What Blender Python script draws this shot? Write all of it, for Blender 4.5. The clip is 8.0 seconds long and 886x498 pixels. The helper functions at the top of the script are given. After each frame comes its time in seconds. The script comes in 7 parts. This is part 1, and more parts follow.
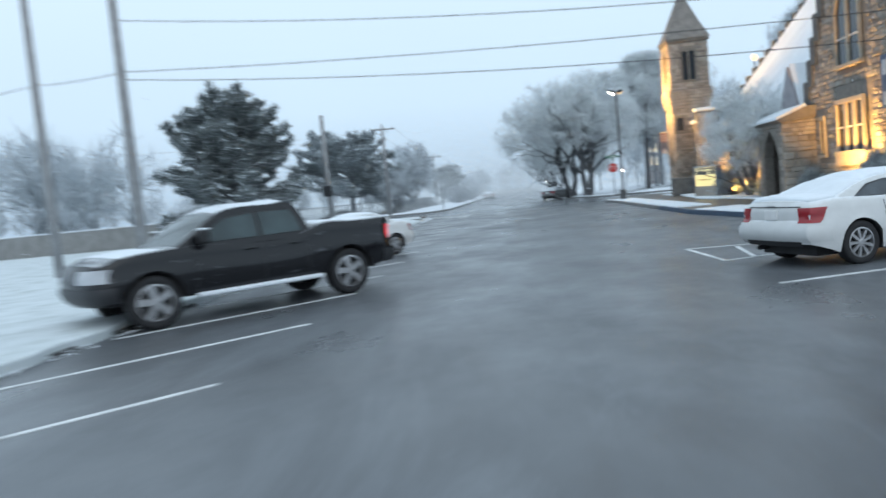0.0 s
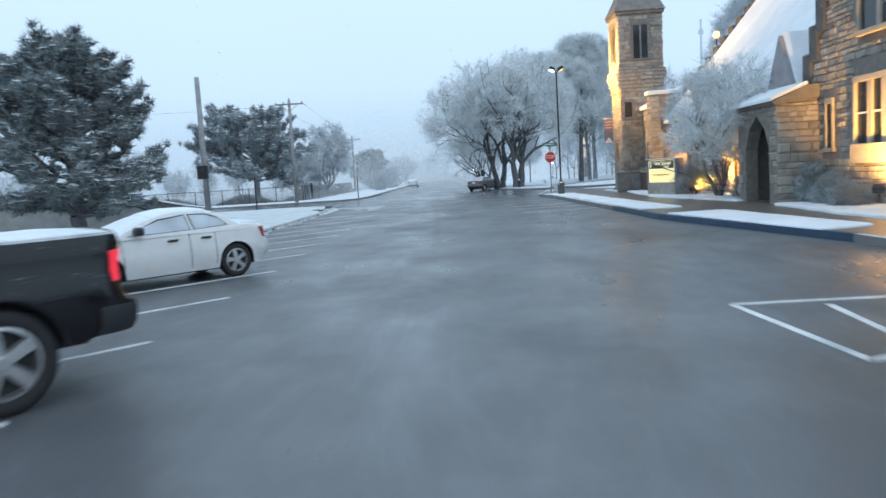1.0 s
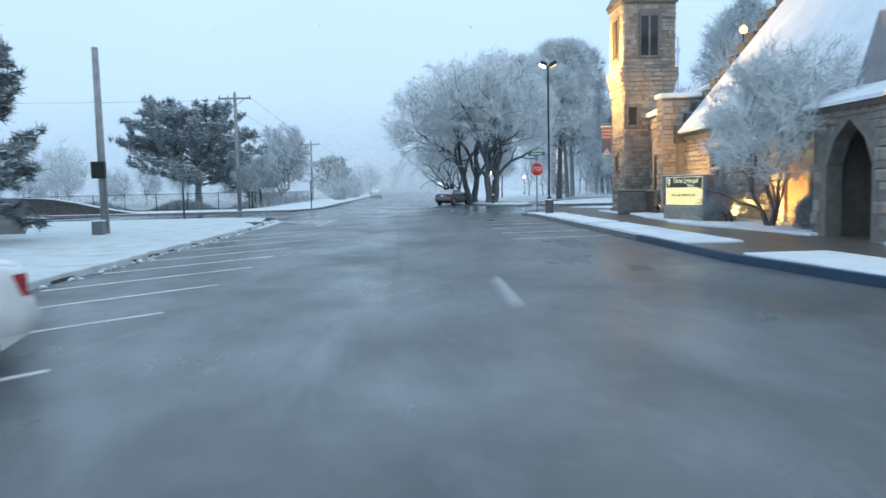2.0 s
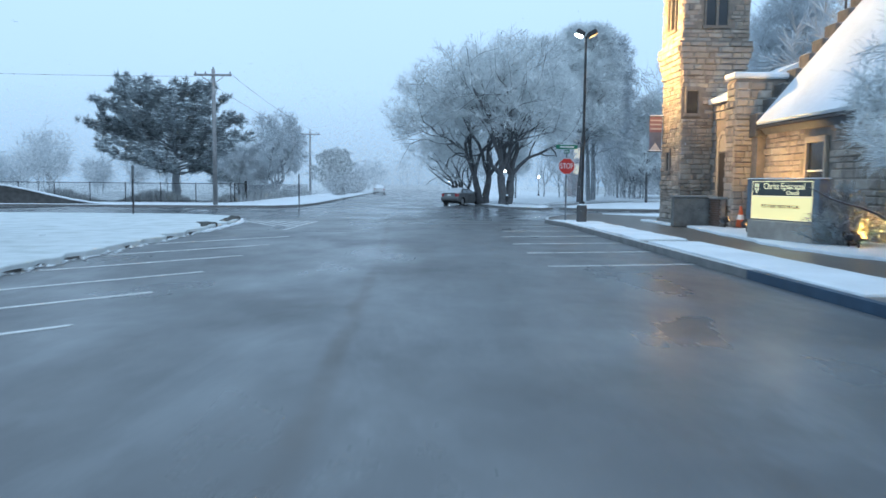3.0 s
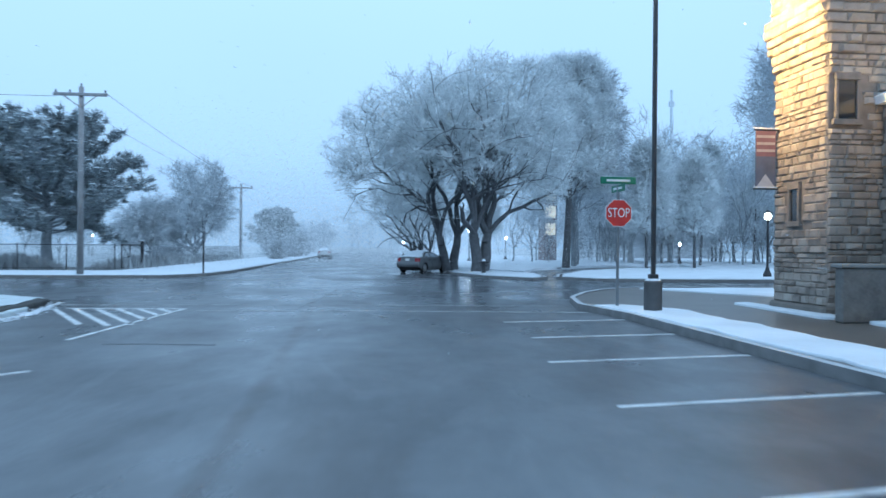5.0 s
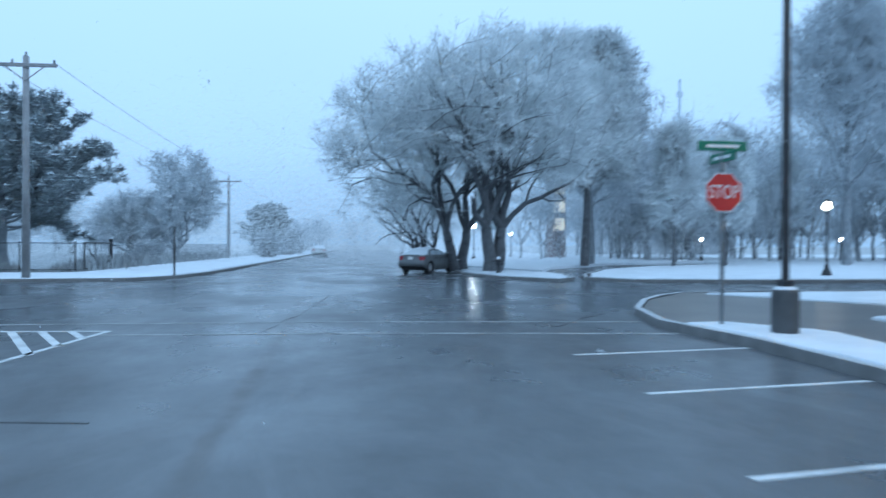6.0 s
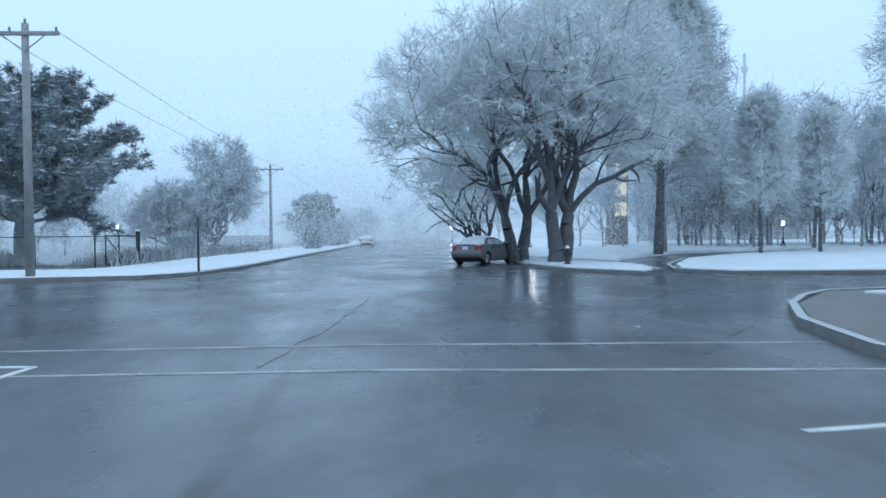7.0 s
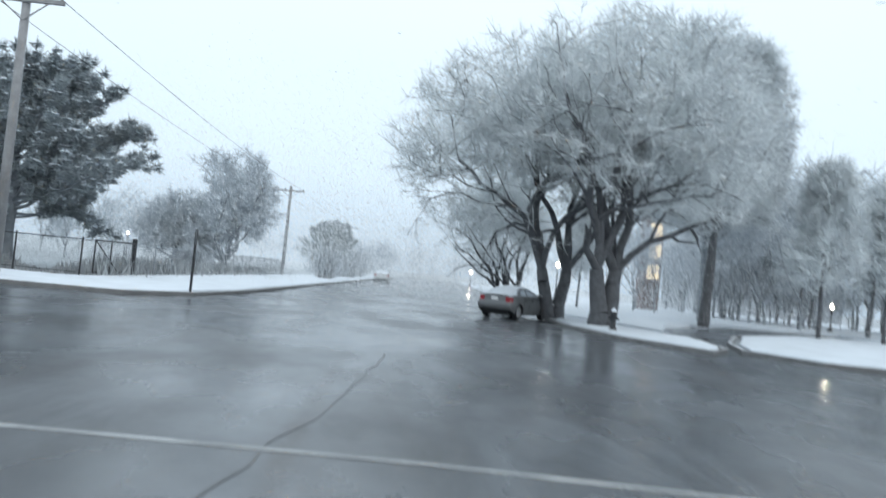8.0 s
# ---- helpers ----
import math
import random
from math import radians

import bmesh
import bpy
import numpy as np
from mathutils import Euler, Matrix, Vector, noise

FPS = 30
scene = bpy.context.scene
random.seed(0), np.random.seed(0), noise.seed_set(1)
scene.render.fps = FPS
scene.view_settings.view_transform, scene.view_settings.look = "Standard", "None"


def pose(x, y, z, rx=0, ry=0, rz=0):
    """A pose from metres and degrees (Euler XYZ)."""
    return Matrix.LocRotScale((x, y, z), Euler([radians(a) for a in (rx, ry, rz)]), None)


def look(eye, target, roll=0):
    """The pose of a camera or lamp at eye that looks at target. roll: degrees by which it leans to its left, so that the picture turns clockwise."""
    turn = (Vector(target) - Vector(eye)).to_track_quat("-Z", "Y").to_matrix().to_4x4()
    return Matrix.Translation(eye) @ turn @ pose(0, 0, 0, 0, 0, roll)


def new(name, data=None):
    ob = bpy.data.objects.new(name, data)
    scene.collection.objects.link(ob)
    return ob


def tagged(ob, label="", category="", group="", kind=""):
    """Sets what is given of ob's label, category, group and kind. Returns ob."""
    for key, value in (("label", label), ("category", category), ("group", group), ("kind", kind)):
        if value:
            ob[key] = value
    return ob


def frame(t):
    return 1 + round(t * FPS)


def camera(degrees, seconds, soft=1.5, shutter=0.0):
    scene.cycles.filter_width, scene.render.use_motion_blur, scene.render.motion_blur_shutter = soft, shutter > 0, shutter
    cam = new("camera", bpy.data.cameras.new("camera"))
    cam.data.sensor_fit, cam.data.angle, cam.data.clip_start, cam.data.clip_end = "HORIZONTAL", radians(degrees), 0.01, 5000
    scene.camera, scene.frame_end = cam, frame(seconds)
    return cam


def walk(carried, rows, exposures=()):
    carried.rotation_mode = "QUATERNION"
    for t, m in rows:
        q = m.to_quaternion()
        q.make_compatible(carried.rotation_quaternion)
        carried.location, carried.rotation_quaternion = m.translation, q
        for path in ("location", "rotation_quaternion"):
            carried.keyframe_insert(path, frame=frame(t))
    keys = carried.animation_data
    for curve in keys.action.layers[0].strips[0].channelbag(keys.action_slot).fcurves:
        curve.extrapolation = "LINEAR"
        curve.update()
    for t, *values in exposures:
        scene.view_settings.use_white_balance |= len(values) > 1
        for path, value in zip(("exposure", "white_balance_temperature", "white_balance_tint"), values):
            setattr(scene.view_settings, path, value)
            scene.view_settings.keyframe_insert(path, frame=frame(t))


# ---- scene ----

# ---------------- camera ----------------
cam = camera(62.0, 8.0, soft=1.5, shutter=0.5)
PATH = [
    (0, (-0.46, -2.143, 1.567), (-0.671, -0.159, 1.421), -5.5),
    (0.5, (-0.304, 1.848, 1.506), (-0.303, 3.838, 1.314), -4.1),
    (1, (-0.179, 5.276, 1.574), (-0.191, 7.266, 1.377), -3.5),
    (1.5, (-0.229, 8.942, 1.519), (-0.156, 10.934, 1.358), -1.9),
    (2.8, (0.0, 17.965, 1.544), (0.086, 19.955, 1.362), -0.5),
    (3, (0.258, 19.468, 1.52), (0.329, 21.459, 1.346), 0.5),
    (3.5, (0.211, 22.457, 1.5), (0.307, 24.449, 1.347), 1.0),
    (4, (0.304, 25.687, 1.524), (0.397, 27.679, 1.381), 1.0),
    (4.5, (0.375, 28.813, 1.487), (0.511, 30.807, 1.41), 0.7),
    (4.7, (0.406, 30.05, 1.466), (0.562, 32.044, 1.438), 0.6),
    (5.8, (0.522, 36.007, 1.441), (0.816, 37.985, 1.453), 0.3),
    (6, (0.41, 36.843, 1.423), (0.617, 38.832, 1.412), 0.2),
    (6.5, (0.427, 39.158, 1.417), (0.568, 41.153, 1.378), -0.7),
    (7, (0.405, 41.16, 1.402), (0.481, 43.158, 1.361), -0.6),
    (7.5, (0.373, 42.873, 1.418), (0.449, 44.871, 1.353), 1.7),
    (8, (-0.023, 44.851, 1.441), (0.008, 46.85, 1.512), 5.7),
]
walk(cam, [(t, look(eye, target, roll)) for t, eye, target, roll in PATH],
     exposures=[(0.0, 0.05, 6450, 10), (0.5, 0.07, 6300, 10), (1.5, 0.06, 6000, 8), (3.0, -0.03, 5500, 6), (4.5, -0.07, 5120, 4), (6.0, -0.1, 5000, 4), (7.0, 0.0, 5500, 6), (7.5, 0.08, 6250, 9), (8.0, 0.25, 6900, 12)])

# ---------------- world and light ----------------
world = bpy.data.worlds.new("overcast_sky")
scene.world = world
world.use_nodes = True
wn, wl = world.node_tree.nodes, world.node_tree.links
bg = wn["Background"]
sky = wn.new("ShaderNodeTexSky")
sky.sky_type, sky.sun_disc = 'NISHITA', False
sky.sun_elevation, sky.sun_rotation = radians(8), radians(140)
sky.air_density, sky.dust_density, sky.ozone_density = 1.5, 4.0, 3.0
texc = wn.new("ShaderNodeTexCoord")
sep = wn.new("ShaderNodeSeparateXYZ")
wl.new(texc.outputs["Generated"], sep.inputs[0])
ramp = wn.new("ShaderNodeValToRGB")
ramp.color_ramp.elements[0].position, ramp.color_ramp.elements[0].color = 0.0, (0.40, 0.53, 0.66, 1)
ramp.color_ramp.elements[1].position, ramp.color_ramp.elements[1].color = 0.45, (0.62, 0.77, 0.90, 1)
mid_stop = ramp.color_ramp.elements.new(0.12)
mid_stop.color = (0.53, 0.68, 0.82, 1)
wl.new(sep.outputs[2], ramp.inputs[0])
cloud = wn.new("ShaderNodeTexNoise")
cloud.inputs["Scale"].default_value = 1.6
cloud.inputs["Detail"].default_value = 3
wl.new(texc.outputs["Generated"], cloud.inputs["Vector"])
cl_map = wn.new("ShaderNodeMapRange")
cl_map.inputs["To Min"].default_value, cl_map.inputs["To Max"].default_value = 0.94, 1.06
wl.new(cloud.outputs["Fac"], cl_map.inputs["Value"])
cl_mul = wn.new("ShaderNodeVectorMath")
cl_mul.operation = 'SCALE'
wl.new(ramp.outputs[0], cl_mul.inputs[0])
wl.new(cl_map.outputs[0], cl_mul.inputs["Scale"])
# a deep overcast lies over the clear sky and lets little of it through
sky_mul = wn.new("ShaderNodeVectorMath")
sky_mul.operation = 'SCALE'
sky_mul.inputs["Scale"].default_value = 0.05
wl.new(sky.outputs[0], sky_mul.inputs[0])
sky_mix = wn.new("ShaderNodeMix")
sky_mix.data_type = 'RGBA'
sky_mix.inputs["Factor"].default_value = 0.94
wl.new(sky_mul.outputs[0], sky_mix.inputs["A"])
wl.new(cl_mul.outputs[0], sky_mix.inputs["B"])
wl.new(sky_mix.outputs["Result"], bg.inputs["Color"])
bg.inputs["Strength"].default_value = 1.28

sun_data = bpy.data.lights.new("sun", 'SUN')
sun_data.energy, sun_data.angle, sun_data.color = 0.5, radians(60), (1.0, 0.97, 0.93)
sun_ob = new("sun", sun_data)
sun_ob.matrix_world = look((30, -40, 90), (0, 40, 0))


def spot(name, eye, target, watts, color, size=90, radius=0.08, blend=0.6):
    d = bpy.data.lights.new(name, 'SPOT')
    d.energy, d.color, d.spot_size, d.spot_blend, d.shadow_soft_size = watts, color, radians(size), blend, radius
    ob = new(name, d)
    ob.matrix_world = look(eye, target)
    return ob


WARM = (1.0, 0.50, 0.11)
spot("floodlight_beam", (6.75, 47.0, 6.9), (9.8, 46.8, 6.7), 4400, (1.0, 0.53, 0.15), 128, 0.12, 0.8)
spot("floodlight_beam", (10.15, 22.7, 0.7), (11.0, 23.4, 1.9), 2100, WARM, 110, 0.08)
spot("floodlight_beam", (10.3, 36.0, 0.45), (11.6, 37.3, 1.9), 1100, WARM, 120, 0.08)
spot("floodlight_beam", (10.3, 35.4, 0.45), (11.6, 34.2, 1.6), 1200, WARM, 110, 0.08)
spot("floodlight_beam", (9.9, 40.6, 0.4), (11.5, 41.6, 2.2), 900, WARM, 105, 0.08)

# ---------------- materials ----------------
def mat(name, color, rough=0.6, metal=0.0, vary=0.25, scale=4.0, bump=0.2, fine=60.0, spec=0.5, island=0.0, objrand=0.0, stops=None):
    """A surface with colour change at two scales and fine relief."""
    m = bpy.data.materials.new(name)
    m.use_nodes = True
    n, l = m.node_tree.nodes, m.node_tree.links
    b = n["Principled BSDF"]
    b.inputs["Roughness"].default_value, b.inputs["Metallic"].default_value = rough, metal
    b.inputs["Specular IOR Level"].default_value = spec
    tc = n.new("ShaderNodeTexCoord")
    geo = n.new("ShaderNodeNewGeometry")
    a, f = n.new("ShaderNodeTexNoise"), n.new("ShaderNodeTexNoise")
    a.inputs["Scale"].default_value, a.inputs["Detail"].default_value = scale, 5
    f.inputs["Scale"].default_value, f.inputs["Detail"].default_value = fine, 3
    for t in (a, f):
        l.new(geo.outputs["Position"], t.inputs["Vector"])
    add = n.new("ShaderNodeMath"); add.operation = 'MULTIPLY_ADD'
    add.inputs[1].default_value = 0.35
    l.new(f.outputs["Fac"], add.inputs[0]); l.new(a.outputs["Fac"], add.inputs[2])
    val = add.outputs[0]
    if island or objrand:
        if island:
            r, k = geo.outputs["Random Per Island"], island
        else:
            oi = n.new("ShaderNodeObjectInfo")
            r, k = oi.outputs["Random"], objrand
        ad = n.new("ShaderNodeMath"); ad.operation = 'MULTIPLY_ADD'
        ad.inputs[1].default_value = k
        l.new(r, ad.inputs[0]); l.new(val, ad.inputs[2])
        val = ad.outputs[0]
    cr = n.new("ShaderNodeValToRGB")
    lo = 0.35
    hi = 0.95 + island + objrand
    cr.color_ramp.elements[0].position, cr.color_ramp.elements[1].position = min(lo / 1.0, 0.9), 1.0
    dv = n.new("ShaderNodeMapRange")
    dv.inputs["From Min"].default_value, dv.inputs["From Max"].default_value = lo, hi
    l.new(val, dv.inputs["Value"])
    cr.color_ramp.elements[0].position = 0.0
    c = Vector(color)
    if stops:
        cr.color_ramp.elements[0].color = (*stops[0], 1)
        cr.color_ramp.elements[1].color = (*stops[-1], 1)
        for i, s in enumerate(stops[1:-1]):
            cr.color_ramp.elements.new((i + 1) / (len(stops) - 1)).color = (*s, 1)
    else:
        cr.color_ramp.elements[0].color = (*(c * (1 - vary)), 1)
        cr.color_ramp.elements[1].color = (*[min(v * (1 + vary), 0.95) for v in c], 1)
    l.new(dv.outputs[0], cr.inputs[0])
    l.new(cr.outputs[0], b.inputs["Base Color"])
    if bump:
        bp = n.new("ShaderNodeBump")
        bp.inputs["Strength"].default_value, bp.inputs["Distance"].default_value = bump, 0.02
        l.new(add.outputs[0], bp.inputs["Height"])
        l.new(bp.outputs[0], b.inputs["Normal"])
    return m


def snowed(m, lo=0.35, hi=0.75, color=(0.78, 0.82, 0.86), amount=1.0, scale=9.0):
    """Lets fresh snow lie on the faces of a material that look up."""
    n, l = m.node_tree.nodes, m.node_tree.links
    b = n["Principled BSDF"]
    old = b.inputs["Base Color"].links[0].from_socket
    geo = n.new("ShaderNodeNewGeometry")
    sp = n.new("ShaderNodeSeparateXYZ")
    l.new(geo.outputs["Normal"], sp.inputs[0])
    nz = n.new("ShaderNodeTexNoise")
    nz.inputs["Scale"].default_value, nz.inputs["Detail"].default_value = scale, 4
    l.new(geo.outputs["Position"], nz.inputs["Vector"])
    ma = n.new("ShaderNodeMath"); ma.operation = 'MULTIPLY_ADD'
    ma.inputs[1].default_value, ma.inputs[2].default_value = 0.7, -0.35
    l.new(nz.outputs["Fac"], ma.inputs[0])
    su = n.new("ShaderNodeMath"); su.operation = 'ADD'
    l.new(sp.outputs[2], su.inputs[0]); l.new(ma.outputs[0], su.inputs[1])
    mr = n.new("ShaderNodeMapRange")
    mr.inputs["From Min"].default_value, mr.inputs["From Max"].default_value = lo, hi
    mr.inputs["To Max"].default_value = amount
    l.new(su.outputs[0], mr.inputs["Value"])
    mx = n.new("ShaderNodeMix"); mx.data_type = 'RGBA'
    mx.inputs["B"].default_value = (*color, 1)
    l.new(mr.outputs[0], mx.inputs["Factor"]); l.new(old, mx.inputs["A"])
    l.new(mx.outputs["Result"], b.inputs["Base Color"])
    return m


def glow(name, color, strength):
    m = bpy.data.materials.new(name)
    m.use_nodes = True
    b = m.node_tree.nodes["Principled BSDF"]
    b.inputs["Base Color"].default_value = (*color, 1)
    b.inputs["Emission Color"].default_value = (*color, 1)
    b.inputs["Emission Strength"].default_value = strength
    return m


def asphalt_material():
    """Wet worn asphalt: damp film, drier lanes, tar seams and a dusting of slush."""
    m = mat("wet_asphalt", (0.088, 0.095, 0.104), 0.3, vary=0.3, scale=0.35, bump=0.15, fine=90, spec=0.42)
    n, l = m.node_tree.nodes, m.node_tree.links
    b = n["Principled BSDF"]
    geo = n.new("ShaderNodeNewGeometry")
    mp = n.new("ShaderNodeMapping")
    mp.inputs["Scale"].default_value = (0.42, 0.24, 1)
    l.new(geo.outputs["Position"], mp.inputs["Vector"])
    wet = n.new("ShaderNodeTexNoise")
    wet.inputs["Scale"].default_value, wet.inputs["Detail"].default_value, wet.inputs["Roughness"].default_value = 1.0, 6, 0.6
    l.new(mp.outputs[0], wet.inputs["Vector"])
    mr = n.new("ShaderNodeMapRange")
    mr.inputs["From Min"].default_value, mr.inputs["From Max"].default_value = 0.35, 0.68
    mr.inputs["To Min"].default_value, mr.inputs["To Max"].default_value = 0.15, 0.42
    l.new(wet.outputs["Fac"], mr.inputs["Value"])
    l.new(mr.outputs[0], b.inputs["Roughness"])
    # slush film in patches
    sl = n.new("ShaderNodeTexNoise")
    sl.inputs["Scale"].default_value, sl.inputs["Detail"].default_value, sl.inputs["Roughness"].default_value = 0.22, 8, 0.7
    l.new(geo.outputs["Position"], sl.inputs["Vector"])
    sr = n.new("ShaderNodeMapRange")
    sr.inputs["From Min"].default_value, sr.inputs["From Max"].default_value = 0.5, 0.8
    sr.inputs["To Max"].default_value = 0.45
    l.new(sl.outputs["Fac"], sr.inputs["Value"])
    mx = n.new("ShaderNodeMix"); mx.data_type = 'RGBA'
    mx.inputs["B"].default_value = (0.30, 0.33, 0.36, 1)
    l.new(b.inputs["Base Color"].links[0].from_socket, mx.inputs["A"])
    # tyre tracks: thin slush left in long bands, with brown grit beside them
    mt = n.new("ShaderNodeMapping")
    mt.inputs["Scale"].default_value = (0.55, 0.16, 1)
    mt.inputs["Rotation"].default_value = (0, 0, radians(2))
    l.new(geo.outputs["Position"], mt.inputs["Vector"])
    tr = n.new("ShaderNodeTexNoise")
    tr.inputs["Scale"].default_value, tr.inputs["Detail"].default_value, tr.inputs["Roughness"].default_value, tr.inputs["Distortion"].default_value = 1.0, 8, 0.68, 0.8
    l.new(mt.outputs[0], tr.inputs["Vector"])
    t1 = n.new("ShaderNodeMapRange")
    t1.inputs["From Min"].default_value, t1.inputs["From Max"].default_value, t1.inputs["To Max"].default_value = 0.50, 0.75, 0.40
    l.new(tr.outputs["Fac"], t1.inputs["Value"])
    tot = n.new("ShaderNodeMath"); tot.operation = 'MAXIMUM'
    l.new(sr.outputs[0], tot.inputs[0]); l.new(t1.outputs[0], tot.inputs[1])
    t2 = n.new("ShaderNodeMapRange")
    t2.inputs["From Min"].default_value, t2.inputs["From Max"].default_value, t2.inputs["To Min"].default_value, t2.inputs["To Max"].default_value = 0.34, 0.46, 0.6, 0.0
    l.new(tr.outputs["Fac"], t2.inputs["Value"])
    br = n.new("ShaderNodeMix"); br.data_type = 'RGBA'
    br.inputs["B"].default_value = (0.062, 0.061, 0.063, 1)
    l.new(mx.inputs["A"].links[0].from_socket, br.inputs["A"])
    l.new(t2.outputs[0], br.inputs["Factor"])
    l.new(br.outputs["Result"], mx.inputs["A"])
    l.new(tot.outputs[0], mx.inputs["Factor"])
    # one dark rut of brown grit and a pale slush trail beside it, both bending slowly along the street
    sep_p = n.new("ShaderNodeSeparateXYZ")
    l.new(geo.outputs["Position"], sep_p.inputs[0])

    def calc(op, a, c=None, d=None):
        q = n.new("ShaderNodeMath"); q.operation = op
        for i, val in enumerate((a, c, d)):
            if val is None:
                continue
            if isinstance(val, (int, float)):
                q.inputs[i].default_value = val
            else:
                l.new(val, q.inputs[i])
        return q.outputs[0]

    def steps(val, lo, hi, t0, t1):
        q = n.new("ShaderNodeMapRange")
        q.interpolation_type = 'SMOOTHSTEP'
        for nm, w in (("From Min", lo), ("From Max", hi), ("To Min", t0), ("To Max", t1)):
            q.inputs[nm].default_value = w
        l.new(val, q.inputs["Value"])
        return q.outputs[0]
    wob = n.new("ShaderNodeTexNoise")
    wob.inputs["Scale"].default_value, wob.inputs["Detail"].default_value = 1.1, 6
    l.new(geo.outputs["Position"], wob.inputs["Vector"])
    dy = calc('SUBTRACT', sep_p.outputs[1], 24.0)
    bend = calc('MULTIPLY_ADD', calc('MULTIPLY', dy, dy), 0.00075, 0.44)
    off = calc('ADD', calc('ADD', sep_p.outputs[0], bend), calc('MULTIPLY_ADD', wob.outputs["Fac"], 0.24, -0.12))
    rough_edge = steps(wob.outputs["Fac"], 0.34, 0.62, 0.35, 1.0)
    rut = calc('MULTIPLY', calc('MULTIPLY', steps(calc('ABSOLUTE', off), 0.02, 0.16, 0.7, 0.0), rough_edge), calc('MULTIPLY', steps(sep_p.outputs[1], 17, 25, 0, 1), steps(sep_p.outputs[1], 48, 60, 1, 0)))
    trail = calc('MULTIPLY', calc('MULTIPLY', steps(calc('ABSOLUTE', calc('ADD', off, 0.55)), 0.15, 0.65, 0.34, 0.0), rough_edge), calc('MULTIPLY', steps(sep_p.outputs[1], 42, 54, 0, 1), steps(sep_p.outputs[1], 66, 76, 1, 0)))
    # the lot holds a rougher film than the glazed wet street past the crossing
    l.new(calc('ADD', mr.outputs[0], steps(sep_p.outputs[1], 40, 60, 0.10, -0.03)), b.inputs["Roughness"])
    for fac, col in ((trail, (0.26, 0.285, 0.31, 1)), (rut, (0.046, 0.038, 0.034, 1))):
        q = n.new("ShaderNodeMix"); q.data_type = 'RGBA'
        q.inputs["B"].default_value = col
        l.new(mx.outputs["Result"], q.inputs["A"]); l.new(fac, q.inputs["Factor"])
        mx = q
    l.new(mx.outputs["Result"], b.inputs["Base Color"])
    return m


SNOW = mat("snow", (0.72, 0.765, 0.81), 0.75, vary=0.11, scale=0.9, bump=0.6, fine=11, spec=0.3)
ASPHALT = asphalt_material()
FIELD = mat("frosted_grass", (0.40, 0.43, 0.45), 0.85, vary=0.2, scale=0.25, bump=0.4, fine=8)
TAR = mat("tar_seam", (0.064, 0.066, 0.07), 0.3, vary=0.3, scale=3, bump=0.1)
WALK = mat("wet_paving", (0.13, 0.115, 0.10), 0.35, vary=0.3, scale=0.9, bump=0.15)
KERB = snowed(mat("kerb_concrete", (0.19, 0.19, 0.19), 0.7, vary=0.3, scale=3, bump=0.3), 0.6, 1.0, amount=0.5)
THIN_SNOW = mat("thin_snow_on_grass", (0.55, 0.60, 0.62), 0.8, scale=1.6, bump=0.8, fine=14, spec=0.3, stops=[(0.40, 0.45, 0.45), (0.56, 0.61, 0.63), (0.66, 0.71, 0.74)])
DARK_KERB = mat("crumbled_kerb", (0.07, 0.07, 0.07), 0.8, vary=0.5, scale=4, bump=0.6)
BLUE_KERB = mat("blue_kerb_paint", (0.03, 0.062, 0.11), 0.5, vary=0.3, scale=3)
PAINT = mat("road_paint", (0.46, 0.48, 0.49), 0.5, scale=2.2, fine=25, bump=0.1, stops=[(0.30, 0.31, 0.32), (0.62, 0.64, 0.65), (0.78, 0.80, 0.80)])
WORN_PAINT = mat("worn_crossing_paint", (0.26, 0.27, 0.28), 0.45, scale=1.6, fine=22, bump=0.1, stops=[(0.14, 0.145, 0.15), (0.34, 0.355, 0.36), (0.58, 0.60, 0.61)])
STONE = mat("rock_faced_stone", (0.384, 0.320, 0.243), 0.85, scale=3.0, fine=30, bump=0.6, objrand=0.55,
            stops=[(0.125, 0.115, 0.107), (0.25, 0.222, 0.195), (0.36, 0.322, 0.28), (0.44, 0.42, 0.39)])
STONE_FAR = mat("rock_faced_stone_joined", (0.384, 0.320, 0.243), 0.85, scale=3.0, fine=30, bump=0.6, island=0.55,
                stops=[(0.125, 0.115, 0.107), (0.25, 0.222, 0.195), (0.36, 0.322, 0.28), (0.44, 0.42, 0.39)])
MORTAR = mat("mortar", (0.21, 0.19, 0.17), 0.9, vary=0.3, scale=5, bump=0.4)
DRESSED = mat("dressed_limestone", (0.36, 0.32, 0.26), 0.8, vary=0.2, scale=4, bump=0.3)
COPING = snowed(mat("coping_stone", (0.10, 0.10, 0.10), 0.85, vary=0.35, scale=4, bump=0.5), 0.6, 0.95, amount=0.5)
SLATE = mat("slate_roof", (0.11, 0.12, 0.135), 0.6, vary=0.3, scale=3, bump=0.3)
GLASS = mat("dark_window", (0.025, 0.03, 0.036), 0.08, vary=0.3, scale=2, bump=0.0, spec=0.6)
WHITE_WOOD = mat("white_painted_frame", (0.66, 0.64, 0.60), 0.5, vary=0.1, scale=6, bump=0.1)
DARKWOOD = mat("dark_timber", (0.035, 0.03, 0.027), 0.7, vary=0.3, scale=5, bump=0.3)
BARK = snowed(mat("wet_bark", (0.105, 0.108, 0.115), 0.85, vary=0.4, scale=5, bump=0.8, fine=25), 0.45, 1.0, (0.55, 0.60, 0.66), 0.7)
FROST = mat("frosted_twig", (0.70, 0.74, 0.78), 0.85, vary=0.3, scale=0.6, bump=0.0, island=0.35)
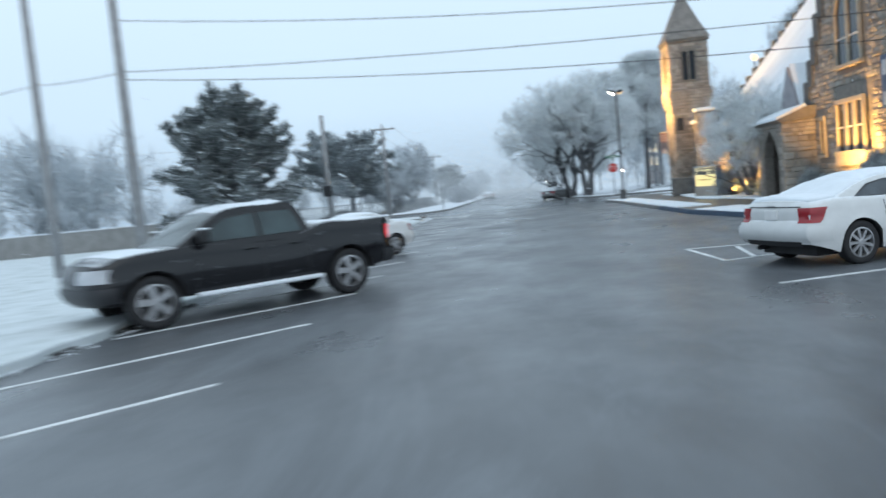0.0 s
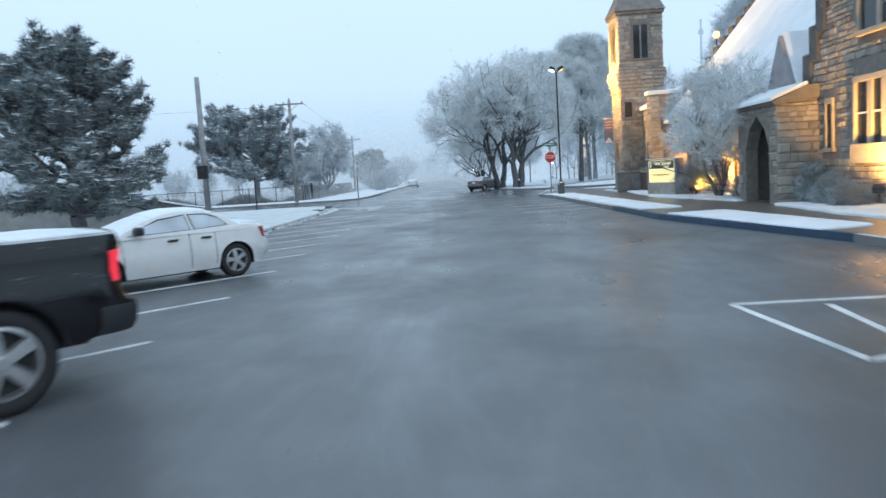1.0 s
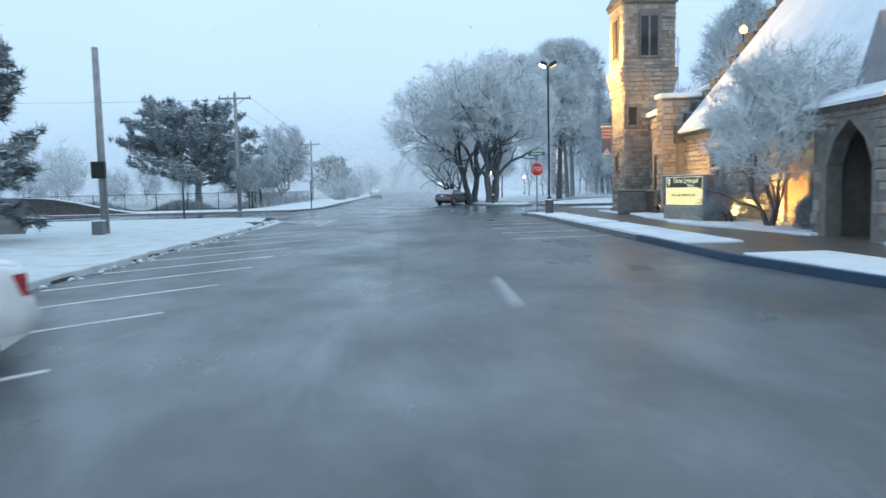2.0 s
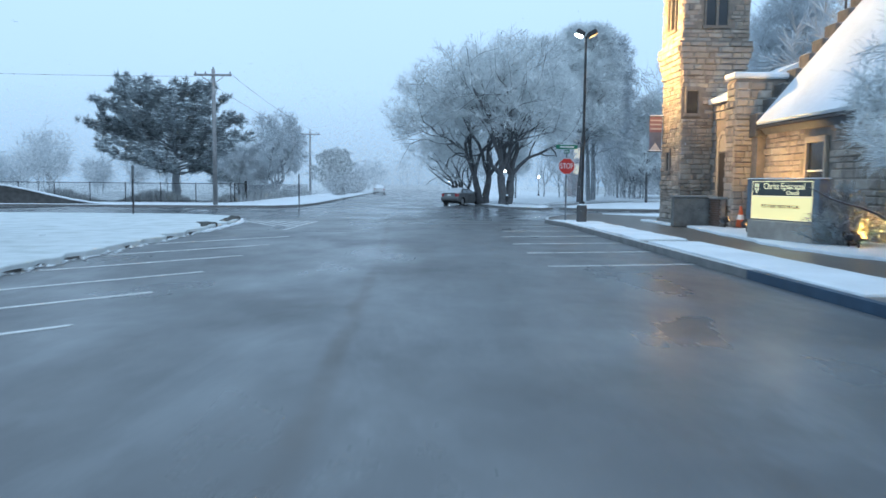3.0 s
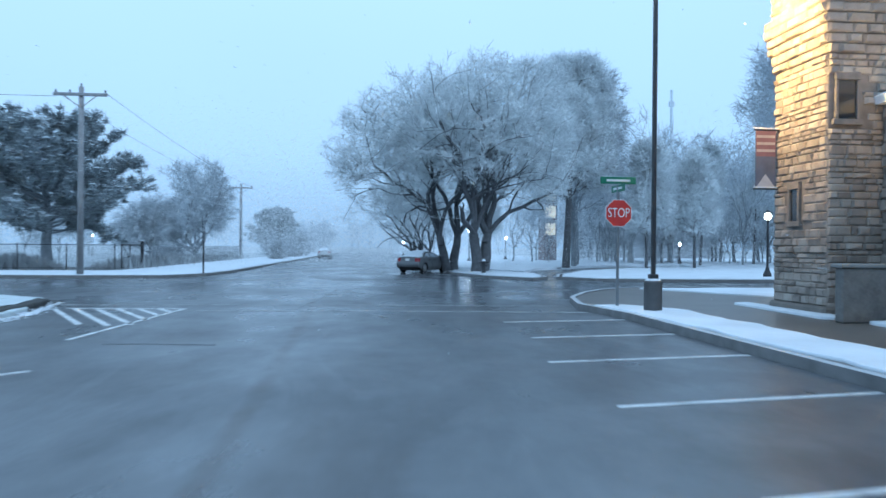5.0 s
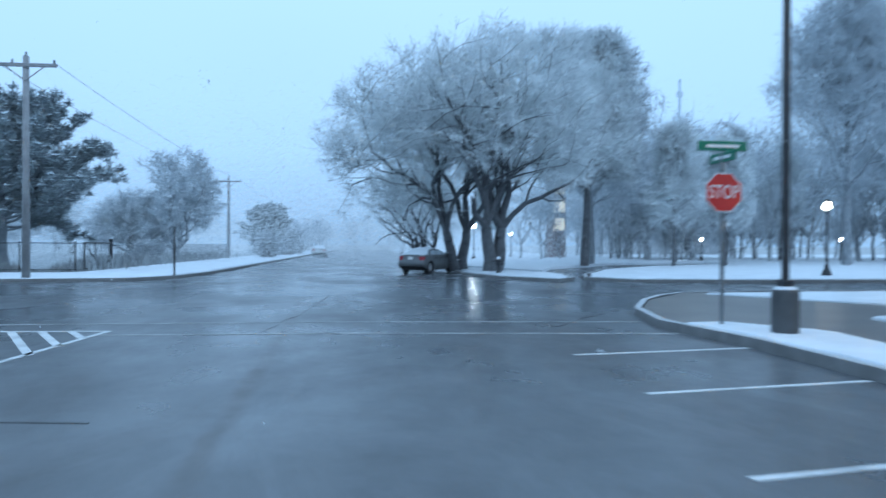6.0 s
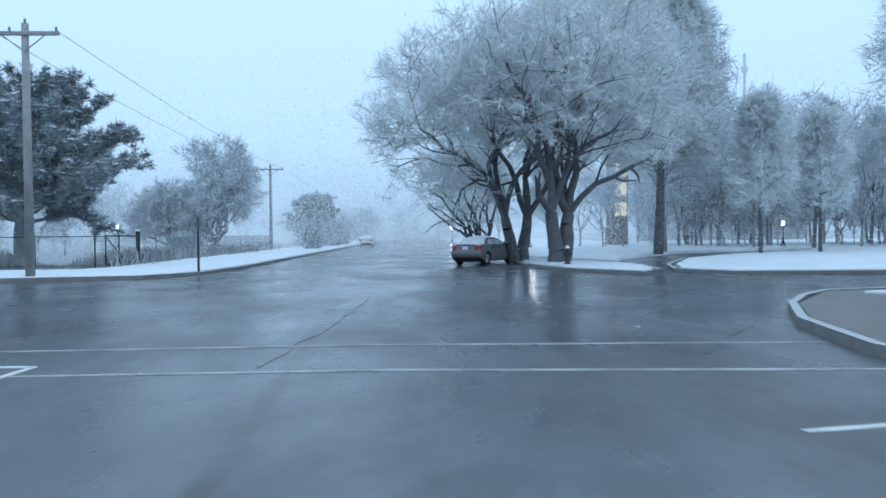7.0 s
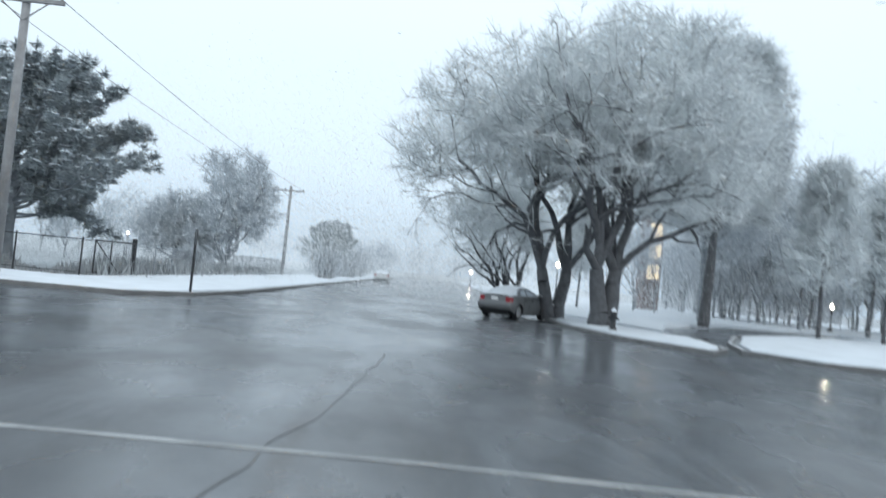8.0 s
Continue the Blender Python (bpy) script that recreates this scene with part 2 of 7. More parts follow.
# distant frosted trees: the mist's flat grey-blue is put into these two colours
FROST_FAR = mat("hazed_frosted_twig", (0.52, 0.56, 0.595), 0.9, vary=0.18, scale=0.3, bump=0.0, island=0.2)
BARK_FAR = snowed(mat("hazed_frosted_bark", (0.25, 0.27, 0.29), 0.9, vary=0.3, scale=3, bump=0.4), 0.2, 0.9, (0.5, 0.55, 0.6), 0.8)
NEEDLE = snowed(mat("frosted_pine_needle", (0.20, 0.225, 0.225), 0.8, vary=0.35, scale=1.3, bump=0.0, island=0.3), 0.3, 0.95, (0.50, 0.56, 0.62), 0.7)
# lighter copy of the frosted needles, with haze put into the colour
NEEDLE_FAR = snowed(mat("hazed_pine_needle", (0.32, 0.355, 0.365), 0.85, vary=0.3, scale=1.3, bump=0.0, island=0.3), 0.3, 0.95, (0.52, 0.58, 0.64), 0.7)
POLEWOOD = mat("weathered_pole", (0.29, 0.29, 0.295), 0.85, vary=0.25, scale=4, bump=0.5, fine=30)
DARKMETAL = mat("dark_painted_metal", (0.035, 0.036, 0.04), 0.45, metal=0.2, vary=0.2, scale=6, bump=0.05)
GALV = mat("galvanised_steel", (0.22, 0.235, 0.25), 0.5, metal=0.6, vary=0.2, scale=5, bump=0.1)
CONCRETE = mat("grey_concrete", (0.24, 0.24, 0.235), 0.85, vary=0.25, scale=2, bump=0.3)
RED = mat("sign_red", (0.50, 0.035, 0.03), 0.4, vary=0.12, scale=8, bump=0.0)
SIGNWHITE = mat("sign_white", (0.75, 0.75, 0.75), 0.4, vary=0.06, scale=8, bump=0.0)
GREEN = mat("sign_green", (0.02, 0.16, 0.09), 0.4, vary=0.12, scale=8, bump=0.0)
ORANGE = mat("cone_orange", (0.62, 0.13, 0.05), 0.5, vary=0.15, scale=8, bump=0.0)
TYRE = mat("tyre_rubber", (0.018, 0.018, 0.02), 0.8, vary=0.3, scale=12, bump=0.2)
ALLOY = mat("alloy_wheel", (0.45, 0.45, 0.46), 0.35, metal=0.8, vary=0.2, scale=8, bump=0.05)
PLASTIC = mat("black_plastic", (0.02, 0.02, 0.022), 0.6, vary=0.2, scale=8, bump=0.1)
CARGLASS = mat("car_window", (0.05, 0.06, 0.07), 0.1, vary=0.5, scale=3, bump=0.0, spec=0.6)
CARGLASS_SNOW = mat("snowed_car_window", (0.42, 0.47, 0.52), 0.6, vary=0.35, scale=2.5, bump=0.2)
TAIL = mat("red_lens", (0.30, 0.02, 0.028), 0.2, vary=0.2, scale=10, bump=0.0)
LENS = mat("clear_lens", (0.45, 0.47, 0.5), 0.15, vary=0.1, scale=10, bump=0.0)
# brick red dulled towards grey in the colour, standing for mist
BRICK = mat("hazed_brick", (0.22, 0.18, 0.175), 0.85, vary=0.25, scale=3, bump=0.3)
LAMP_WHITE = glow("lamp_white", (1.0, 0.93, 0.80), 70.0)
LAMP_WARM = glow("lamp_warm", (1.0, 0.55, 0.16), 3.5)
WINDOW_LIT = glow("lit_window", (1.0, 0.80, 0.50), 0.9)
SIGN_LIT = glow("lit_sign_face", (1.0, 0.80, 0.34), 0.62)
SIGN_LIT2 = glow("lit_sign_header", (1.0, 0.86, 0.50), 0.58)

# ---------------- building helpers ----------------
def mesh_of(name, verts, faces, material=None, smooth=False):
    me = bpy.data.meshes.new(name)
    me.from_pydata([tuple(v) for v in verts], [], faces)
    if material:
        me.materials.append(material)
    if smooth:
        me.shade_smooth()
    me.update()
    return me


def fast_mesh(name, verts, quads, material, smooth=True):
    """A large mesh from arrays of corners and of faces of one size."""
    k = quads.shape[1]
    me = bpy.data.meshes.new(name)
    me.vertices.add(len(verts)); me.vertices.foreach_set("co", np.asarray(verts, np.float32).ravel())
    me.loops.add(quads.size); me.loops.foreach_set("vertex_index", quads.astype(np.int32).ravel())
    me.polygons.add(len(quads))
    me.polygons.foreach_set("loop_start", np.arange(0, quads.size, k, dtype=np.int32))
    me.polygons.foreach_set("use_smooth", np.full(len(quads), smooth))
    me.materials.append(material)
    me.update(calc_edges=True)
    return me


def empty(name, x=0, y=0, z=0, rz=0, label="", category="", group="", kind=""):
    ob = new(name)
    ob.empty_display_size = 0.3
    ob.matrix_world = pose(x, y, z, 0, 0, rz)
    return tagged(ob, label, category, group, kind)


def put(name, me, parent=None, m=None, label=""):
    ob = new(name, me)
    if parent:
        ob.parent = parent
    if m is not None:
        ob.matrix_local = m
    if label:
        ob["label"] = label
    return ob


def part(name, bm, material, parent=None, label="", m=None, smooth=False):
    me = bpy.data.meshes.new(name)
    bm.to_mesh(me); bm.free()
    me.materials.append(material)
    if smooth:
        me.shade_smooth()
    return put(name, me, parent, m, label)


def soften(bm, degrees=38):
    """Shades faces smooth over gentle edges and leaves the others sharp."""
    for f in bm.faces:
        f.smooth = True
    for e in bm.edges:
        e.smooth = len(e.link_faces) == 2 and e.calc_face_angle(0) < radians(degrees)
    return bm


def box_bm(x0, x1, y0, y1, z0, z1, bevel=0.0, seg=1):
    bm = bmesh.new()
    bmesh.ops.create_cube(bm, size=1)
    for v in bm.verts:
        v.co = ((x0 + x1) / 2 + v.co.x * (x1 - x0), (y0 + y1) / 2 + v.co.y * (y1 - y0), (z0 + z1) / 2 + v.co.z * (z1 - z0))
    if bevel:
        bmesh.ops.bevel(bm, geom=bm.edges[:], offset=bevel, segments=seg, affect='EDGES', profile=0.5)
    return bm


def box(name, parent, material, x0, x1, y0, y1, z0, z1, bevel=0.01, label="", m=None):
    return part(name, box_bm(x0, x1, y0, y1, z0, z1, bevel), material, parent, label, m)


def lathe_bm(profile, n=16, axis='z', loop=False):
    """A turned form: rows of radius and height."""
    bm = bmesh.new()
    rings = []
    for r, h in profile:
        ring = []
        for i in range(n):
            a = 2 * math.pi * i / n
            co = (r * math.cos(a), r * math.sin(a), h)
            if axis == 'y':
                co = (co[0], co[2], co[1])
            ring.append(bm.verts.new(co))
        rings.append(ring)
    for a, b in zip(rings, rings[1:]):
        for i in range(n):
            bm.faces.new((a[i], a[(i + 1) % n], b[(i + 1) % n], b[i]))
    if loop:
        for i in range(n):
            a, b = rings[-1], rings[0]
            bm.faces.new((a[i], a[(i + 1) % n], b[(i + 1) % n], b[i]))
    else:
        bm.faces.new(rings[0][::-1]); bm.faces.new(rings[-1])
    bmesh.ops.recalc_face_normals(bm, faces=bm.faces[:])
    return bm


def poly_bm(points, z0, z1, bevel=0.0):
    """A plan outline raised between two heights."""
    bm = bmesh.new()
    vs = [bm.verts.new((x, y, z0)) for x, y in points]
    f = bm.faces.new(vs)
    ex = bmesh.ops.extrude_face_region(bm, geom=[f])
    for g in ex["geom"]:
        if isinstance(g, bmesh.types.BMVert):
            g.co.z = z1
    bmesh.ops.recalc_face_normals(bm, faces=bm.faces[:])
    if bevel:
        top = [e for e in bm.edges if all(abs(v.co.z - z1) < 1e-6 for v in e.verts)]
        bmesh.ops.bevel(bm, geom=top, offset=bevel, segments=2, affect='EDGES', profile=0.5)
    return bm


def prism_bm(points, axis, a, b):
    """An outline in the plane across an axis ('x': y,z; 'y': x,z) drawn out from a to b."""
    bm = bmesh.new()
    def co(p, d):
        return (d, p[0], p[1]) if axis == 'x' else (p[0], d, p[1])
    v0 = [bm.verts.new(co(p, a)) for p in points]
    v1 = [bm.verts.new(co(p, b)) for p in points]
    bm.faces.new(v0); bm.faces.new(v1[::-1])
    for i in range(len(points)):
        j = (i + 1) % len(points)
        bm.faces.new((v0[i], v1[i], v1[j], v0[j]))
    bmesh.ops.recalc_face_normals(bm, faces=bm.faces[:])
    return bm


def tube_arrays(p0, p1, r0, r1, k=3):
    """Tapered sticks with k sides from arrays of ends and radii."""
    p0, p1 = np.asarray(p0, float), np.asarray(p1, float)
    d = p1 - p0
    d /= np.linalg.norm(d, axis=1, keepdims=True) + 1e-9
    ref = np.where(np.abs(d[:, 2:3]) > 0.9, [[1.0, 0, 0]], [[0, 0, 1.0]])
    u = np.cross(d, ref); u /= np.linalg.norm(u, axis=1, keepdims=True) + 1e-9
    v = np.cross(d, u)
    rings = []
    for p, r in ((p0, r0), (p1, r1)):
        for i in range(k):
            a = 2 * math.pi * i / k
            rings.append(p + (u * math.cos(a) + v * math.sin(a)) * np.asarray(r)[:, None])
    verts = np.stack(rings, 1).reshape(-1, 3)
    base = (np.arange(len(p0)) * 2 * k)[:, None]
    quads = np.concatenate([base + np.array([[i, (i + 1) % k, k + (i + 1) % k, k + i]]) for i in range(k)], 0)
    return verts, quads


def wire(name, pts, r, material, parent=None, k=6, label=""):
    """One unbroken round bar or wire through points."""
    p = np.array(pts, float)
    t = np.gradient(p, axis=0)
    t /= np.linalg.norm(t, axis=1, keepdims=True)
    ref = np.array([1.0, 0, 0]) if abs(t[0, 2]) > 0.9 else np.array([0, 0, 1.0])
    u = np.cross(t, ref); u /= np.linalg.norm(u, axis=1, keepdims=True)
    w = np.cross(t, u)
    a = np.arange(k) * 2 * math.pi / k
    v = (p[:, None] + r * (u[:, None] * np.cos(a)[None, :, None] + w[:, None] * np.sin(a)[None, :, None])).reshape(-1, 3)
    i, j = np.arange(len(p) - 1)[:, None] * k, np.arange(k)[None]
    q = np.stack([i + j, i + (j + 1) % k, i + k + (j + 1) % k, i + k + j], 2).reshape(-1, 4)
    return put(name, fast_mesh(name, v, q, material), parent, None, label)


def ragged(points, step=0.35, amount=0.08, seed=1):
    """A closed outline with small uneven bays, as melting snow has."""
    rng = random.Random(seed)
    out = []
    n = len(points)
    for i in range(n):
        a, b = Vector(points[i]), Vector(points[(i + 1) % n])
        k = max(1, int((b - a).length / step))
        nrm = Vector((-(b - a).y, (b - a).x)).normalized()
        for j in range(k):
            p = a.lerp(b, j / k)
            w = amount if j else 0
            out.append(tuple(p + nrm * (noise.noise((p.x * 1.1, p.y * 1.1, seed)) * w * 1.6 + rng.uniform(-w, w) * 0.35)))
    return out


def band(name, pts, width, z0, z1, material, parent=None, label="", bevel=0.0):
    """A strip of even width along a line in plan."""
    left, right = [], []
    for i, p in enumerate(pts):
        a, b = Vector(pts[max(i - 1, 0)]), Vector(pts[min(i + 1, len(pts) - 1)])
        d = (b - a).normalized()
        nrm = Vector((-d.y, d.x)) * width / 2
        left.append(tuple(Vector(p) + nrm)); right.append(tuple(Vector(p) - nrm))
    bm = bmesh.new()
    rows = [[bm.verts.new((*left[i], z0)), bm.verts.new((*left[i], z1)), bm.verts.new((*right[i], z1)), bm.verts.new((*right[i], z0))] for i in range(len(pts))]
    for a, b in zip(rows, rows[1:]):
        for i in range(3):
            bm.faces.new((a[i], a[i + 1], b[i + 1], b[i]))
    bm.faces.new(rows[0]); bm.faces.new(rows[-1][::-1])
    bmesh.ops.recalc_face_normals(bm, faces=bm.faces[:])
    return part(name, bm, material, parent, label)


# ---------------- ground, road, kerbs ----------------
def ground_sheet():
    bm = bmesh.new()
    bmesh.ops.create_grid(bm, x_segments=40, y_segments=40, size=1500)
    for v in bm.verts:
        v.co.z = -0.03
    return tagged(part("ground", bm, FIELD), "frosted open ground reaching into the mist", "ground", kind="structure")


ground_sheet()
ROAD = [(-6.45, -60), (7.2, -60), (6.9, 18), (5.75, 26), (5.75, 46.5), (5.4, 49.2), (5.9, 51.6), (6.9, 53.8), (9.0, 56.3), (13, 56.9), (120, 57),
        (120, 63.6), (14.3, 63.8), (10.6, 64.3), (9.3, 66.5), (10.3, 70.0), (13, 76), (18, 82), (27, 88), (27, 92), (18, 88), (11, 79), (9.0, 73), (8.0, 76), (6.2, 82),
        (6.2, 260), (-6.9, 260), (-6.9, 73), (-7.3, 68.2), (-8.6, 66.0), (-13, 65.3), (-120, 65), (-120, 53.2), (-14, 52.9), (-9.5, 52.9), (-7.3, 51.6), (-6.5, 48), (-6.4, 42)]
tagged(part("road", poly_bm(ROAD, -0.025, 0.0), ASPHALT), "wet worn asphalt road and parking lot with slush film", "road", kind="structure")


def snow_bank(name, pts, z, label, seed, amount=0.08, cover=None):
    """A lawn or verge under snow, with soft uneven edges."""
    bm = poly_bm(ragged(pts, 0.4, amount, seed), -0.02, z, 0.03)
    return tagged(part(name, bm, cover or SNOW), label, "snow", kind="structure")


LEFT_LAWN = [(-6.41, -60), (-6.41, 42), (-6.58, 47.5), (-7.5, 50.9), (-9.7, 52.6), (-14, 52.7), (-40, 52.8), (-90, 52.9), (-90, -60)]
snow_bank("lawn", LEFT_LAWN, 0.14, "lawn under thin snow beside the parking lot", 3, 0.2, THIN_SNOW)
LEFT_FAR = [(-90, 65.4), (-13, 65.7), (-8.9, 66.4), (-7.8, 68.4), (-7.25, 73), (-7.25, 240), (-12.9, 240), (-12.6, 72.4), (-13.2, 71.4), (-90, 70.4)]
snow_bank("verge", LEFT_FAR, 0.14, "snow-covered verge along the fence", 5, 0.1)
snow_bank("verge", [(5.95, 38.1), (7.2, 38.1), (7.15, 47.3), (6.3, 48.5), (5.62, 48.4), (5.9, 46.5)], 0.18, "narrow snow-covered verge by the kerb", 7, 0.10)
snow_bank("verge", [(5.95, 28.6), (7.3, 28.6), (7.25, 37.4), (5.95, 37.4)], 0.18, "narrow snow-covered verge by the blue kerb", 8, 0.03)
snow_bank("verge", [(6.75, 19.0), (8.0, 19.4), (7.6, 25.8), (6.0, 25.8), (6.3, 23)], 0.18, "narrow snow-covered verge by the blue kerb", 9, 0.03)
snow_bank("verge", [(9.4, 55.6), (12.0, 51.4), (20, 51.2), (120, 51.2), (120, 56.2), (13, 56.0)], 0.18, "snow-covered verge at the cross street", 10, 0.10)
snow_bank("lawn", [(10.9, 64.6), (14.3, 64.15), (120, 64), (120, 140), (27.5, 140), (27.2, 93), (27.2, 87.6), (18.4, 81.6), (13.4, 75.6), (10.6, 69.6), (9.7, 66.6)], 0.16, "snow-covered park lawn under bare trees", 11, 0.08)
snow_bank("lawn", [(6.5, 82), (8.3, 76.2), (9.3, 73.6), (11.2, 79.4), (17.8, 88.4), (26.8, 92.4), (27, 140), (27, 240), (6.5, 240)], 0.16, "snow-covered park lawn under bare trees", 12, 0.08)
snow_bank("verge", [(6.3, 67.6), (7.9, 65.2), (8.7, 66.6), (9.2, 70.4), (8.0, 73.8), (6.4, 78.0), (5.5, 78), (5.3, 72)], 0.16, "small snow-covered island round the tree trunks", 13, 0.10)
snow_bank("lawn", [(9.55, 29.9), (11.6, 29.9), (11.6, 44.4), (9.5, 44.4), (9.0, 40), (8.6, 36), (9.2, 33)], 0.20, "snow-covered planting bed along the chapel", 14, 0.12)
snow_bank("lawn", [(9.2, 16.0), (11.2, 16.0), (11.2, 27.0), (9.5, 27.0), (8.9, 22)], 0.20, "snow-covered planting bed along the chapel", 15, 0.12)
snow_bank("lawn", [(9.2, 45.4), (9.75, 44.9), (9.75, 49.2), (9.3, 49.0)], 0.19, "snow along the foot of the tower", 16, 0.04)

PAVE = [(7.0, -60), (30, -60), (30, 57.0), (13, 56.9), (9.0, 56.3), (7.1, 53.8), (6.1, 51.6), (5.62, 49.4), (5.9, 46.5), (5.9, 26), (7.0, 18)]
tagged(part("pavement", poly_bm(PAVE, -0.02, 0.13, 0.02), WALK), "wet brownish paving in front of the chapel", "pavement", kind="structure")


def kerb(pts, material, label, height=0.15):
    ob = band("kerb", pts, 0.14, -0.02, height, material)
    return tagged(ob, label, "kerb", kind="structure")


kerb([(6.95, -60), (6.92, 18)], KERB, "grey concrete kerb with a snow cap")
kerb([(6.92, 18), (5.83, 25.9), (5.83, 31.5)], BLUE_KERB, "kerb painted blue for reserved parking")
kerb([(5.83, 31.5), (5.83, 46.5), (5.5, 49.1), (5.75, 50.4), (6.0, 51.6), (7.0, 53.8), (8.0, 55.3), (9.05, 56.35), (11, 56.8), (13, 57.0), (120, 57.1)], KERB, "grey concrete kerb with a snow cap")
kerb([(-6.5, -60), (-6.5, 42), (-6.6, 47.6), (-7.3, 51.2), (-9.5, 52.7), (-14, 52.9), (-90, 53.2)], DARK_KERB, "broken dark kerb edge beside the lawn", 0.05)
kerb([(-90, 65.1), (-13, 65.4), (-8.7, 66.1), (-7.4, 68.3), (-7.0, 73), (-7.0, 240)], KERB, "grey concrete kerb with a snow cap", 0.12)
kerb([(120, 63.7), (14.3, 63.9), (10.7, 64.4), (9.45, 66.5), (10.4, 69.9), (13.1, 75.8), (18.1, 81.8), (27.1, 87.8)], KERB, "grey concrete kerb with a snow cap", 0.12)
kerb([(5.2, 78), (5.05, 72), (6.1, 67.4), (7.9, 64.9), (8.9, 66.5), (9.4, 70.5)], KERB, "grey concrete kerb with a snow cap", 0.12)

# painted lines
def line(a, b, w=0.08, group="parking lines", label="worn white parking line on wet asphalt", paint=None):
    a, b = Vector(a), Vector(b)
    pts = [tuple(a.lerp(b, i / 6)) for i in range(7)]
    ob = band("parking_line", pts, w, -0.01, 0.008, paint or PAINT)
    return tagged(ob, label, "road marking", group, "structure")


for y in (33.2, 35.9, 38.45, 41.1, 43.6, 46.1):
    x = 2.75 if y < 43 else 3.1
    line((x, y + (x - 2.75) * 0.17), (5.7, y + 0.5))
line((2.85, 7.8), (6.4, 8.9))
line((2.85, 13.15), (2.95, 10.7)); line((2.95, 10.7), (6.0, 11.9)); line((2.85, 13.15), (6.2, 13.0)); line((3.75, 12.85), (3.5, 10.9))
for y in (1.6, 4.4, 7.5, 10.4, 13.0, 15.9, 18.9, 21.9, 24.6, 27.3, 29.7, 32.1, 35.0, 37.8, 40.7):
    line((-6.15, y - 2.85), (-3.4, y))
# hatched end bay
for k in range(6):
    x = -4.3 - k * 0.46
    y = max(44.6 + k * 0.25, 49.3 - (x + 3.85) * -1.9)
    line((x, 49.25), (x + (49.3 - y) / 1.9, y), 0.12, "hatched bay", "white hatching in the end bay")
line((-6.4, 49.4), (-3.74, 49.3), 0.09, "hatched bay", "white hatching in the end bay")
line((-4.1, 43.6), (-3.74, 49.3), 0.09, "hatched bay", "white hatching in the end bay")
# crossing
for a, b in (((-3.7, 48.75), (0.2, 48.75)), ((0.2, 48.75), (5.45, 48.3)), ((-7.2, 50.4), (0.1, 50.5)), ((0.1, 50.5), (5.5, 50.15))):
    line(a, b, 0.075, "crossing lines", "faded white crossing line across the road", WORN_PAINT)


def seam(pts, w, seed):
    rng = random.Random(seed)
    out = []
    for a, b in zip(pts, pts[1:]):
        a, b = Vector(a), Vector(b)
        k = max(2, int((b - a).length / 0.5))
        out += [tuple(a.lerp(b, i / k) + Vector((rng.uniform(-.06, .06), rng.uniform(-.06, .06)))) for i in range(k)]
    return tagged(band("tar_seam", out, w, -0.01, 0.006, TAR), "dark tar seam in the asphalt", "road seam", "road seams", "structure")


seam([(-1.25, 49.0), (-0.85, 53.3), (-0.6, 58)], 0.03, 3)
seam([(3.7, 49.4), (5.5, 52.2)], 0.04, 5)
seam([(-3.4, 43.1), (-1.3, 42.95)], 0.05, 9)


def bare_soil(pts, label, seed):
    """Broken dark turf where the snow has come away from the kerb."""
    bm = poly_bm(ragged(pts, 0.18, 0.07, seed), 0.02, 0.165, 0.03)
    for q in bm.verts:
        q.co.z += 0.03 * noise.noise((q.co.x * 4, q.co.y * 4, seed))
    return tagged(part("bare_soil", bm, SOIL), label, "soil", kind="structure")


SOIL = mat("dark_wet_turf", (0.045, 0.045, 0.042), 0.9, vary=0.5, scale=6, bump=0.8, fine=30)
bare_soil([(-6.5, 42.9), (-6.55, 44.9), (-6.9, 45.6), (-7.4, 45.3), (-7.0, 44.4)], "dark bare turf at the broken kerb edge", 21)
bare_soil([(-6.55, 46.2), (-6.75, 48.6), (-7.2, 50.4), (-7.55, 50.6), (-7.2, 48.8), (-6.95, 46.6)], "dark bare turf along the rounded lawn corner", 22)


def snow_clods(pts, n, seed, label):
    """Crumbs and lumps of ploughed snow along an edge."""
    rng = np.random.default_rng(seed)
    P = np.array(pts, float)
    k = rng.integers(0, len(P) - 1, n)
    c = P[k] + (P[k + 1] - P[k]) * rng.random((n, 1))
    r = rng.uniform(0.02, 0.09, n) * rng.uniform(0.3, 1.0, n)
    c = np.concatenate([c + rng.normal(0, 0.1, (n, 2)), (r * 0.25)[:, None]], 1)
    octa = np.array([[1, 0, 0], [0, 1, 0], [-1, 0, 0], [0, -1, 0], [0, 0, 0.5], [0, 0, -0.4]])
    v = (c[:, None] + octa[None] * r[:, None, None] * rng.uniform(0.6, 1.5, (n, 6, 1))).reshape(-1, 3)
    tri = np.array([[0, 1, 4], [1, 2, 4], [2, 3, 4], [3, 0, 4], [1, 0, 5], [2, 1, 5], [3, 2, 5], [0, 3, 5]])
    f = ((np.arange(n) * 6)[:, None, None] + tri[None]).reshape(-1, 3)
    tagged(put("snow_crumbs", fast_mesh("snow_crumbs", v, f, SNOW)), label, "snow", kind="stuff")


snow_clods([(-6.35, -4), (-6.35, 42), (-6.5, 47.5), (-7.3, 50.9)], 2400, 4, "crumbled snow along the lawn's broken edge")
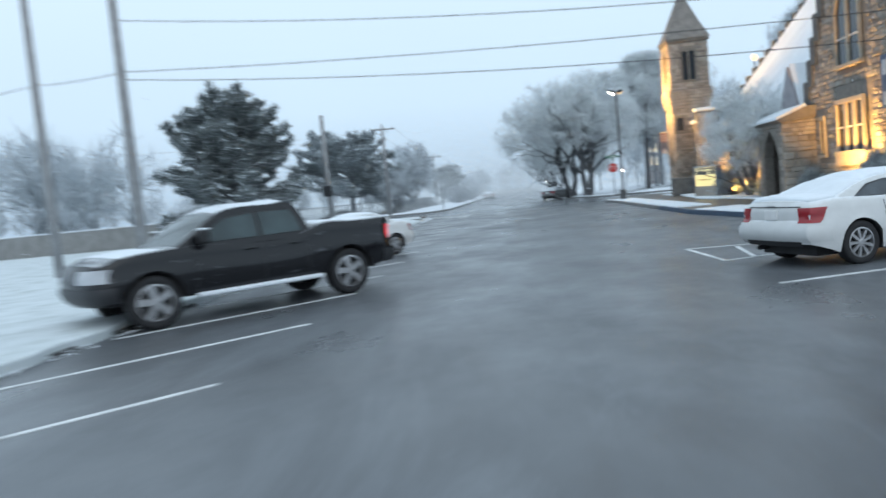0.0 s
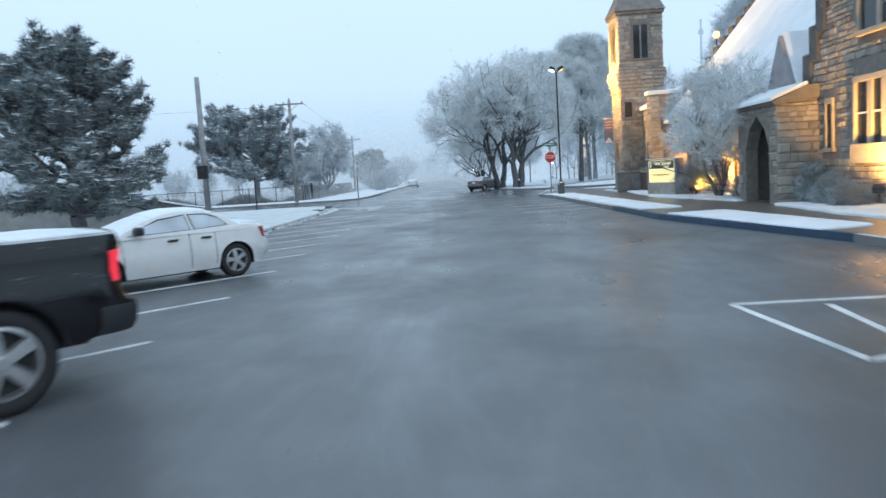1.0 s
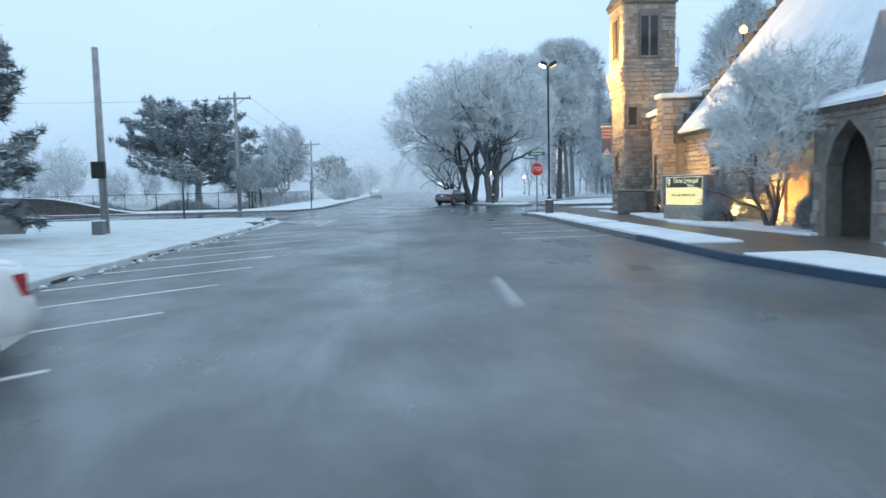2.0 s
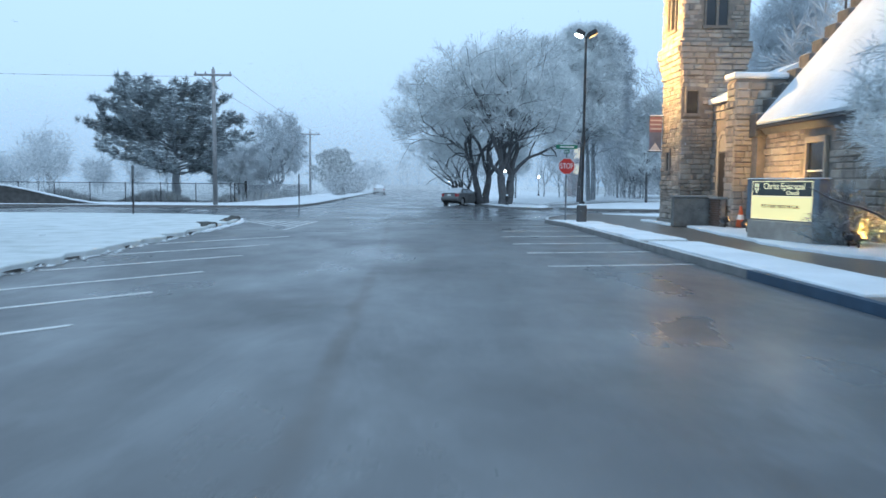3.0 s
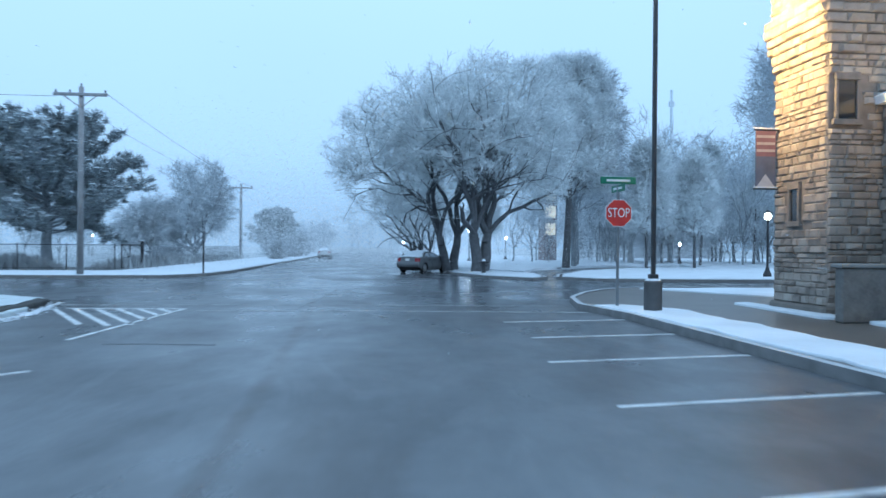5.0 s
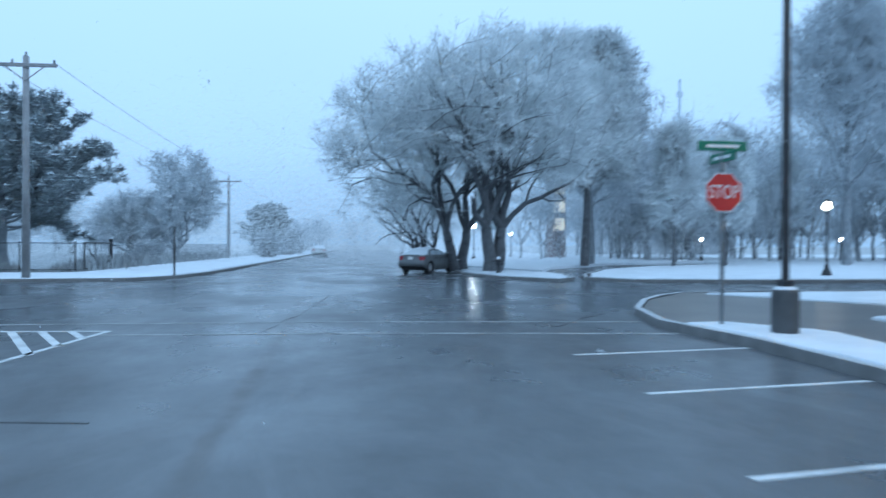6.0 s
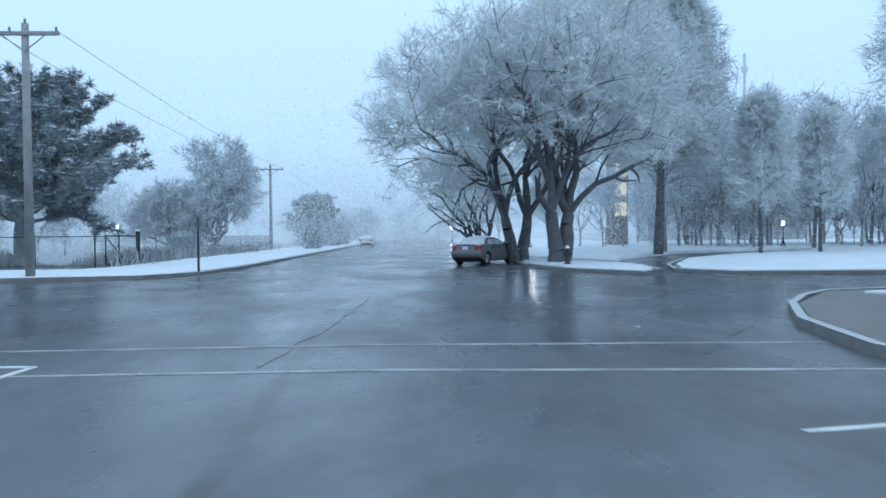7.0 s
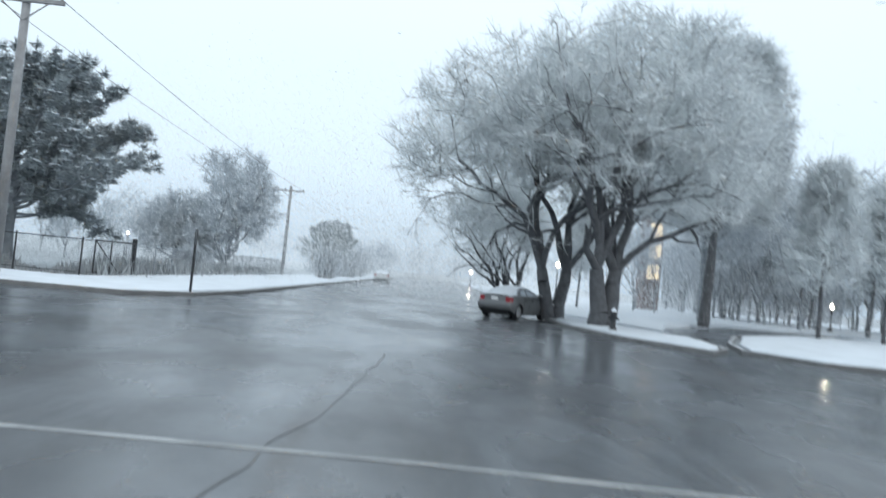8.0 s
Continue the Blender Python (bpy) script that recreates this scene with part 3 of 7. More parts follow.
# dark bank at the far side of the cross street, with a rim of snow
bank = empty("retaining_bank", -26.0, 66.2, 0, 0, "low dark bank with a snowy rim beside the cross street", "bank", kind="structure")
def bank_top(x):
    return 0.12 + 1.25 * (0.5 - 0.5 * math.cos(math.pi * min(1, max(0, (7.3 - x) / 8.5))))
for nm, lo, hi, d0, d1, mt_ in (("bank_face", None, 0.0, 0.0, 0.4, DARK_KERB), ("bank_snow", 0.0, 0.06, -0.05, 0.46, SNOW)):
    bm = bmesh.new()
    rows = []
    for i in range(25):
        bx = -24 + 31.3 * i / 24 if i < 8 else -13.6 + 20.9 * (i - 8) / 16
        z1 = bank_top(bx) + hi
        z0 = -0.02 if lo is None else bank_top(bx) - 0.004
        rows.append([bm.verts.new(p) for p in ((bx, d0, z0), (bx, d0, z1), (bx, d1, z1), (bx, d1, z0))])
    for a_, b_ in zip(rows, rows[1:]):
        for i in range(4):
            bm.faces.new((a_[i], a_[(i + 1) % 4], b_[(i + 1) % 4], b_[i]))
    bm.faces.new(rows[0]); bm.faces.new(rows[-1][::-1])
    bmesh.ops.recalc_face_normals(bm, faces=bm.faces[:])
    part(nm, bm, mt_, bank)

# ---------------- chapel ----------------
rng_stone = random.Random(11)


def block_mesh(seed, material):
    """One rock-faced stone, one unit long, deep and high; its face looks to -y."""
    r = random.Random(seed)
    v, f = [], []
    for j in range(4):
        for i in range(4):
            edge = i in (0, 3) or j in (0, 3)
            u, w = (0.0, 0.12, 0.88, 1.0)[i], (0.0, 0.16, 0.84, 1.0)[j]
            v.append((u, -0.25 if edge else -1.0 + r.uniform(-0.35, 0.35), w))
    for j in range(3):
        for i in range(3):
            a = j * 4 + i
            f.append((a, a + 1, a + 5, a + 4))
    ring = [0, 1, 2, 3, 7, 11, 15, 14, 13, 12, 8, 4]
    n = len(v)
    v += [(v[i][0], 0.2, v[i][2]) for i in ring]
    for i in range(len(ring)):
        j = (i + 1) % len(ring)
        f.append((ring[j], ring[i], n + i, n + j))
    return v, f


BLOCKS = [mesh_of("stone", *block_mesh(s, None), STONE) for s in range(7)]
BLOCK_DATA = [block_mesh(s, None) for s in range(7)]


def stone_wall(parent, origin, along, length, height, keep=None, pieces=300, course=0.27, depth=0.05, mean=0.55):
    """Lays rock-faced courses on a wall face. along: the way of the courses (the face looks to its right hand).
    keep(u, z) says whether a stone may stand there. The first pieces are stones of their own, the others are joined."""
    a = Vector(along).normalized()
    right = Vector((a.y, -a.x, 0))
    base = Matrix((( a.x, -right.x, 0, origin[0]), (a.y, -right.y, 0, origin[1]), (0, 0, 1, origin[2]), (0, 0, 0, 1)))
    made, jv, jf = 0, [], []
    z = 0.0
    while z < height - 0.08:
        h = min(course * rng_stone.uniform(0.65, 1.45), height - z)
        u = 0.0
        while u < length - 0.03:
            w = min(mean * rng_stone.uniform(0.45, 1.7), length - u)
            if length - u - w < 0.16:
                w = length - u
            if keep is None or all(keep(uu, zz) for uu in (u + 0.02, u + w / 2, u + w - 0.02) for zz in (z + 0.02, z + h - 0.02)):
                k = rng_stone.randrange(7)
                m = base @ Matrix.Translation((u + 0.006, 0, z + 0.006)) @ Matrix.Diagonal((w - 0.012, depth * rng_stone.uniform(0.5, 1.5), h - 0.012, 1))
                if made < pieces:
                    ob = bpy.data.objects.new("stone", BLOCKS[k])
                    scene.collection.objects.link(ob)
                    ob.parent = parent
                    ob.matrix_local = m
                    made += 1
                else:
                    n = len(jv)
                    jv += [tuple(m @ Vector(p)) for p in BLOCK_DATA[k][0]]
                    jf += [tuple(i + n for i in f) for f in BLOCK_DATA[k][1]]
            u += w
        z += h
    if jv:
        ob = put("stonework", mesh_of("stonework", jv, jf, STONE_FAR), parent)
        ob["kind"] = "stuff"
    return made


def window_unit(parent, x, y, z0, z1, w, facing, lit=False, arched=False, lights=1, frame_mat=None, rail=True, bar=0.05):
    """A window in a recess. facing: 'w' (to -x) or 's' (to -y); x, y: the middle of the wall face."""
    fm = frame_mat or DRESSED
    win = new("window")
    win.parent = parent
    win.matrix_local = pose(x, y, 0, 0, 0, -90 if facing == 'w' else 0)
    # in its own axes the face looks to -y and x runs along the wall
    def opening(half, top_extra):
        pts = [(-half, z0), (half, z0), (half, z1)]
        if arched:
            s = [(half * (1 - t) ** 1.0 * (1 if t < 1 else 0), z1 + top_extra * math.sin(t * math.pi / 2) ** 0.9) for t in (0.25, 0.5, 0.75, 1.0)]
            pts += s + [(-p[0], p[1]) for p in s[-2::-1]]
        pts.append((-half, z1))
        return pts
    extra = w * 0.75 if arched else 0
    part("pane", prism_bm(opening(w / 2, extra), 'y', -0.005, 0.04), WINDOW_LIT if lit else GLASS, win)
    t, dp = (0.1, 0.09) if rail else (0.07, 0.05)
    box("window_frame", win, fm, -w / 2 - t, -w / 2, -dp, 0.03, z0, z1)
    box("window_frame", win, fm, w / 2, w / 2 + t, -dp, 0.03, z0, z1)
    if arched:
        o = opening(w / 2 + t, extra + t)[2:]
        i = opening(w / 2, extra)[2:]
        bm = bmesh.new()
        rows = [[bm.verts.new((p[0], d, p[1])) for p, d in ((a, -0.09), (b, -0.09), (b, 0.03), (a, 0.03))] for a, b in zip(i, o)]
        for a, b in zip(rows, rows[1:]):
            for k in range(4):
                bm.faces.new((a[k], a[(k + 1) % 4], b[(k + 1) % 4], b[k]))
        bmesh.ops.recalc_face_normals(bm, faces=bm.faces[:])
        part("window_arch", bm, fm, win)
    else:
        box("lintel", win, fm, -w / 2 - t, w / 2 + t, -dp - 0.01, 0.03, z1, z1 + 0.16)
    box("window_sill", win, fm, -w / 2 - t - 0.05, w / 2 + t + 0.05, -dp - (0.07 if rail else 0.02), 0.03, z0 - 0.12, z0)
    for k in range(1, lights):
        u = -w / 2 + w * k / lights
        box("mullion", win, fm, u - bar, u + bar, -0.07, 0.02, z0, z1 + extra * 0.55)
    if rail:
        zm = (z0 + z1) / 2
        box("glazing_bar", win, WHITE_WOOD, -w / 2, w / 2, -0.035, 0.01, zm - 0.025, zm + 0.025, 0.004)
    return win


PLINTH = mat("stained_cement", (0.15, 0.15, 0.145), 0.85, vary=0.55, scale=2.2, bump=0.5, fine=18)


def bell_tower():
    t = empty("bell_tower", 9.75, 46.05, 0, 0, "small square stone bell tower with corbelled belfry and pyramid roof", "tower")
    w, d = 2.25, 1.95
    def hole_s(u, z):
        return not (0.1 < u < 0.66 and 4.05 < z < 5.05)
    shaft = box("shaft", t, MORTAR, 0, w, 0, d, 0, 5.5)
    stone_wall(shaft, (0, 0, 0), (1, 0, 0), w, 5.5, hole_s, 300, 0.14, 0.045, 0.27)
    stone_wall(shaft, (0, d, 0), (0, -1, 0), d, 5.5, lambda u, z: not (0.55 < u < 1.1 and 2.0 < z < 3.0), 300, 0.14, 0.045, 0.27)
    box("foot_course", t, STONE_TRIM, -0.12, w * 0.4, -0.1, d + 0.05, 0, 0.32, 0.05)
    window_unit(t, 0.38, -0.02, 4.15, 4.95, 0.4, 's', rail=False, frame_mat=MORTAR)
    window_unit(t, -0.02, d - 0.82, 2.1, 2.8, 0.3, 'w', rail=False, frame_mat=MORTAR)
    # corbel courses widen the belfry
    prof = [(0.03, 5.5), (0.06, 5.7), (0.10, 5.9), (0.14, 6.1), (0.18, 6.3), (0.18, 6.5)]
    for k, (o, z) in enumerate(prof):
        co = box("corbel_course", t, MORTAR, -o, w + o, -o, d + o, z, z + 0.2, 0.0)
        stone_wall(co, (-o, -o, z), (1, 0, 0), w + 2 * o, 0.2, None, 0, 0.2, 0.05, 0.38)
        stone_wall(co, (-o, d + o, z), (0, -1, 0), d + 2 * o, 0.2, None, 0, 0.2, 0.05, 0.38)
        stone_wall(co, (w + o, -o, z), (0, 1, 0), d + 2 * o, 0.2, None, 0, 0.2, 0.05, 0.38)
    o = 0.07
    belfry = box("belfry", t, MORTAR, -o, w + o, -o, d + o, 6.7, 9.65)
    for org, al, L in (((-o, -o, 6.7), (1, 0, 0), w + 2 * o), ((-o, d + o, 6.7), (0, -1, 0), d + 2 * o), ((w + o, -o, 6.7), (0, 1, 0), d + 2 * o)):
        stone_wall(belfry, org, al, L, 2.9, lambda u, z, L=L: not (L / 2 - 0.5 < u < L / 2 + 0.5 and 0.45 < z < 2.6), 0, 0.155, 0.045, 0.33)
    for f, x, y in (('s', w / 2, -o - 0.02), ('w', -o - 0.02, d / 2)):
        window_unit(t, x, y, 7.25, 9.0, 0.76, f, lights=2, rail=False, frame_mat=STONE_TRIM)
    box("eaves_course", t, STONE_TRIM, -o - 0.12, w + o + 0.12, -o - 0.12, d + o + 0.12, 9.6, 9.78, 0.03)
    bm = bmesh.new()
    e = o + 0.18
    cx, cy = w / 2, d / 2
    base = [bm.verts.new(p) for p in ((-e, -e, 9.78), (w + e, -e, 9.78), (w + e, d + e, 9.78), (-e, d + e, 9.78))]
    mid = [bm.verts.new(p) for p in ((cx - 0.9, cy - 0.8, 10.8), (cx + 0.9, cy - 0.8, 10.8), (cx + 0.9, cy + 0.8, 10.8), (cx - 0.9, cy + 0.8, 10.8))]
    top = bm.verts.new((cx, cy, 13.0))
    bm.faces.new(base[::-1])
    for i in range(4):
        j = (i + 1) % 4
        bm.faces.new((base[i], base[j], mid[j], mid[i])); bm.faces.new((mid[i], mid[j], top))
    part("roof", bm, snowed(mat("tower_slate", (0.19, 0.175, 0.16), 0.7, vary=0.3, scale=3, bump=0.5), 0.55, 0.95, amount=0.5), t, "slate pyramid roof with a broach")
    part("finial", lathe_bm([(0.03, 12.8), (0.05, 13.05), (0.1, 13.2), (0.04, 13.35), (0.02, 13.6)], 8), DARKMETAL, t, m=pose(cx, cy, 0))
    return t


FOOT_BRICK = mat("dark_old_brick", (0.11, 0.075, 0.06), 0.85, vary=0.3, scale=6, bump=0.3, objrand=0.4)
STONE_TRIM = mat("weathered_trim_stone", (0.17, 0.155, 0.135), 0.85, vary=0.3, scale=5, bump=0.4)
bell_tower()


def cheek_wall():
    """The low wall of the steps between tower and vestry: cement on one side, brick on the return."""
    c = empty("cheek_wall", 9.06, 44.55, 0.13, 0, "low cement and brick wall at the foot of the tower", "wall")
    box("cement_face", c, PLINTH, 0, 1.46, 0, 0.22, 0, 1.02, 0.03, "stained grey cement")
    box("coping", c, CONCRETE, -0.05, 1.5, -0.05, 0.27, 1.02, 1.1, 0.02)
    core = box("brick_return", c, MORTAR, 1.28, 1.44, -0.92, 0.0, 0, 0.98, 0.0)
    me = None
    for row in range(13):
        for k in range(4):
            y = -0.9 + 0.23 * k + (0.1 if row % 2 else 0)
            if y > -0.15:
                continue
            z = 0.01 + row * 0.075
            if me is None:
                o = part("brick", box_bm(0, 0.06, 0, 0.21, 0, 0.063, 0.005), FOOT_BRICK, core, m=pose(1.24, y, z))
                me = o.data
            else:
                put("brick", me, core, pose(1.24, y, z))
    box("coping", c, CONCRETE, 1.19, 1.5, -0.97, -0.05, 0.98, 1.06, 0.02)


cheek_wall()


GABLET = mat("pale_gablet_boards", (0.30, 0.29, 0.31), 0.8, vary=0.2, scale=3, bump=0.2)


def chapel():
    c = empty("chapel", 11.5, 36, 0, 0, "stone chapel with steep snowy roof and stepped gables under floodlights", "chapel")
    # local axes: x east from the nave's road wall, y north
    X = 11.5
    def lx(x):
        return x - 11.5
    def ly(y):
        return y - 36
    # nave
    nave = box("nave_wall", c, MORTAR, 0, 12, ly(20), ly(43.3), 0, 3.7)
    holes = [(39.9, 0.9), (34.0, 1.5), (32.2, 0.7)]
    def keep(u, z):
        y = 43.3 - u
        for hy, hw in holes:
            if abs(y - hy) < hw / 2 + 0.12 and (0.9 < z < 3.25 if hw < 1.2 else z < 2.7):
                return False
        return True
    stone_wall(nave, (0, ly(43.3), 0), (0, -1, 0), 13.6, 3.5, keep, 300, 0.2, 0.05, 0.42)
    for hy, hw in holes:
        if hw < 1.2:
            window_unit(c, -0.04, ly(hy), 1.2, 2.8, hw, 'w', arched=False)
    # doorway
    door = new("door"); door.parent = c; door.matrix_local = pose(-0.05, ly(34.0), 0, 0, 0, -90)
    part("door_leaf", prism_bm([(-0.6, 0.15), (0.6, 0.15), (0.6, 1.8), (0.42, 2.2), (0, 2.5), (-0.42, 2.2), (-0.6, 1.8)], 'y', -0.03, 0.03), mat("oak_door", (0.22, 0.12, 0.05), 0.6, vary=0.3, scale=5), door, "pointed wooden door")
    for s in (-1, 1):
        box("door_jamb", door, DRESSED, s * 0.7 - 0.1, s * 0.7 + 0.1, -0.12, 0.04, 0, 1.9)
    # nave roof with its snow
    ridge_x, ridge_z = 6.0, 10.9
    roof = part("nave_roof", prism_bm([(-0.35, 3.45), (ridge_x, ridge_z + 0.2), (12.35, 3.45), (12.1, 3.2), (ridge_x, ridge_z - 0.2), (-0.1, 3.2)], 'y', ly(20), ly(43.0)), SLATE, c)
    bm = prism_bm([(-0.36, 3.5), (-0.42, 3.58), (ridge_x, ridge_z + 0.36), (ridge_x, ridge_z + 0.24)], 'y', ly(20.05), ly(42.95))
    part("roof_snow", bm, SNOW, roof, "smooth snow on the roof slope")
    box("gutter", c, DARKMETAL, -0.42, -0.32, ly(29.5), ly(43.0), 3.36, 3.46, 0.02)
    # stepped parapet at the north gable
    slope = (ridge_z - 3.4) / (ridge_x + 0.3)
    part("gable_wall", prism_bm([(-0.3, 0), (12.3, 0), (12.3, 3.6), (ridge_x, ridge_z + 0.3), (-0.3, 3.6)], 'y', ly(43.05), ly(43.5)), MORTAR, c)
    n = 16
    for k in range(n):
        x0 = -0.4 + k * (ridge_x + 0.4) / n
        z = 3.4 + (x0 + 0.3) * slope
        box("parapet_step", c, COPING, x0, x0 + (ridge_x + 0.4) / n + 0.1, ly(42.95), ly(43.6), z - 0.15, z + 0.62, 0.03)
        xm = 2 * ridge_x - x0
        box("parapet_step", c, COPING, xm - 0.45, xm, ly(42.95), ly(43.6), z - 0.15, z + 0.62, 0.03)
    # end pier of the nave and the low vestry between it and the tower
    pier = box("end_pier", c, MORTAR, lx(10.62), 2.2, ly(43.5), ly(44.1), 0, 5.05)
    stone_wall(pier, (lx(10.62), ly(43.5), 0), (1, 0, 0), 1.2, 5.0, None, 0, 0.2, 0.05, 0.4)
    stone_wall(pier, (lx(10.62), ly(44.1), 0), (0, -1, 0), 0.6, 5.0, None, 0, 0.2, 0.05, 0.4)
    box("pier_coping", c, SNOW, lx(10.5), 2.3, ly(43.38), ly(44.2), 5.05, 5.25, 0.05, "snow on the pier's coping")
    vest = box("vestry", c, MORTAR, lx(10.92), 2.2, ly(44.1), ly(46.0), 0, 4.55)
    stone_wall(vest, (lx(10.92), ly(46.0), 0), (0, -1, 0), 1.9, 4.5, lambda u, z: not (0.62 < u < 1.48 and z < 3.75), 0, 0.2, 0.05, 0.4)
    part("vestry_roof", prism_bm([(lx(10.72), 4.45), (lx(10.70), 4.62), (1.6, 5.75), (1.6, 4.5)], 'y', ly(44.12), ly(46.0)), SNOW, c, "snow on the sloping vestry roof")
    niche = new("doorway"); niche.parent = c; niche.matrix_local = pose(lx(10.92) - 0.03, ly(44.95), 0.15, 0, 0, -90)
    part("door_leaf", prism_bm([(-0.27, 0), (0.27, 0), (0.27, 2.55), (-0.27, 2.55)], 'y', -0.02, 0.02), DARKWOOD, niche, "narrow dark door")
    part("tympanum", prism_bm([(-0.3, 2.6)] + [(0.3 * math.cos(math.pi * (1 - i / 8)), 2.75 + 0.42 * math.sin(math.pi * i / 8)) for i in range(9)] + [(0.3, 2.6)], 'y', -0.02, 0.02), DRESSED, niche)
    for s in (-1, 1):
        box("door_jamb", niche, DRESSED, s * 0.36 - 0.07, s * 0.36 + 0.07, -0.05, 0.05, 0, 2.75, 0.01)
    for i in range(9):
        aa = math.pi * (i + 0.5) / 9
        bmv = box_bm(-0.07, 0.07, -0.05, 0.05, -0.075, 0.075, 0.008)
        part("voussoir", bmv, DRESSED, niche, m=pose(0.37 * math.cos(aa), 0, 2.75 + 0.5 * math.sin(aa), 0, 90 - math.degrees(aa), 0))
    # great front gable
    gx = -0.5
    apex_y, apex_z, half = ly(23.2), 13.1, 5.2
    win_y = ly(24.1)
    pts = [(apex_y - half, 0), (apex_y + half, 0), (apex_y + half, 3.0), (apex_y, apex_z), (apex_y - half, 3.0)]
    front = part("front_gable", prism_bm(pts, 'x', gx, gx + 0.6), MORTAR, c, "tall stone gable with stepped coping")
    def keepf(u, z):
        y = apex_y + half - u
        lim = apex_z - max(0, abs(y - apex_y) * (apex_z - 3.0) / half) - 0.1
        if z > lim:
            return False
        yy = y - win_y
        if abs(yy) < 1.3 and 1.35 < z < 3.85:
            return False
        if abs(yy) < 1.1 and 4.4 < z < 8.0 - abs(yy) * 0.9:
            return False
        if abs(yy + 2.75) < 0.33 and 1.35 < z < 2.5:
            return False
        if abs(yy - 2.5) < 0.3 and 1.5 < z < 3.2:
            return False
        return True
    stone_wall(front, (gx, apex_y + half, 0), (0, -1, 0), 2 * half, 12.6, keepf, 300, 0.155, 0.045, 0.27)
    n = 13
    for k in range(n):
        f = k / n
        y0 = half - f * half
        z = 3.0 + f * (apex_z - 3.0)
        for s in (-1, 1):
            a, b = sorted((apex_y + s * y0, apex_y + s * (y0 - half / n)))
            box("gable_step", c, COPING, gx - 0.12, gx + 0.7, a - 0.06, b + 0.06, z - 0.3, z + 0.75, 0.04)
    # lit three-light window, on a projecting bay
    box("window_bay", c, DRESSED, gx - 0.25, gx, win_y - 1.15, win_y + 1.15, 1.25, 1.72, 0.03)
    window_unit(c, gx - 0.12, win_y, 1.75, 3.35, 1.9, 'w', lights=3, frame_mat=DRESSED, bar=0.11)
    window_unit(c, gx - 0.06, win_y, 4.65, 6.4, 1.7, 'w', arched=True, lights=2, frame_mat=DRESSED, bar=0.09)
    window_unit(c, gx - 0.05, win_y - 2.75, 1.5, 2.25, 0.34, 'w', rail=False)
    window_unit(c, gx - 0.05, win_y + 2.5, 1.7, 2.95, 0.3, 'w', rail=False)
    # body behind the front gable
    part("front_roof", prism_bm([(apex_y - half, 2.8), (apex_y + half, 2.8), (apex_y, apex_z - 0.5)], 'x', gx + 0.6, 12), SLATE, c)
    box("front_body", c, MORTAR, gx + 0.5, 12, apex_y - half + 0.1, apex_y + half - 0.1, 0, 2.9)
    # porch
    py0, py1 = ly(27.3), ly(30.15)
    px = lx(9.75)
    porch = part("porch_wall", prism_bm([(py0, 0), (py0 + 0.55, 0), (py0 + 0.55, 1.8), (py0 + 0.85, 2.4), ((py0 + py1) / 2, 2.85), (py1 - 0.85, 2.4), (py1 - 0.55, 1.8), (py1 - 0.55, 0), (py1, 0), (py1, 3.2), (py0, 3.2)], 'x', px, px + 0.4), MORTAR, c)
    def keep_arch(u, z):
        t = abs(u - (py1 - py0) / 2)
        return not (t < 0.95 and z < 2.98 - t * 0.6)
    stone_wall(porch, (px, py1, 0), (0, -1, 0), py1 - py0, 3.1, keep_arch, 0, 0.22, 0.04, 0.4)
    for a in (py0, py1 - 0.3):
        ps = box("porch_side", c, MORTAR, px + 0.4, 0, a, a + 0.3, 0, 3.2)
        if a == py0:
            stone_wall(ps, (px, py0, 0), (1, 0, 0), gx - px, 3.1, None, 0, 0.22, 0.04, 0.4)
    box("porch_back", c, DARKWOOD, -0.08, 0.0, py0 + 0.3, py1 - 0.3, 0.1, 3.0)
    part("porch_roof", prism_bm([(px - 0.2, 3.15), (px + 0.9, 3.6), (0.1, 3.6), (0.1, 3.3), (px - 0.1, 3.05)], 'y', py0 - 0.12, py1 + 0.2), STONE_TRIM, c)
    part("porch_snow", prism_bm([(px - 0.23, 3.17), (px - 0.21, 3.27), (px + 0.87, 3.70), (px + 0.92, 3.6)], 'y', py0 - 0.08, py1 + 0.16), SNOW, c, "snow on the porch roof")
    py0, py1 = ly(28.1), ly(30.1)
    ym = (py0 + py1) / 2
    part("gablet", prism_bm([(py0 + 0.2, 3.55), (py1 + 0.1, 3.55), (ym + 0.15, 5.35)], 'x', px + 0.98, 1.6), GABLET, c, "steep pale grey gablet")
    part("gablet_snow", prism_bm([(py0 + 0.1, 3.53), (py0 + 0.2, 3.57), (ym + 0.15, 5.38), (ym + 0.15, 5.47)], 'x', px + 1.1, 1.7), SNOW, c)
    return c


chapel()

# ---------------- trees ----------------
def unit(v):
    return v / (np.linalg.norm(v) + 1e-9)


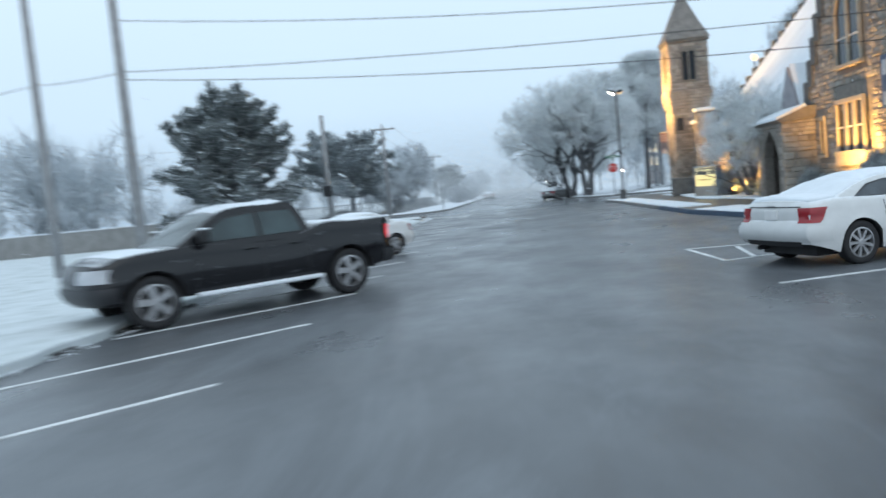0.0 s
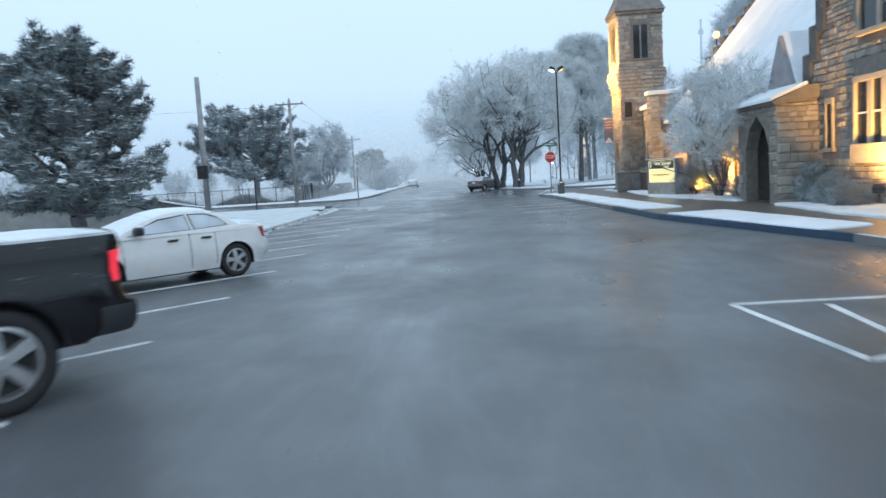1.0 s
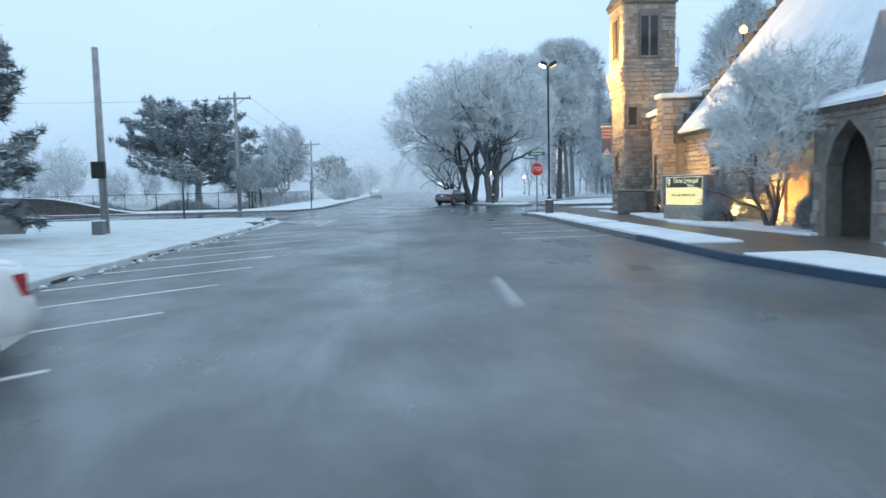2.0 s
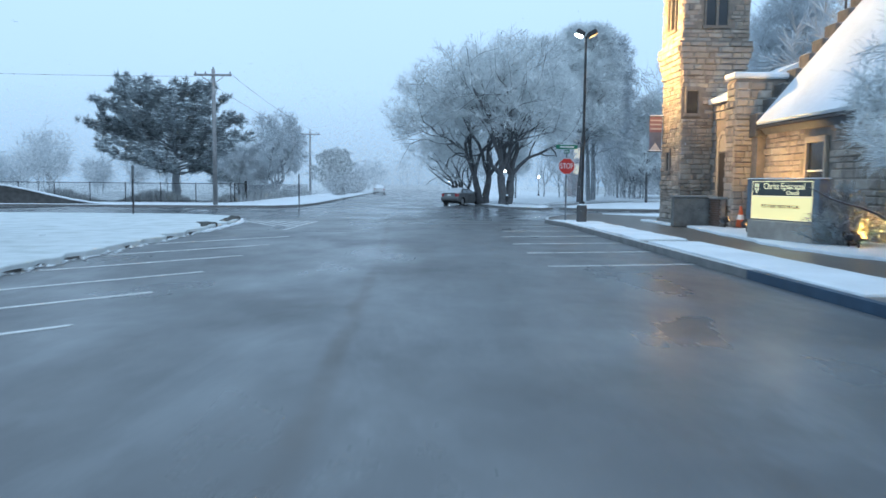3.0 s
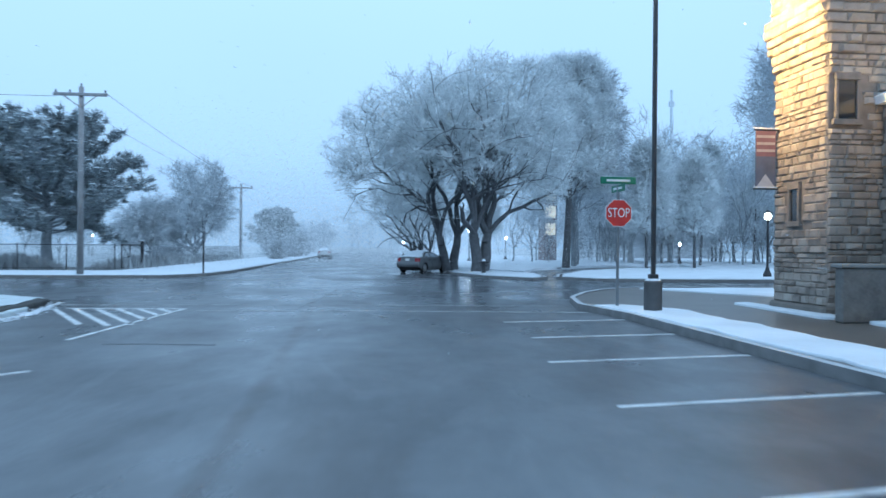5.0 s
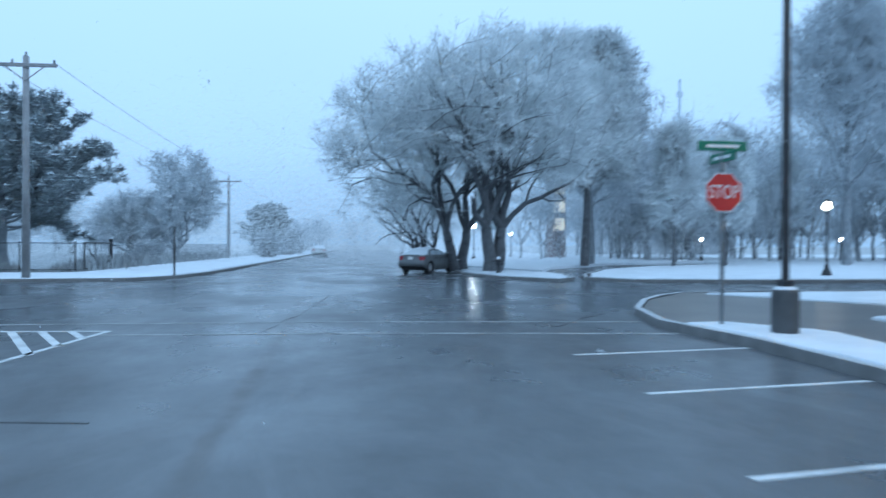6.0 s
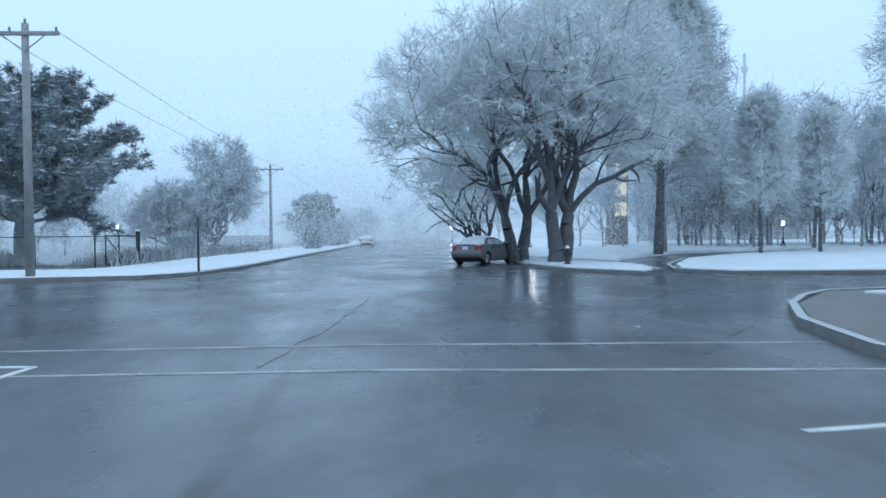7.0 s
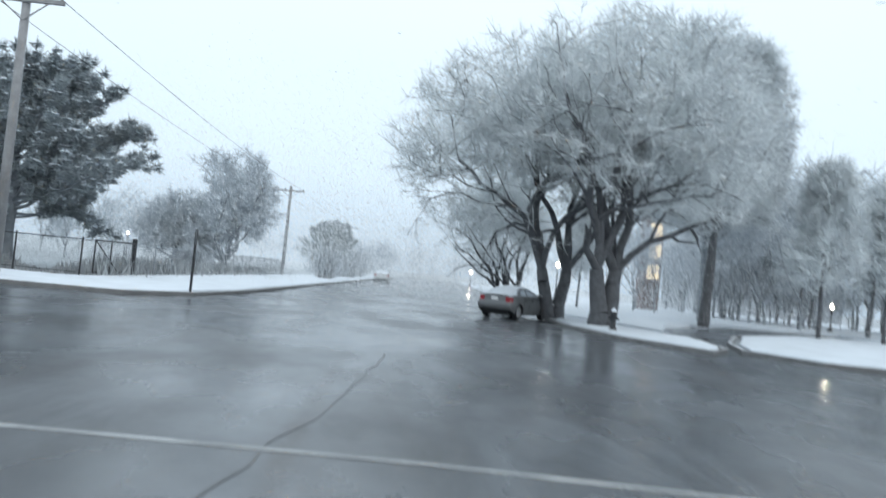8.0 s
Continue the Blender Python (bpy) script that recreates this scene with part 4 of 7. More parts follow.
def grow(rng, base, height, spread, centre_z, crown_h, levels=4, trunks=1, fork=0.16, lean=(0, 0), up=0.10, kids=(5, 6, 6, 6), trunk_r=None, wild=0.24, shift=(0, 0), dark=0.0, leader=0, flare=0.42):
    """Sticks of a bare tree inside an uneven rounded crown: limbs and twigs, each as rows of two ends and two radii."""
    limbs, twigs = [], []
    base = np.array(base, float)
    ctr = base + np.array([shift[0], shift[1], centre_z])
    rad = np.array([spread, spread, crown_h])
    trunk_r = trunk_r or height * 0.022
    up_v = np.array([0, 0, 1.0])

    def inside(p):
        q = (p - ctr) / rad
        k = 1 + 0.22 * noise.noise(Vector((p[0] * 0.35, p[1] * 0.35, p[2] * 0.35)))
        return q @ q < k * k

    def branch(p, d, length, r, lvl, started):
        n = (5, 8, 7, 5, 3, 3)[min(lvl, 5)]
        step = length / n
        out = limbs if lvl < 3 or (lvl == 3 and rng.random() < dark) else twigs
        kid = kids[min(lvl, len(kids) - 1)]
        taper = (0.88, 0.87, 0.82, 0.78, 0.75)[min(lvl, 4)]
        for i in range(n):
            d = unit(d + rng.normal(0, wild * (0.6 if lvl == 0 else 1.0), 3) + up_v * up * (1.3 if lvl < 2 else 0.35))
            q = p + d * step
            ok = inside(q)
            if not ok and (lvl >= 2 or started and q[2] > base[2] + height * 0.2):
                out.append((*p, *(p + d * step * 0.5), r, r * 0.3))
                return
            started = started or ok
            r2 = r * taper
            out.append((*p, *q, r, r2))
            p, r = q, r2
            if lvl < levels and (lvl > 0 or i >= n * 0.3) and i >= (1 if lvl else 0):
                m = kid / (n - 1)
                m = int(m) + (rng.random() < m - int(m))
                for _ in range(m):
                    side = unit(np.cross(d, rng.normal(0, 1, 3)))
                    ang = radians(rng.uniform(28, 62))
                    c = unit(d * math.cos(ang) + side * math.sin(ang))
                    if c[2] < -0.25:
                        c[2] *= 0.3
                    branch(p, c, length * rng.uniform(0.5, 0.78), max(r * rng.uniform(0.5, 0.7), 0.009), lvl + 1, started)

    if leader:
        # one stem runs up through the crown and sends out side branches all the way
        p, d, n = base, unit(np.array([lean[0], lean[1], 1.0])), 14
        for i in range(n):
            d = unit(d + rng.normal(0, 0.035, 3) + up_v * 0.15)
            q = p + d * height * 0.94 / n
            f = (i + 1) / n
            limbs.append((*p, *q, trunk_r * (1.12 - f) + 0.012, trunk_r * (1.12 - f - 1 / n) + 0.012))
            p = q
            if f < fork:
                continue
            for j in range(leader):
                b = rng.uniform(0, 2 * math.pi)
                c = unit(np.array([math.cos(b), math.sin(b), rng.uniform(0.35, 0.9) + 0.6 * f]))
                reach = spread * (1.25 - 0.75 * max(0, f - fork) / (1 - fork)) * rng.uniform(0.65, 1.1)
                branch(p, c, reach, max(trunk_r * (1.15 - f) * rng.uniform(0.22, 0.42), 0.015), 2 if leader > 4 else 1, True)
        return np.array(limbs), np.array(twigs)

    for k in range(trunks):
        a = 2 * math.pi * (k + rng.random() * 0.5) / trunks
        d = unit(np.array([lean[0] + (flare * math.cos(a) if trunks > 1 else 0), lean[1] + (flare * math.sin(a) if trunks > 1 else 0), 1.0]))
        off = np.array([math.cos(a), math.sin(a), 0]) * (trunk_r * 0.9 if trunks > 1 else 0)
        # bole
        p = base + off
        bl = height * fork
        for i in range(4):
            q = p + unit(d + rng.normal(0, 0.11, 3)) * bl / 4
            limbs.append((*p, *q, trunk_r * (1.25 - 0.09 * i), trunk_r * (1.16 - 0.09 * i)))
            p = q
        nl = 3 if trunks > 1 else 5
        for j in range(nl):
            b = 2 * math.pi * (j + rng.random() * 0.6) / nl
            t = rng.uniform(0.45, 0.95) if trunks == 1 else rng.uniform(0.2, 0.75)
            c = unit(d + t * np.array([math.cos(b), math.sin(b), 0]))
            branch(p, c, height * rng.uniform(0.5, 0.66), trunk_r * rng.uniform(0.5, 0.72), 1, False)
        branch(p, d, height * 0.62, trunk_r * 0.7, 1, False)
    return np.array(limbs), np.array(twigs)


def sticks(rows, k, material, name, minimum=0.0):
    v, q = tube_arrays(rows[:, :3], rows[:, 3:6], np.maximum(rows[:, 6], minimum), np.maximum(rows[:, 7], minimum * 0.7), k)
    return fast_mesh(name, v, q, material)


def blades(rows, material, name, minimum=0.0):
    """Far twigs as slim tapered blades, each turned its own way."""
    d = rows[:, 3:6] - rows[:, :3]
    n = len(rows)
    turn = np.stack([np.cos(np.arange(n) * 2.4), np.sin(np.arange(n) * 2.4), np.cos(np.arange(n) * 1.7)], 1)
    side = np.cross(d, turn)
    side /= np.linalg.norm(side, axis=1, keepdims=True) + 1e-9
    a, b = side * np.maximum(rows[:, 6:7], minimum), side * np.maximum(rows[:, 7:8], minimum * 0.7)
    v = np.stack([rows[:, :3] - a, rows[:, :3] + a, rows[:, 3:6] + b, rows[:, 3:6] - b], 1).reshape(-1, 3)
    return fast_mesh(name, v, np.arange(len(v)).reshape(-1, 4), material, False)


def fuzz(rng, rows, per, length, width, material, name, limit=None, bent=True):
    """Fine frosted side twigs, as slim blades, along the outer sticks of a crown."""
    if limit and len(rows) * per > limit:
        rows = rows[rng.permutation(len(rows))[: limit // per]]
    p0, p1 = np.repeat(rows[:, :3], per, 0), np.repeat(rows[:, 3:6], per, 0)
    n = len(p0)
    d = p1 - p0
    d /= np.linalg.norm(d, axis=1, keepdims=True) + 1e-9
    start = p0 + (p1 - p0) * rng.random((n, 1))
    way = d * 0.75 + rng.normal(0, 0.55, (n, 3)) + np.array([0, 0, 0.12])
    way /= np.linalg.norm(way, axis=1, keepdims=True)
    mid = start + way * (rng.uniform(0.35, 0.6, (n, 1)) * length)
    way2 = way + rng.normal(0, 0.35, (n, 3)) + np.array([0, 0, -0.12])
    way2 /= np.linalg.norm(way2, axis=1, keepdims=True)
    end = mid + way2 * (rng.uniform(0.3, 0.65, (n, 1)) * length)
    side = np.cross(way, rng.normal(0, 1, (n, 3)))
    side *= width / (np.linalg.norm(side, axis=1, keepdims=True) + 1e-9)
    if not bent:
        v = np.stack([start - side, start + side, end + side * 0.4, end - side * 0.4], 1).reshape(-1, 3)
        return fast_mesh(name, v, np.arange(len(v)).reshape(-1, 4), material, False)
    v = np.stack([start - side, start + side, mid + side * 0.8, mid - side * 0.8, end + side * 0.4, end - side * 0.4], 1).reshape(-1, 3)
    b = (np.arange(n) * 6)[:, None]
    f = np.concatenate([b + np.array([[0, 1, 2, 3]]), b + np.array([[3, 2, 4, 5]])], 0)
    return fast_mesh(name, v, f, material, False)


def bare_tree(x, y, height, spread, seed, label, far=False, twig=0.012, group="bare trees", z=0.12, per=3, length=0.75, limit=24000, width=0.011, bent=False, **kw):
    rng = np.random.default_rng(seed)
    centre = kw.pop("centre_z", height * 0.60)
    crown_h = kw.pop("crown_h", height * 0.42)
    limbs, twigs = grow(rng, (0, 0, 0), height, spread, centre, crown_h, **kw)
    t = empty("bare_tree", x, y, z, 0, label, "tree", group)
    stout = limbs[:, 6] > 0.035
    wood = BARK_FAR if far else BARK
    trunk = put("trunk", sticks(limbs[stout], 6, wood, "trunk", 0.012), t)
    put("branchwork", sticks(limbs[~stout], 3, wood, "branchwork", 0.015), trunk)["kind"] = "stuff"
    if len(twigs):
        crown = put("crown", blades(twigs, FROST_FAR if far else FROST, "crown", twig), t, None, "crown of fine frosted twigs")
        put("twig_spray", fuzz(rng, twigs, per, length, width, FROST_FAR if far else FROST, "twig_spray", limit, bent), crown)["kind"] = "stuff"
    return len(limbs), len(twigs)


def pine(x, y, height, spread, low, seed, label, far=False, clumps=900, flat=0.9, z=0.12, trunk_r=0.3, needles=34, size=0.42, point=2.0, needle=None, boughs=0, skew=0.0, pads=0.92):
    """A broad pine: bent trunk, spreading boughs and tufts of needles that carry snow."""
    rng = np.random.default_rng(seed)
    t = empty("pine_tree", x, y, z, 0, label, "tree", "pines")
    rows = []
    p = np.zeros(3)
    spine = [p]
    n = 9
    for i in range(n):
        q = spine[-1] + np.array([rng.normal(0, 0.12), rng.normal(0, 0.12), height * 0.93 / n])
        rows.append((*spine[-1], *q, trunk_r * (1 - i / n * 0.85), trunk_r * (1 - (i + 1) / n * 0.85)))
        spine.append(q)
    tips = []
    boughs = boughs or int(40 + height * 6)
    for k in range(boughs):
        f = low + (0.98 - low) * (k + rng.random()) / boughs
        s = f * n
        i = min(int(s), n - 1)
        o = spine[i] + (spine[i + 1] - spine[i]) * (s - i)
        g = (f - low) / (1 - low)
        reach = spread * max(0.14, math.sqrt(max(0.0, 1 - g ** point)) * (0.78 + 0.22 * min(1, g * 5))) * rng.uniform(0.78, 1.06)
        a = k * 2.4 + rng.normal(0, 0.3)
        reach *= 1 - skew * math.cos(a)
        rise = rng.uniform(-0.06, 0.22) + g * 0.5
        d = unit(np.array([math.cos(a), math.sin(a), rise]))
        m = 6
        r = 0.03 + 0.03 * reach / spread
        pos = o
        for j in range(m):
            d = unit(d + rng.normal(0, 0.12, 3) + np.array([0, 0, 0.05]))
            q = pos + d * reach / m
            rows.append((*pos, *q, r * (1 - j / m * 0.8) * 1.6, r * (1 - (j + 1) / m * 0.8) * 1.6))
            pos = q
            if j >= 1:
                for _ in range(4 if j < m - 1 else 6):
                    sd = unit(np.cross(d, [0, 0, 1.0])) * rng.choice([-1, 1])
                    e = unit(d * 0.7 + sd * rng.uniform(0.1, 1.0) + np.array([0, 0, rng.uniform(-0.15, 0.5)]))
                    ln = rng.uniform(0.3, 1.0) * spread * 0.2
                    end = pos + e * ln
                    rows.append((*pos, *end, 0.022, 0.012))
                    tips.append((end, e))
                    tips.append((pos + e * ln * 0.5 + rng.normal(0, 0.1, 3), e))
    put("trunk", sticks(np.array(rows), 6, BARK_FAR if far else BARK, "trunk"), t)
    idx = rng.permutation(len(tips))[:clumps]
    pos = np.array([tips[i][0] for i in idx]); dr = np.array([tips[i][1] for i in idx])
    N = len(pos)
    # needles: slim blades round each tip
    dirs = rng.normal(0, 1, (N, needles, 3)) + dr[:, None] * 0.8 + np.array([0, 0, 0.55])
    dirs /= np.linalg.norm(dirs, axis=2, keepdims=True)
    ln = rng.uniform(0.6, 1.15, (N, needles, 1)) * size
    b0 = pos[:, None] + rng.normal(0, size * 0.16, (N, needles, 3))
    b1 = b0 + dirs * ln
    side = np.cross(dirs, rng.normal(0, 1, (N, needles, 3)))
    side /= np.linalg.norm(side, axis=2, keepdims=True)
    w = size * 0.06
    verts = np.stack([b0 - side * w * 1.2, b0 + side * w * 1.2, b1], 2).reshape(-1, 3)
    quads = np.arange(len(verts)).reshape(-1, 3)
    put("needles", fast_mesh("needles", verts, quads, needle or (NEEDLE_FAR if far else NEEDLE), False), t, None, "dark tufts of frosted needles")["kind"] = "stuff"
    # snow pads
    half = rng.random(N) < pads
    sp = pos[half]
    M = len(sp)
    ring = 6
    ang = np.arange(ring) * 2 * math.pi / ring
    rr = rng.uniform(0.5, 1.05, (M, ring)) * size * 0.75
    top = sp + np.array([0, 0, size * 0.38])
    rim = sp[:, None] + np.stack([np.cos(ang)[None] * rr, np.sin(ang)[None] * rr, rng.normal(size * 0.2, size * 0.08, (M, ring))], 2)
    v = np.concatenate([top[:, None], rim], 1).reshape(-1, 3)
    b = (np.arange(M) * (ring + 1))[:, None]
    f = np.concatenate([b + np.array([[0, 1 + i, 1 + (i + 1) % ring]]) for i in range(ring)], 0)
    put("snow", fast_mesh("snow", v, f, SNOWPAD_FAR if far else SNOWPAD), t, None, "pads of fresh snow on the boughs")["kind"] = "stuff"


SNOWPAD = mat("snow_pad", (0.55, 0.60, 0.65), 0.85, vary=0.25, scale=1.0, bump=0.0, island=0.3)
# same snow for the far pines, lightened in the colour for haze
SNOWPAD_FAR = mat("snow_pad_hazed", (0.62, 0.67, 0.72), 0.85, vary=0.2, scale=1.0, bump=0.0, island=0.3)

# the big group past the crossing
bare_tree(6.7, 72.6, 12.0, 5.0, 21, "large bare tree with forked dark trunk and frosted crown", trunks=2, lean=(0.06, 0), flare=0.2, trunk_r=0.30, shift=(0.4, 0), up=0.07, centre_z=6.9, crown_h=5.3, per=9, length=0.55, limit=66000, kids=(5, 7, 8, 6), dark=0.6, wild=0.25, fork=0.18)
bare_tree(5.3, 75.6, 11.6, 5.4, 22, "large bare tree leaning with a frosted rounded crown", trunks=2, lean=(-0.12, 0), flare=0.22, trunk_r=0.26, shift=(-1.9, 0), up=0.06, centre_z=6.6, crown_h=5.2, per=9, length=0.55, limit=66000, kids=(5, 7, 8, 6), dark=0.6, wild=0.25, fork=0.18)
bare_tree(4.6, 85.0, 7.0, 3.4, 23, "bare tree with spreading frosted branches", trunks=3, lean=(-0.25, 0), trunk_r=0.16, shift=(-1.2, 0), up=0.06, centre_z=4.7, crown_h=2.4, per=5, length=0.6, limit=20000, dark=0.4, wild=0.27)
bare_tree(14.2, 82.5, 14.6, 3.7, 24, "tall bare tree with dark trunk and frosted crown", trunk_r=0.27, up=0.03, fork=0.30, centre_z=8.6, crown_h=6.2, per=8, length=0.7, limit=34000, width=0.016, kids=(6, 6, 7, 6), leader=4, dark=0.3)
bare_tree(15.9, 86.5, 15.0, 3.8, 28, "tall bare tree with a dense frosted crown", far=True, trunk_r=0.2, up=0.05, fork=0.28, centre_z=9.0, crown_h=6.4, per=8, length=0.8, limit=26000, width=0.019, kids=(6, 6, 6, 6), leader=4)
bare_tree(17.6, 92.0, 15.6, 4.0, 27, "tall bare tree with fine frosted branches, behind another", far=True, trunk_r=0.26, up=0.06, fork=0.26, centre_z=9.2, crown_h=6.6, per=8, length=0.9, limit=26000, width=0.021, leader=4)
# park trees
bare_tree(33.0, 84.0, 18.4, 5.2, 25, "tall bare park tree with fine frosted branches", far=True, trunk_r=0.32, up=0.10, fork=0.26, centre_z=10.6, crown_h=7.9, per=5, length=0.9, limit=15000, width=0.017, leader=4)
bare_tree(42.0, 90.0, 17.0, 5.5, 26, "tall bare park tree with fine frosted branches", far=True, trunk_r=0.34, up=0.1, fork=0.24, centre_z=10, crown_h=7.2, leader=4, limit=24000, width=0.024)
for k, (x, y, h) in enumerate(((19.7, 81.6, 8.5), (23.6, 82.5, 8.0), (28.2, 91.5, 10.0), (26.5, 97, 9.5), (37, 99, 10.5), (10.6, 97, 7.0), (31, 104, 10))):
    bare_tree(x, y, h, h * 0.21, 40 + k, "slim young park tree, bare and frosted", trunk_r=h * 0.012, up=0.16, fork=0.26, kids=(5, 5, 6, 5), levels=4, per=6, length=0.6, limit=9000, width=0.02, group="park trees", leader=5, dark=0.4, centre_z=h * 0.6, crown_h=h * 0.46)
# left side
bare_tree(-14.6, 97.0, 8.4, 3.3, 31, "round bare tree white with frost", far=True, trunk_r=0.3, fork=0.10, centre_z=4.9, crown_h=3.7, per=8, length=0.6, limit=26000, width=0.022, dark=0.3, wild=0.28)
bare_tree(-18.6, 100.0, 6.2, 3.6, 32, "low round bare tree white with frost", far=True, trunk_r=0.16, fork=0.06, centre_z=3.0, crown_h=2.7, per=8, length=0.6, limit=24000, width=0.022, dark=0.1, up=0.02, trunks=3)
pine(-14.5, 34.2, 7.3, 3.9, 0.10, 51, "dense dark pine dusted with snow", clumps=3000, needles=28, size=0.34, point=1.25)
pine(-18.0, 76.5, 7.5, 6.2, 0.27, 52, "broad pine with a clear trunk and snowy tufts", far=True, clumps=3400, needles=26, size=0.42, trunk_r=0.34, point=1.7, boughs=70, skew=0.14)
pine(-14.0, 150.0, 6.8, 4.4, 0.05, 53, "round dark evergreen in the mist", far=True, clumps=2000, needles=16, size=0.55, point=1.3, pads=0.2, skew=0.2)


def woods(name, spots, seed, label, limit=9000):
    """Distant frosted trees, too many and too faint to count."""
    rng = np.random.default_rng(seed)
    L, T = [], []
    for x, y, h in spots:
        l, t = grow(rng, (x, y, 0.1), h, h * rng.uniform(0.26, 0.38), h * 0.58, h * 0.42, levels=3, kids=(4, 5, 6, 6), up=0.16, trunk_r=h * 0.011)
        L.append(l)
        T.append(t)
    t = empty(name, 0, 0, 0, 0, label, "woods", kind="stuff")
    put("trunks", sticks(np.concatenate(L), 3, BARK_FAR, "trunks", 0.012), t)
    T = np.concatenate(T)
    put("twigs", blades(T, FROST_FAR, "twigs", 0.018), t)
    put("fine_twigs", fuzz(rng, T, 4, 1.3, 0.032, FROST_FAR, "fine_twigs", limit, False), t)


rw = random.Random(5)
woods("far_woods", [(rw.uniform(25, 76), rw.uniform(94, 114), rw.uniform(11, 15)) for _ in range(56)], 61, "misty row of bare frosted trees behind the park", 26000)
woods("brushwood", [(rw.uniform(24, 80), rw.uniform(99, 112), rw.uniform(4, 7)) for _ in range(46)] + [(rw.uniform(21.5, 26.5), rw.uniform(100, 111), rw.uniform(8, 12)) for _ in range(9)] + [(rw.uniform(15.5, 18.8), rw.uniform(103, 111), rw.uniform(6, 9)) for _ in range(4)] + [(rw.uniform(24, 28.5), rw.uniform(118, 130), rw.uniform(8, 11)) for _ in range(8)], 68, "misty grey brushwood under the park trees", 15000)
woods("far_woods", [(rw.uniform(44, 95), rw.uniform(66, 100), rw.uniform(11, 16)) for _ in range(17)], 62, "misty bare frosted trees beyond the chapel")
woods("far_woods", [(rw.uniform(-95, -24), rw.uniform(100, 150), rw.uniform(6, 9)) for _ in range(30)] + [(rw.uniform(-80, -24), rw.uniform(92, 120), rw.uniform(3, 6)) for _ in range(34)], 63, "misty bare frosted trees beyond the fence", 16000)
woods("far_woods", [(rw.uniform(-12, -8.5), 165 + 9 * k, rw.uniform(5, 7)) for k in range(9)] + [(rw.uniform(8, 12), 125 + 11 * k, rw.uniform(6, 9)) for k in range(11)], 64, "misty bare frosted trees along the far street")
woods("far_woods", [(rw.uniform(-60, -22), rw.uniform(43, 51), rw.uniform(6, 9)) for _ in range(14)], 65, "misty bare frosted trees beyond the wall")
woods("far_woods", [(24, 50.5, 13), (27, 47, 14), (22, 56, 12)], 66, "bare frosted trees behind the chapel roof")
# added trees that cover the bright horizon where the street fades into mist
woods("far_woods", [(-70 + 4.2 * k + rw.uniform(-2, 2), rw.uniform(262, 300), rw.uniform(8, 12)) for k in range(30)], 67, "pale tree row added in place of mist at the street end")
# ---------------- vehicles ----------------
def curve_at(pts, x, smooth=True):
    """The height of a line through points that run from rear to front, eased by Hermite steps."""
    if x <= pts[0][0]:
        return pts[0][1]
    if x >= pts[-1][0]:
        return pts[-1][1]
    n = len(pts)
    for i in range(n - 1):
        (xa, za), (xb, zb) = pts[i], pts[i + 1]
        if xa <= x <= xb:
            t = (x - xa) / (xb - xa)
            if not smooth:
                return za + (zb - za) * t
            def slope(j):
                if j in (0, n - 1):
                    k = 0 if j == 0 else n - 2
                    return (pts[k + 1][1] - pts[k][1]) / (pts[k + 1][0] - pts[k][0])
                a = (pts[j][1] - pts[j - 1][1]) / (pts[j][0] - pts[j - 1][0])
                b = (pts[j + 1][1] - pts[j][1]) / (pts[j + 1][0] - pts[j][0])
                return 0.0 if a * b < 0 else (a + b) / 2
            h = xb - xa
            m0, m1 = slope(i) * h, slope(i + 1) * h
            return (2 * t ** 3 - 3 * t * t + 1) * za + (t ** 3 - 2 * t * t + t) * m0 + (3 * t * t - 2 * t ** 3) * zb + (t ** 3 - t * t) * m1
    return pts[-1][1]


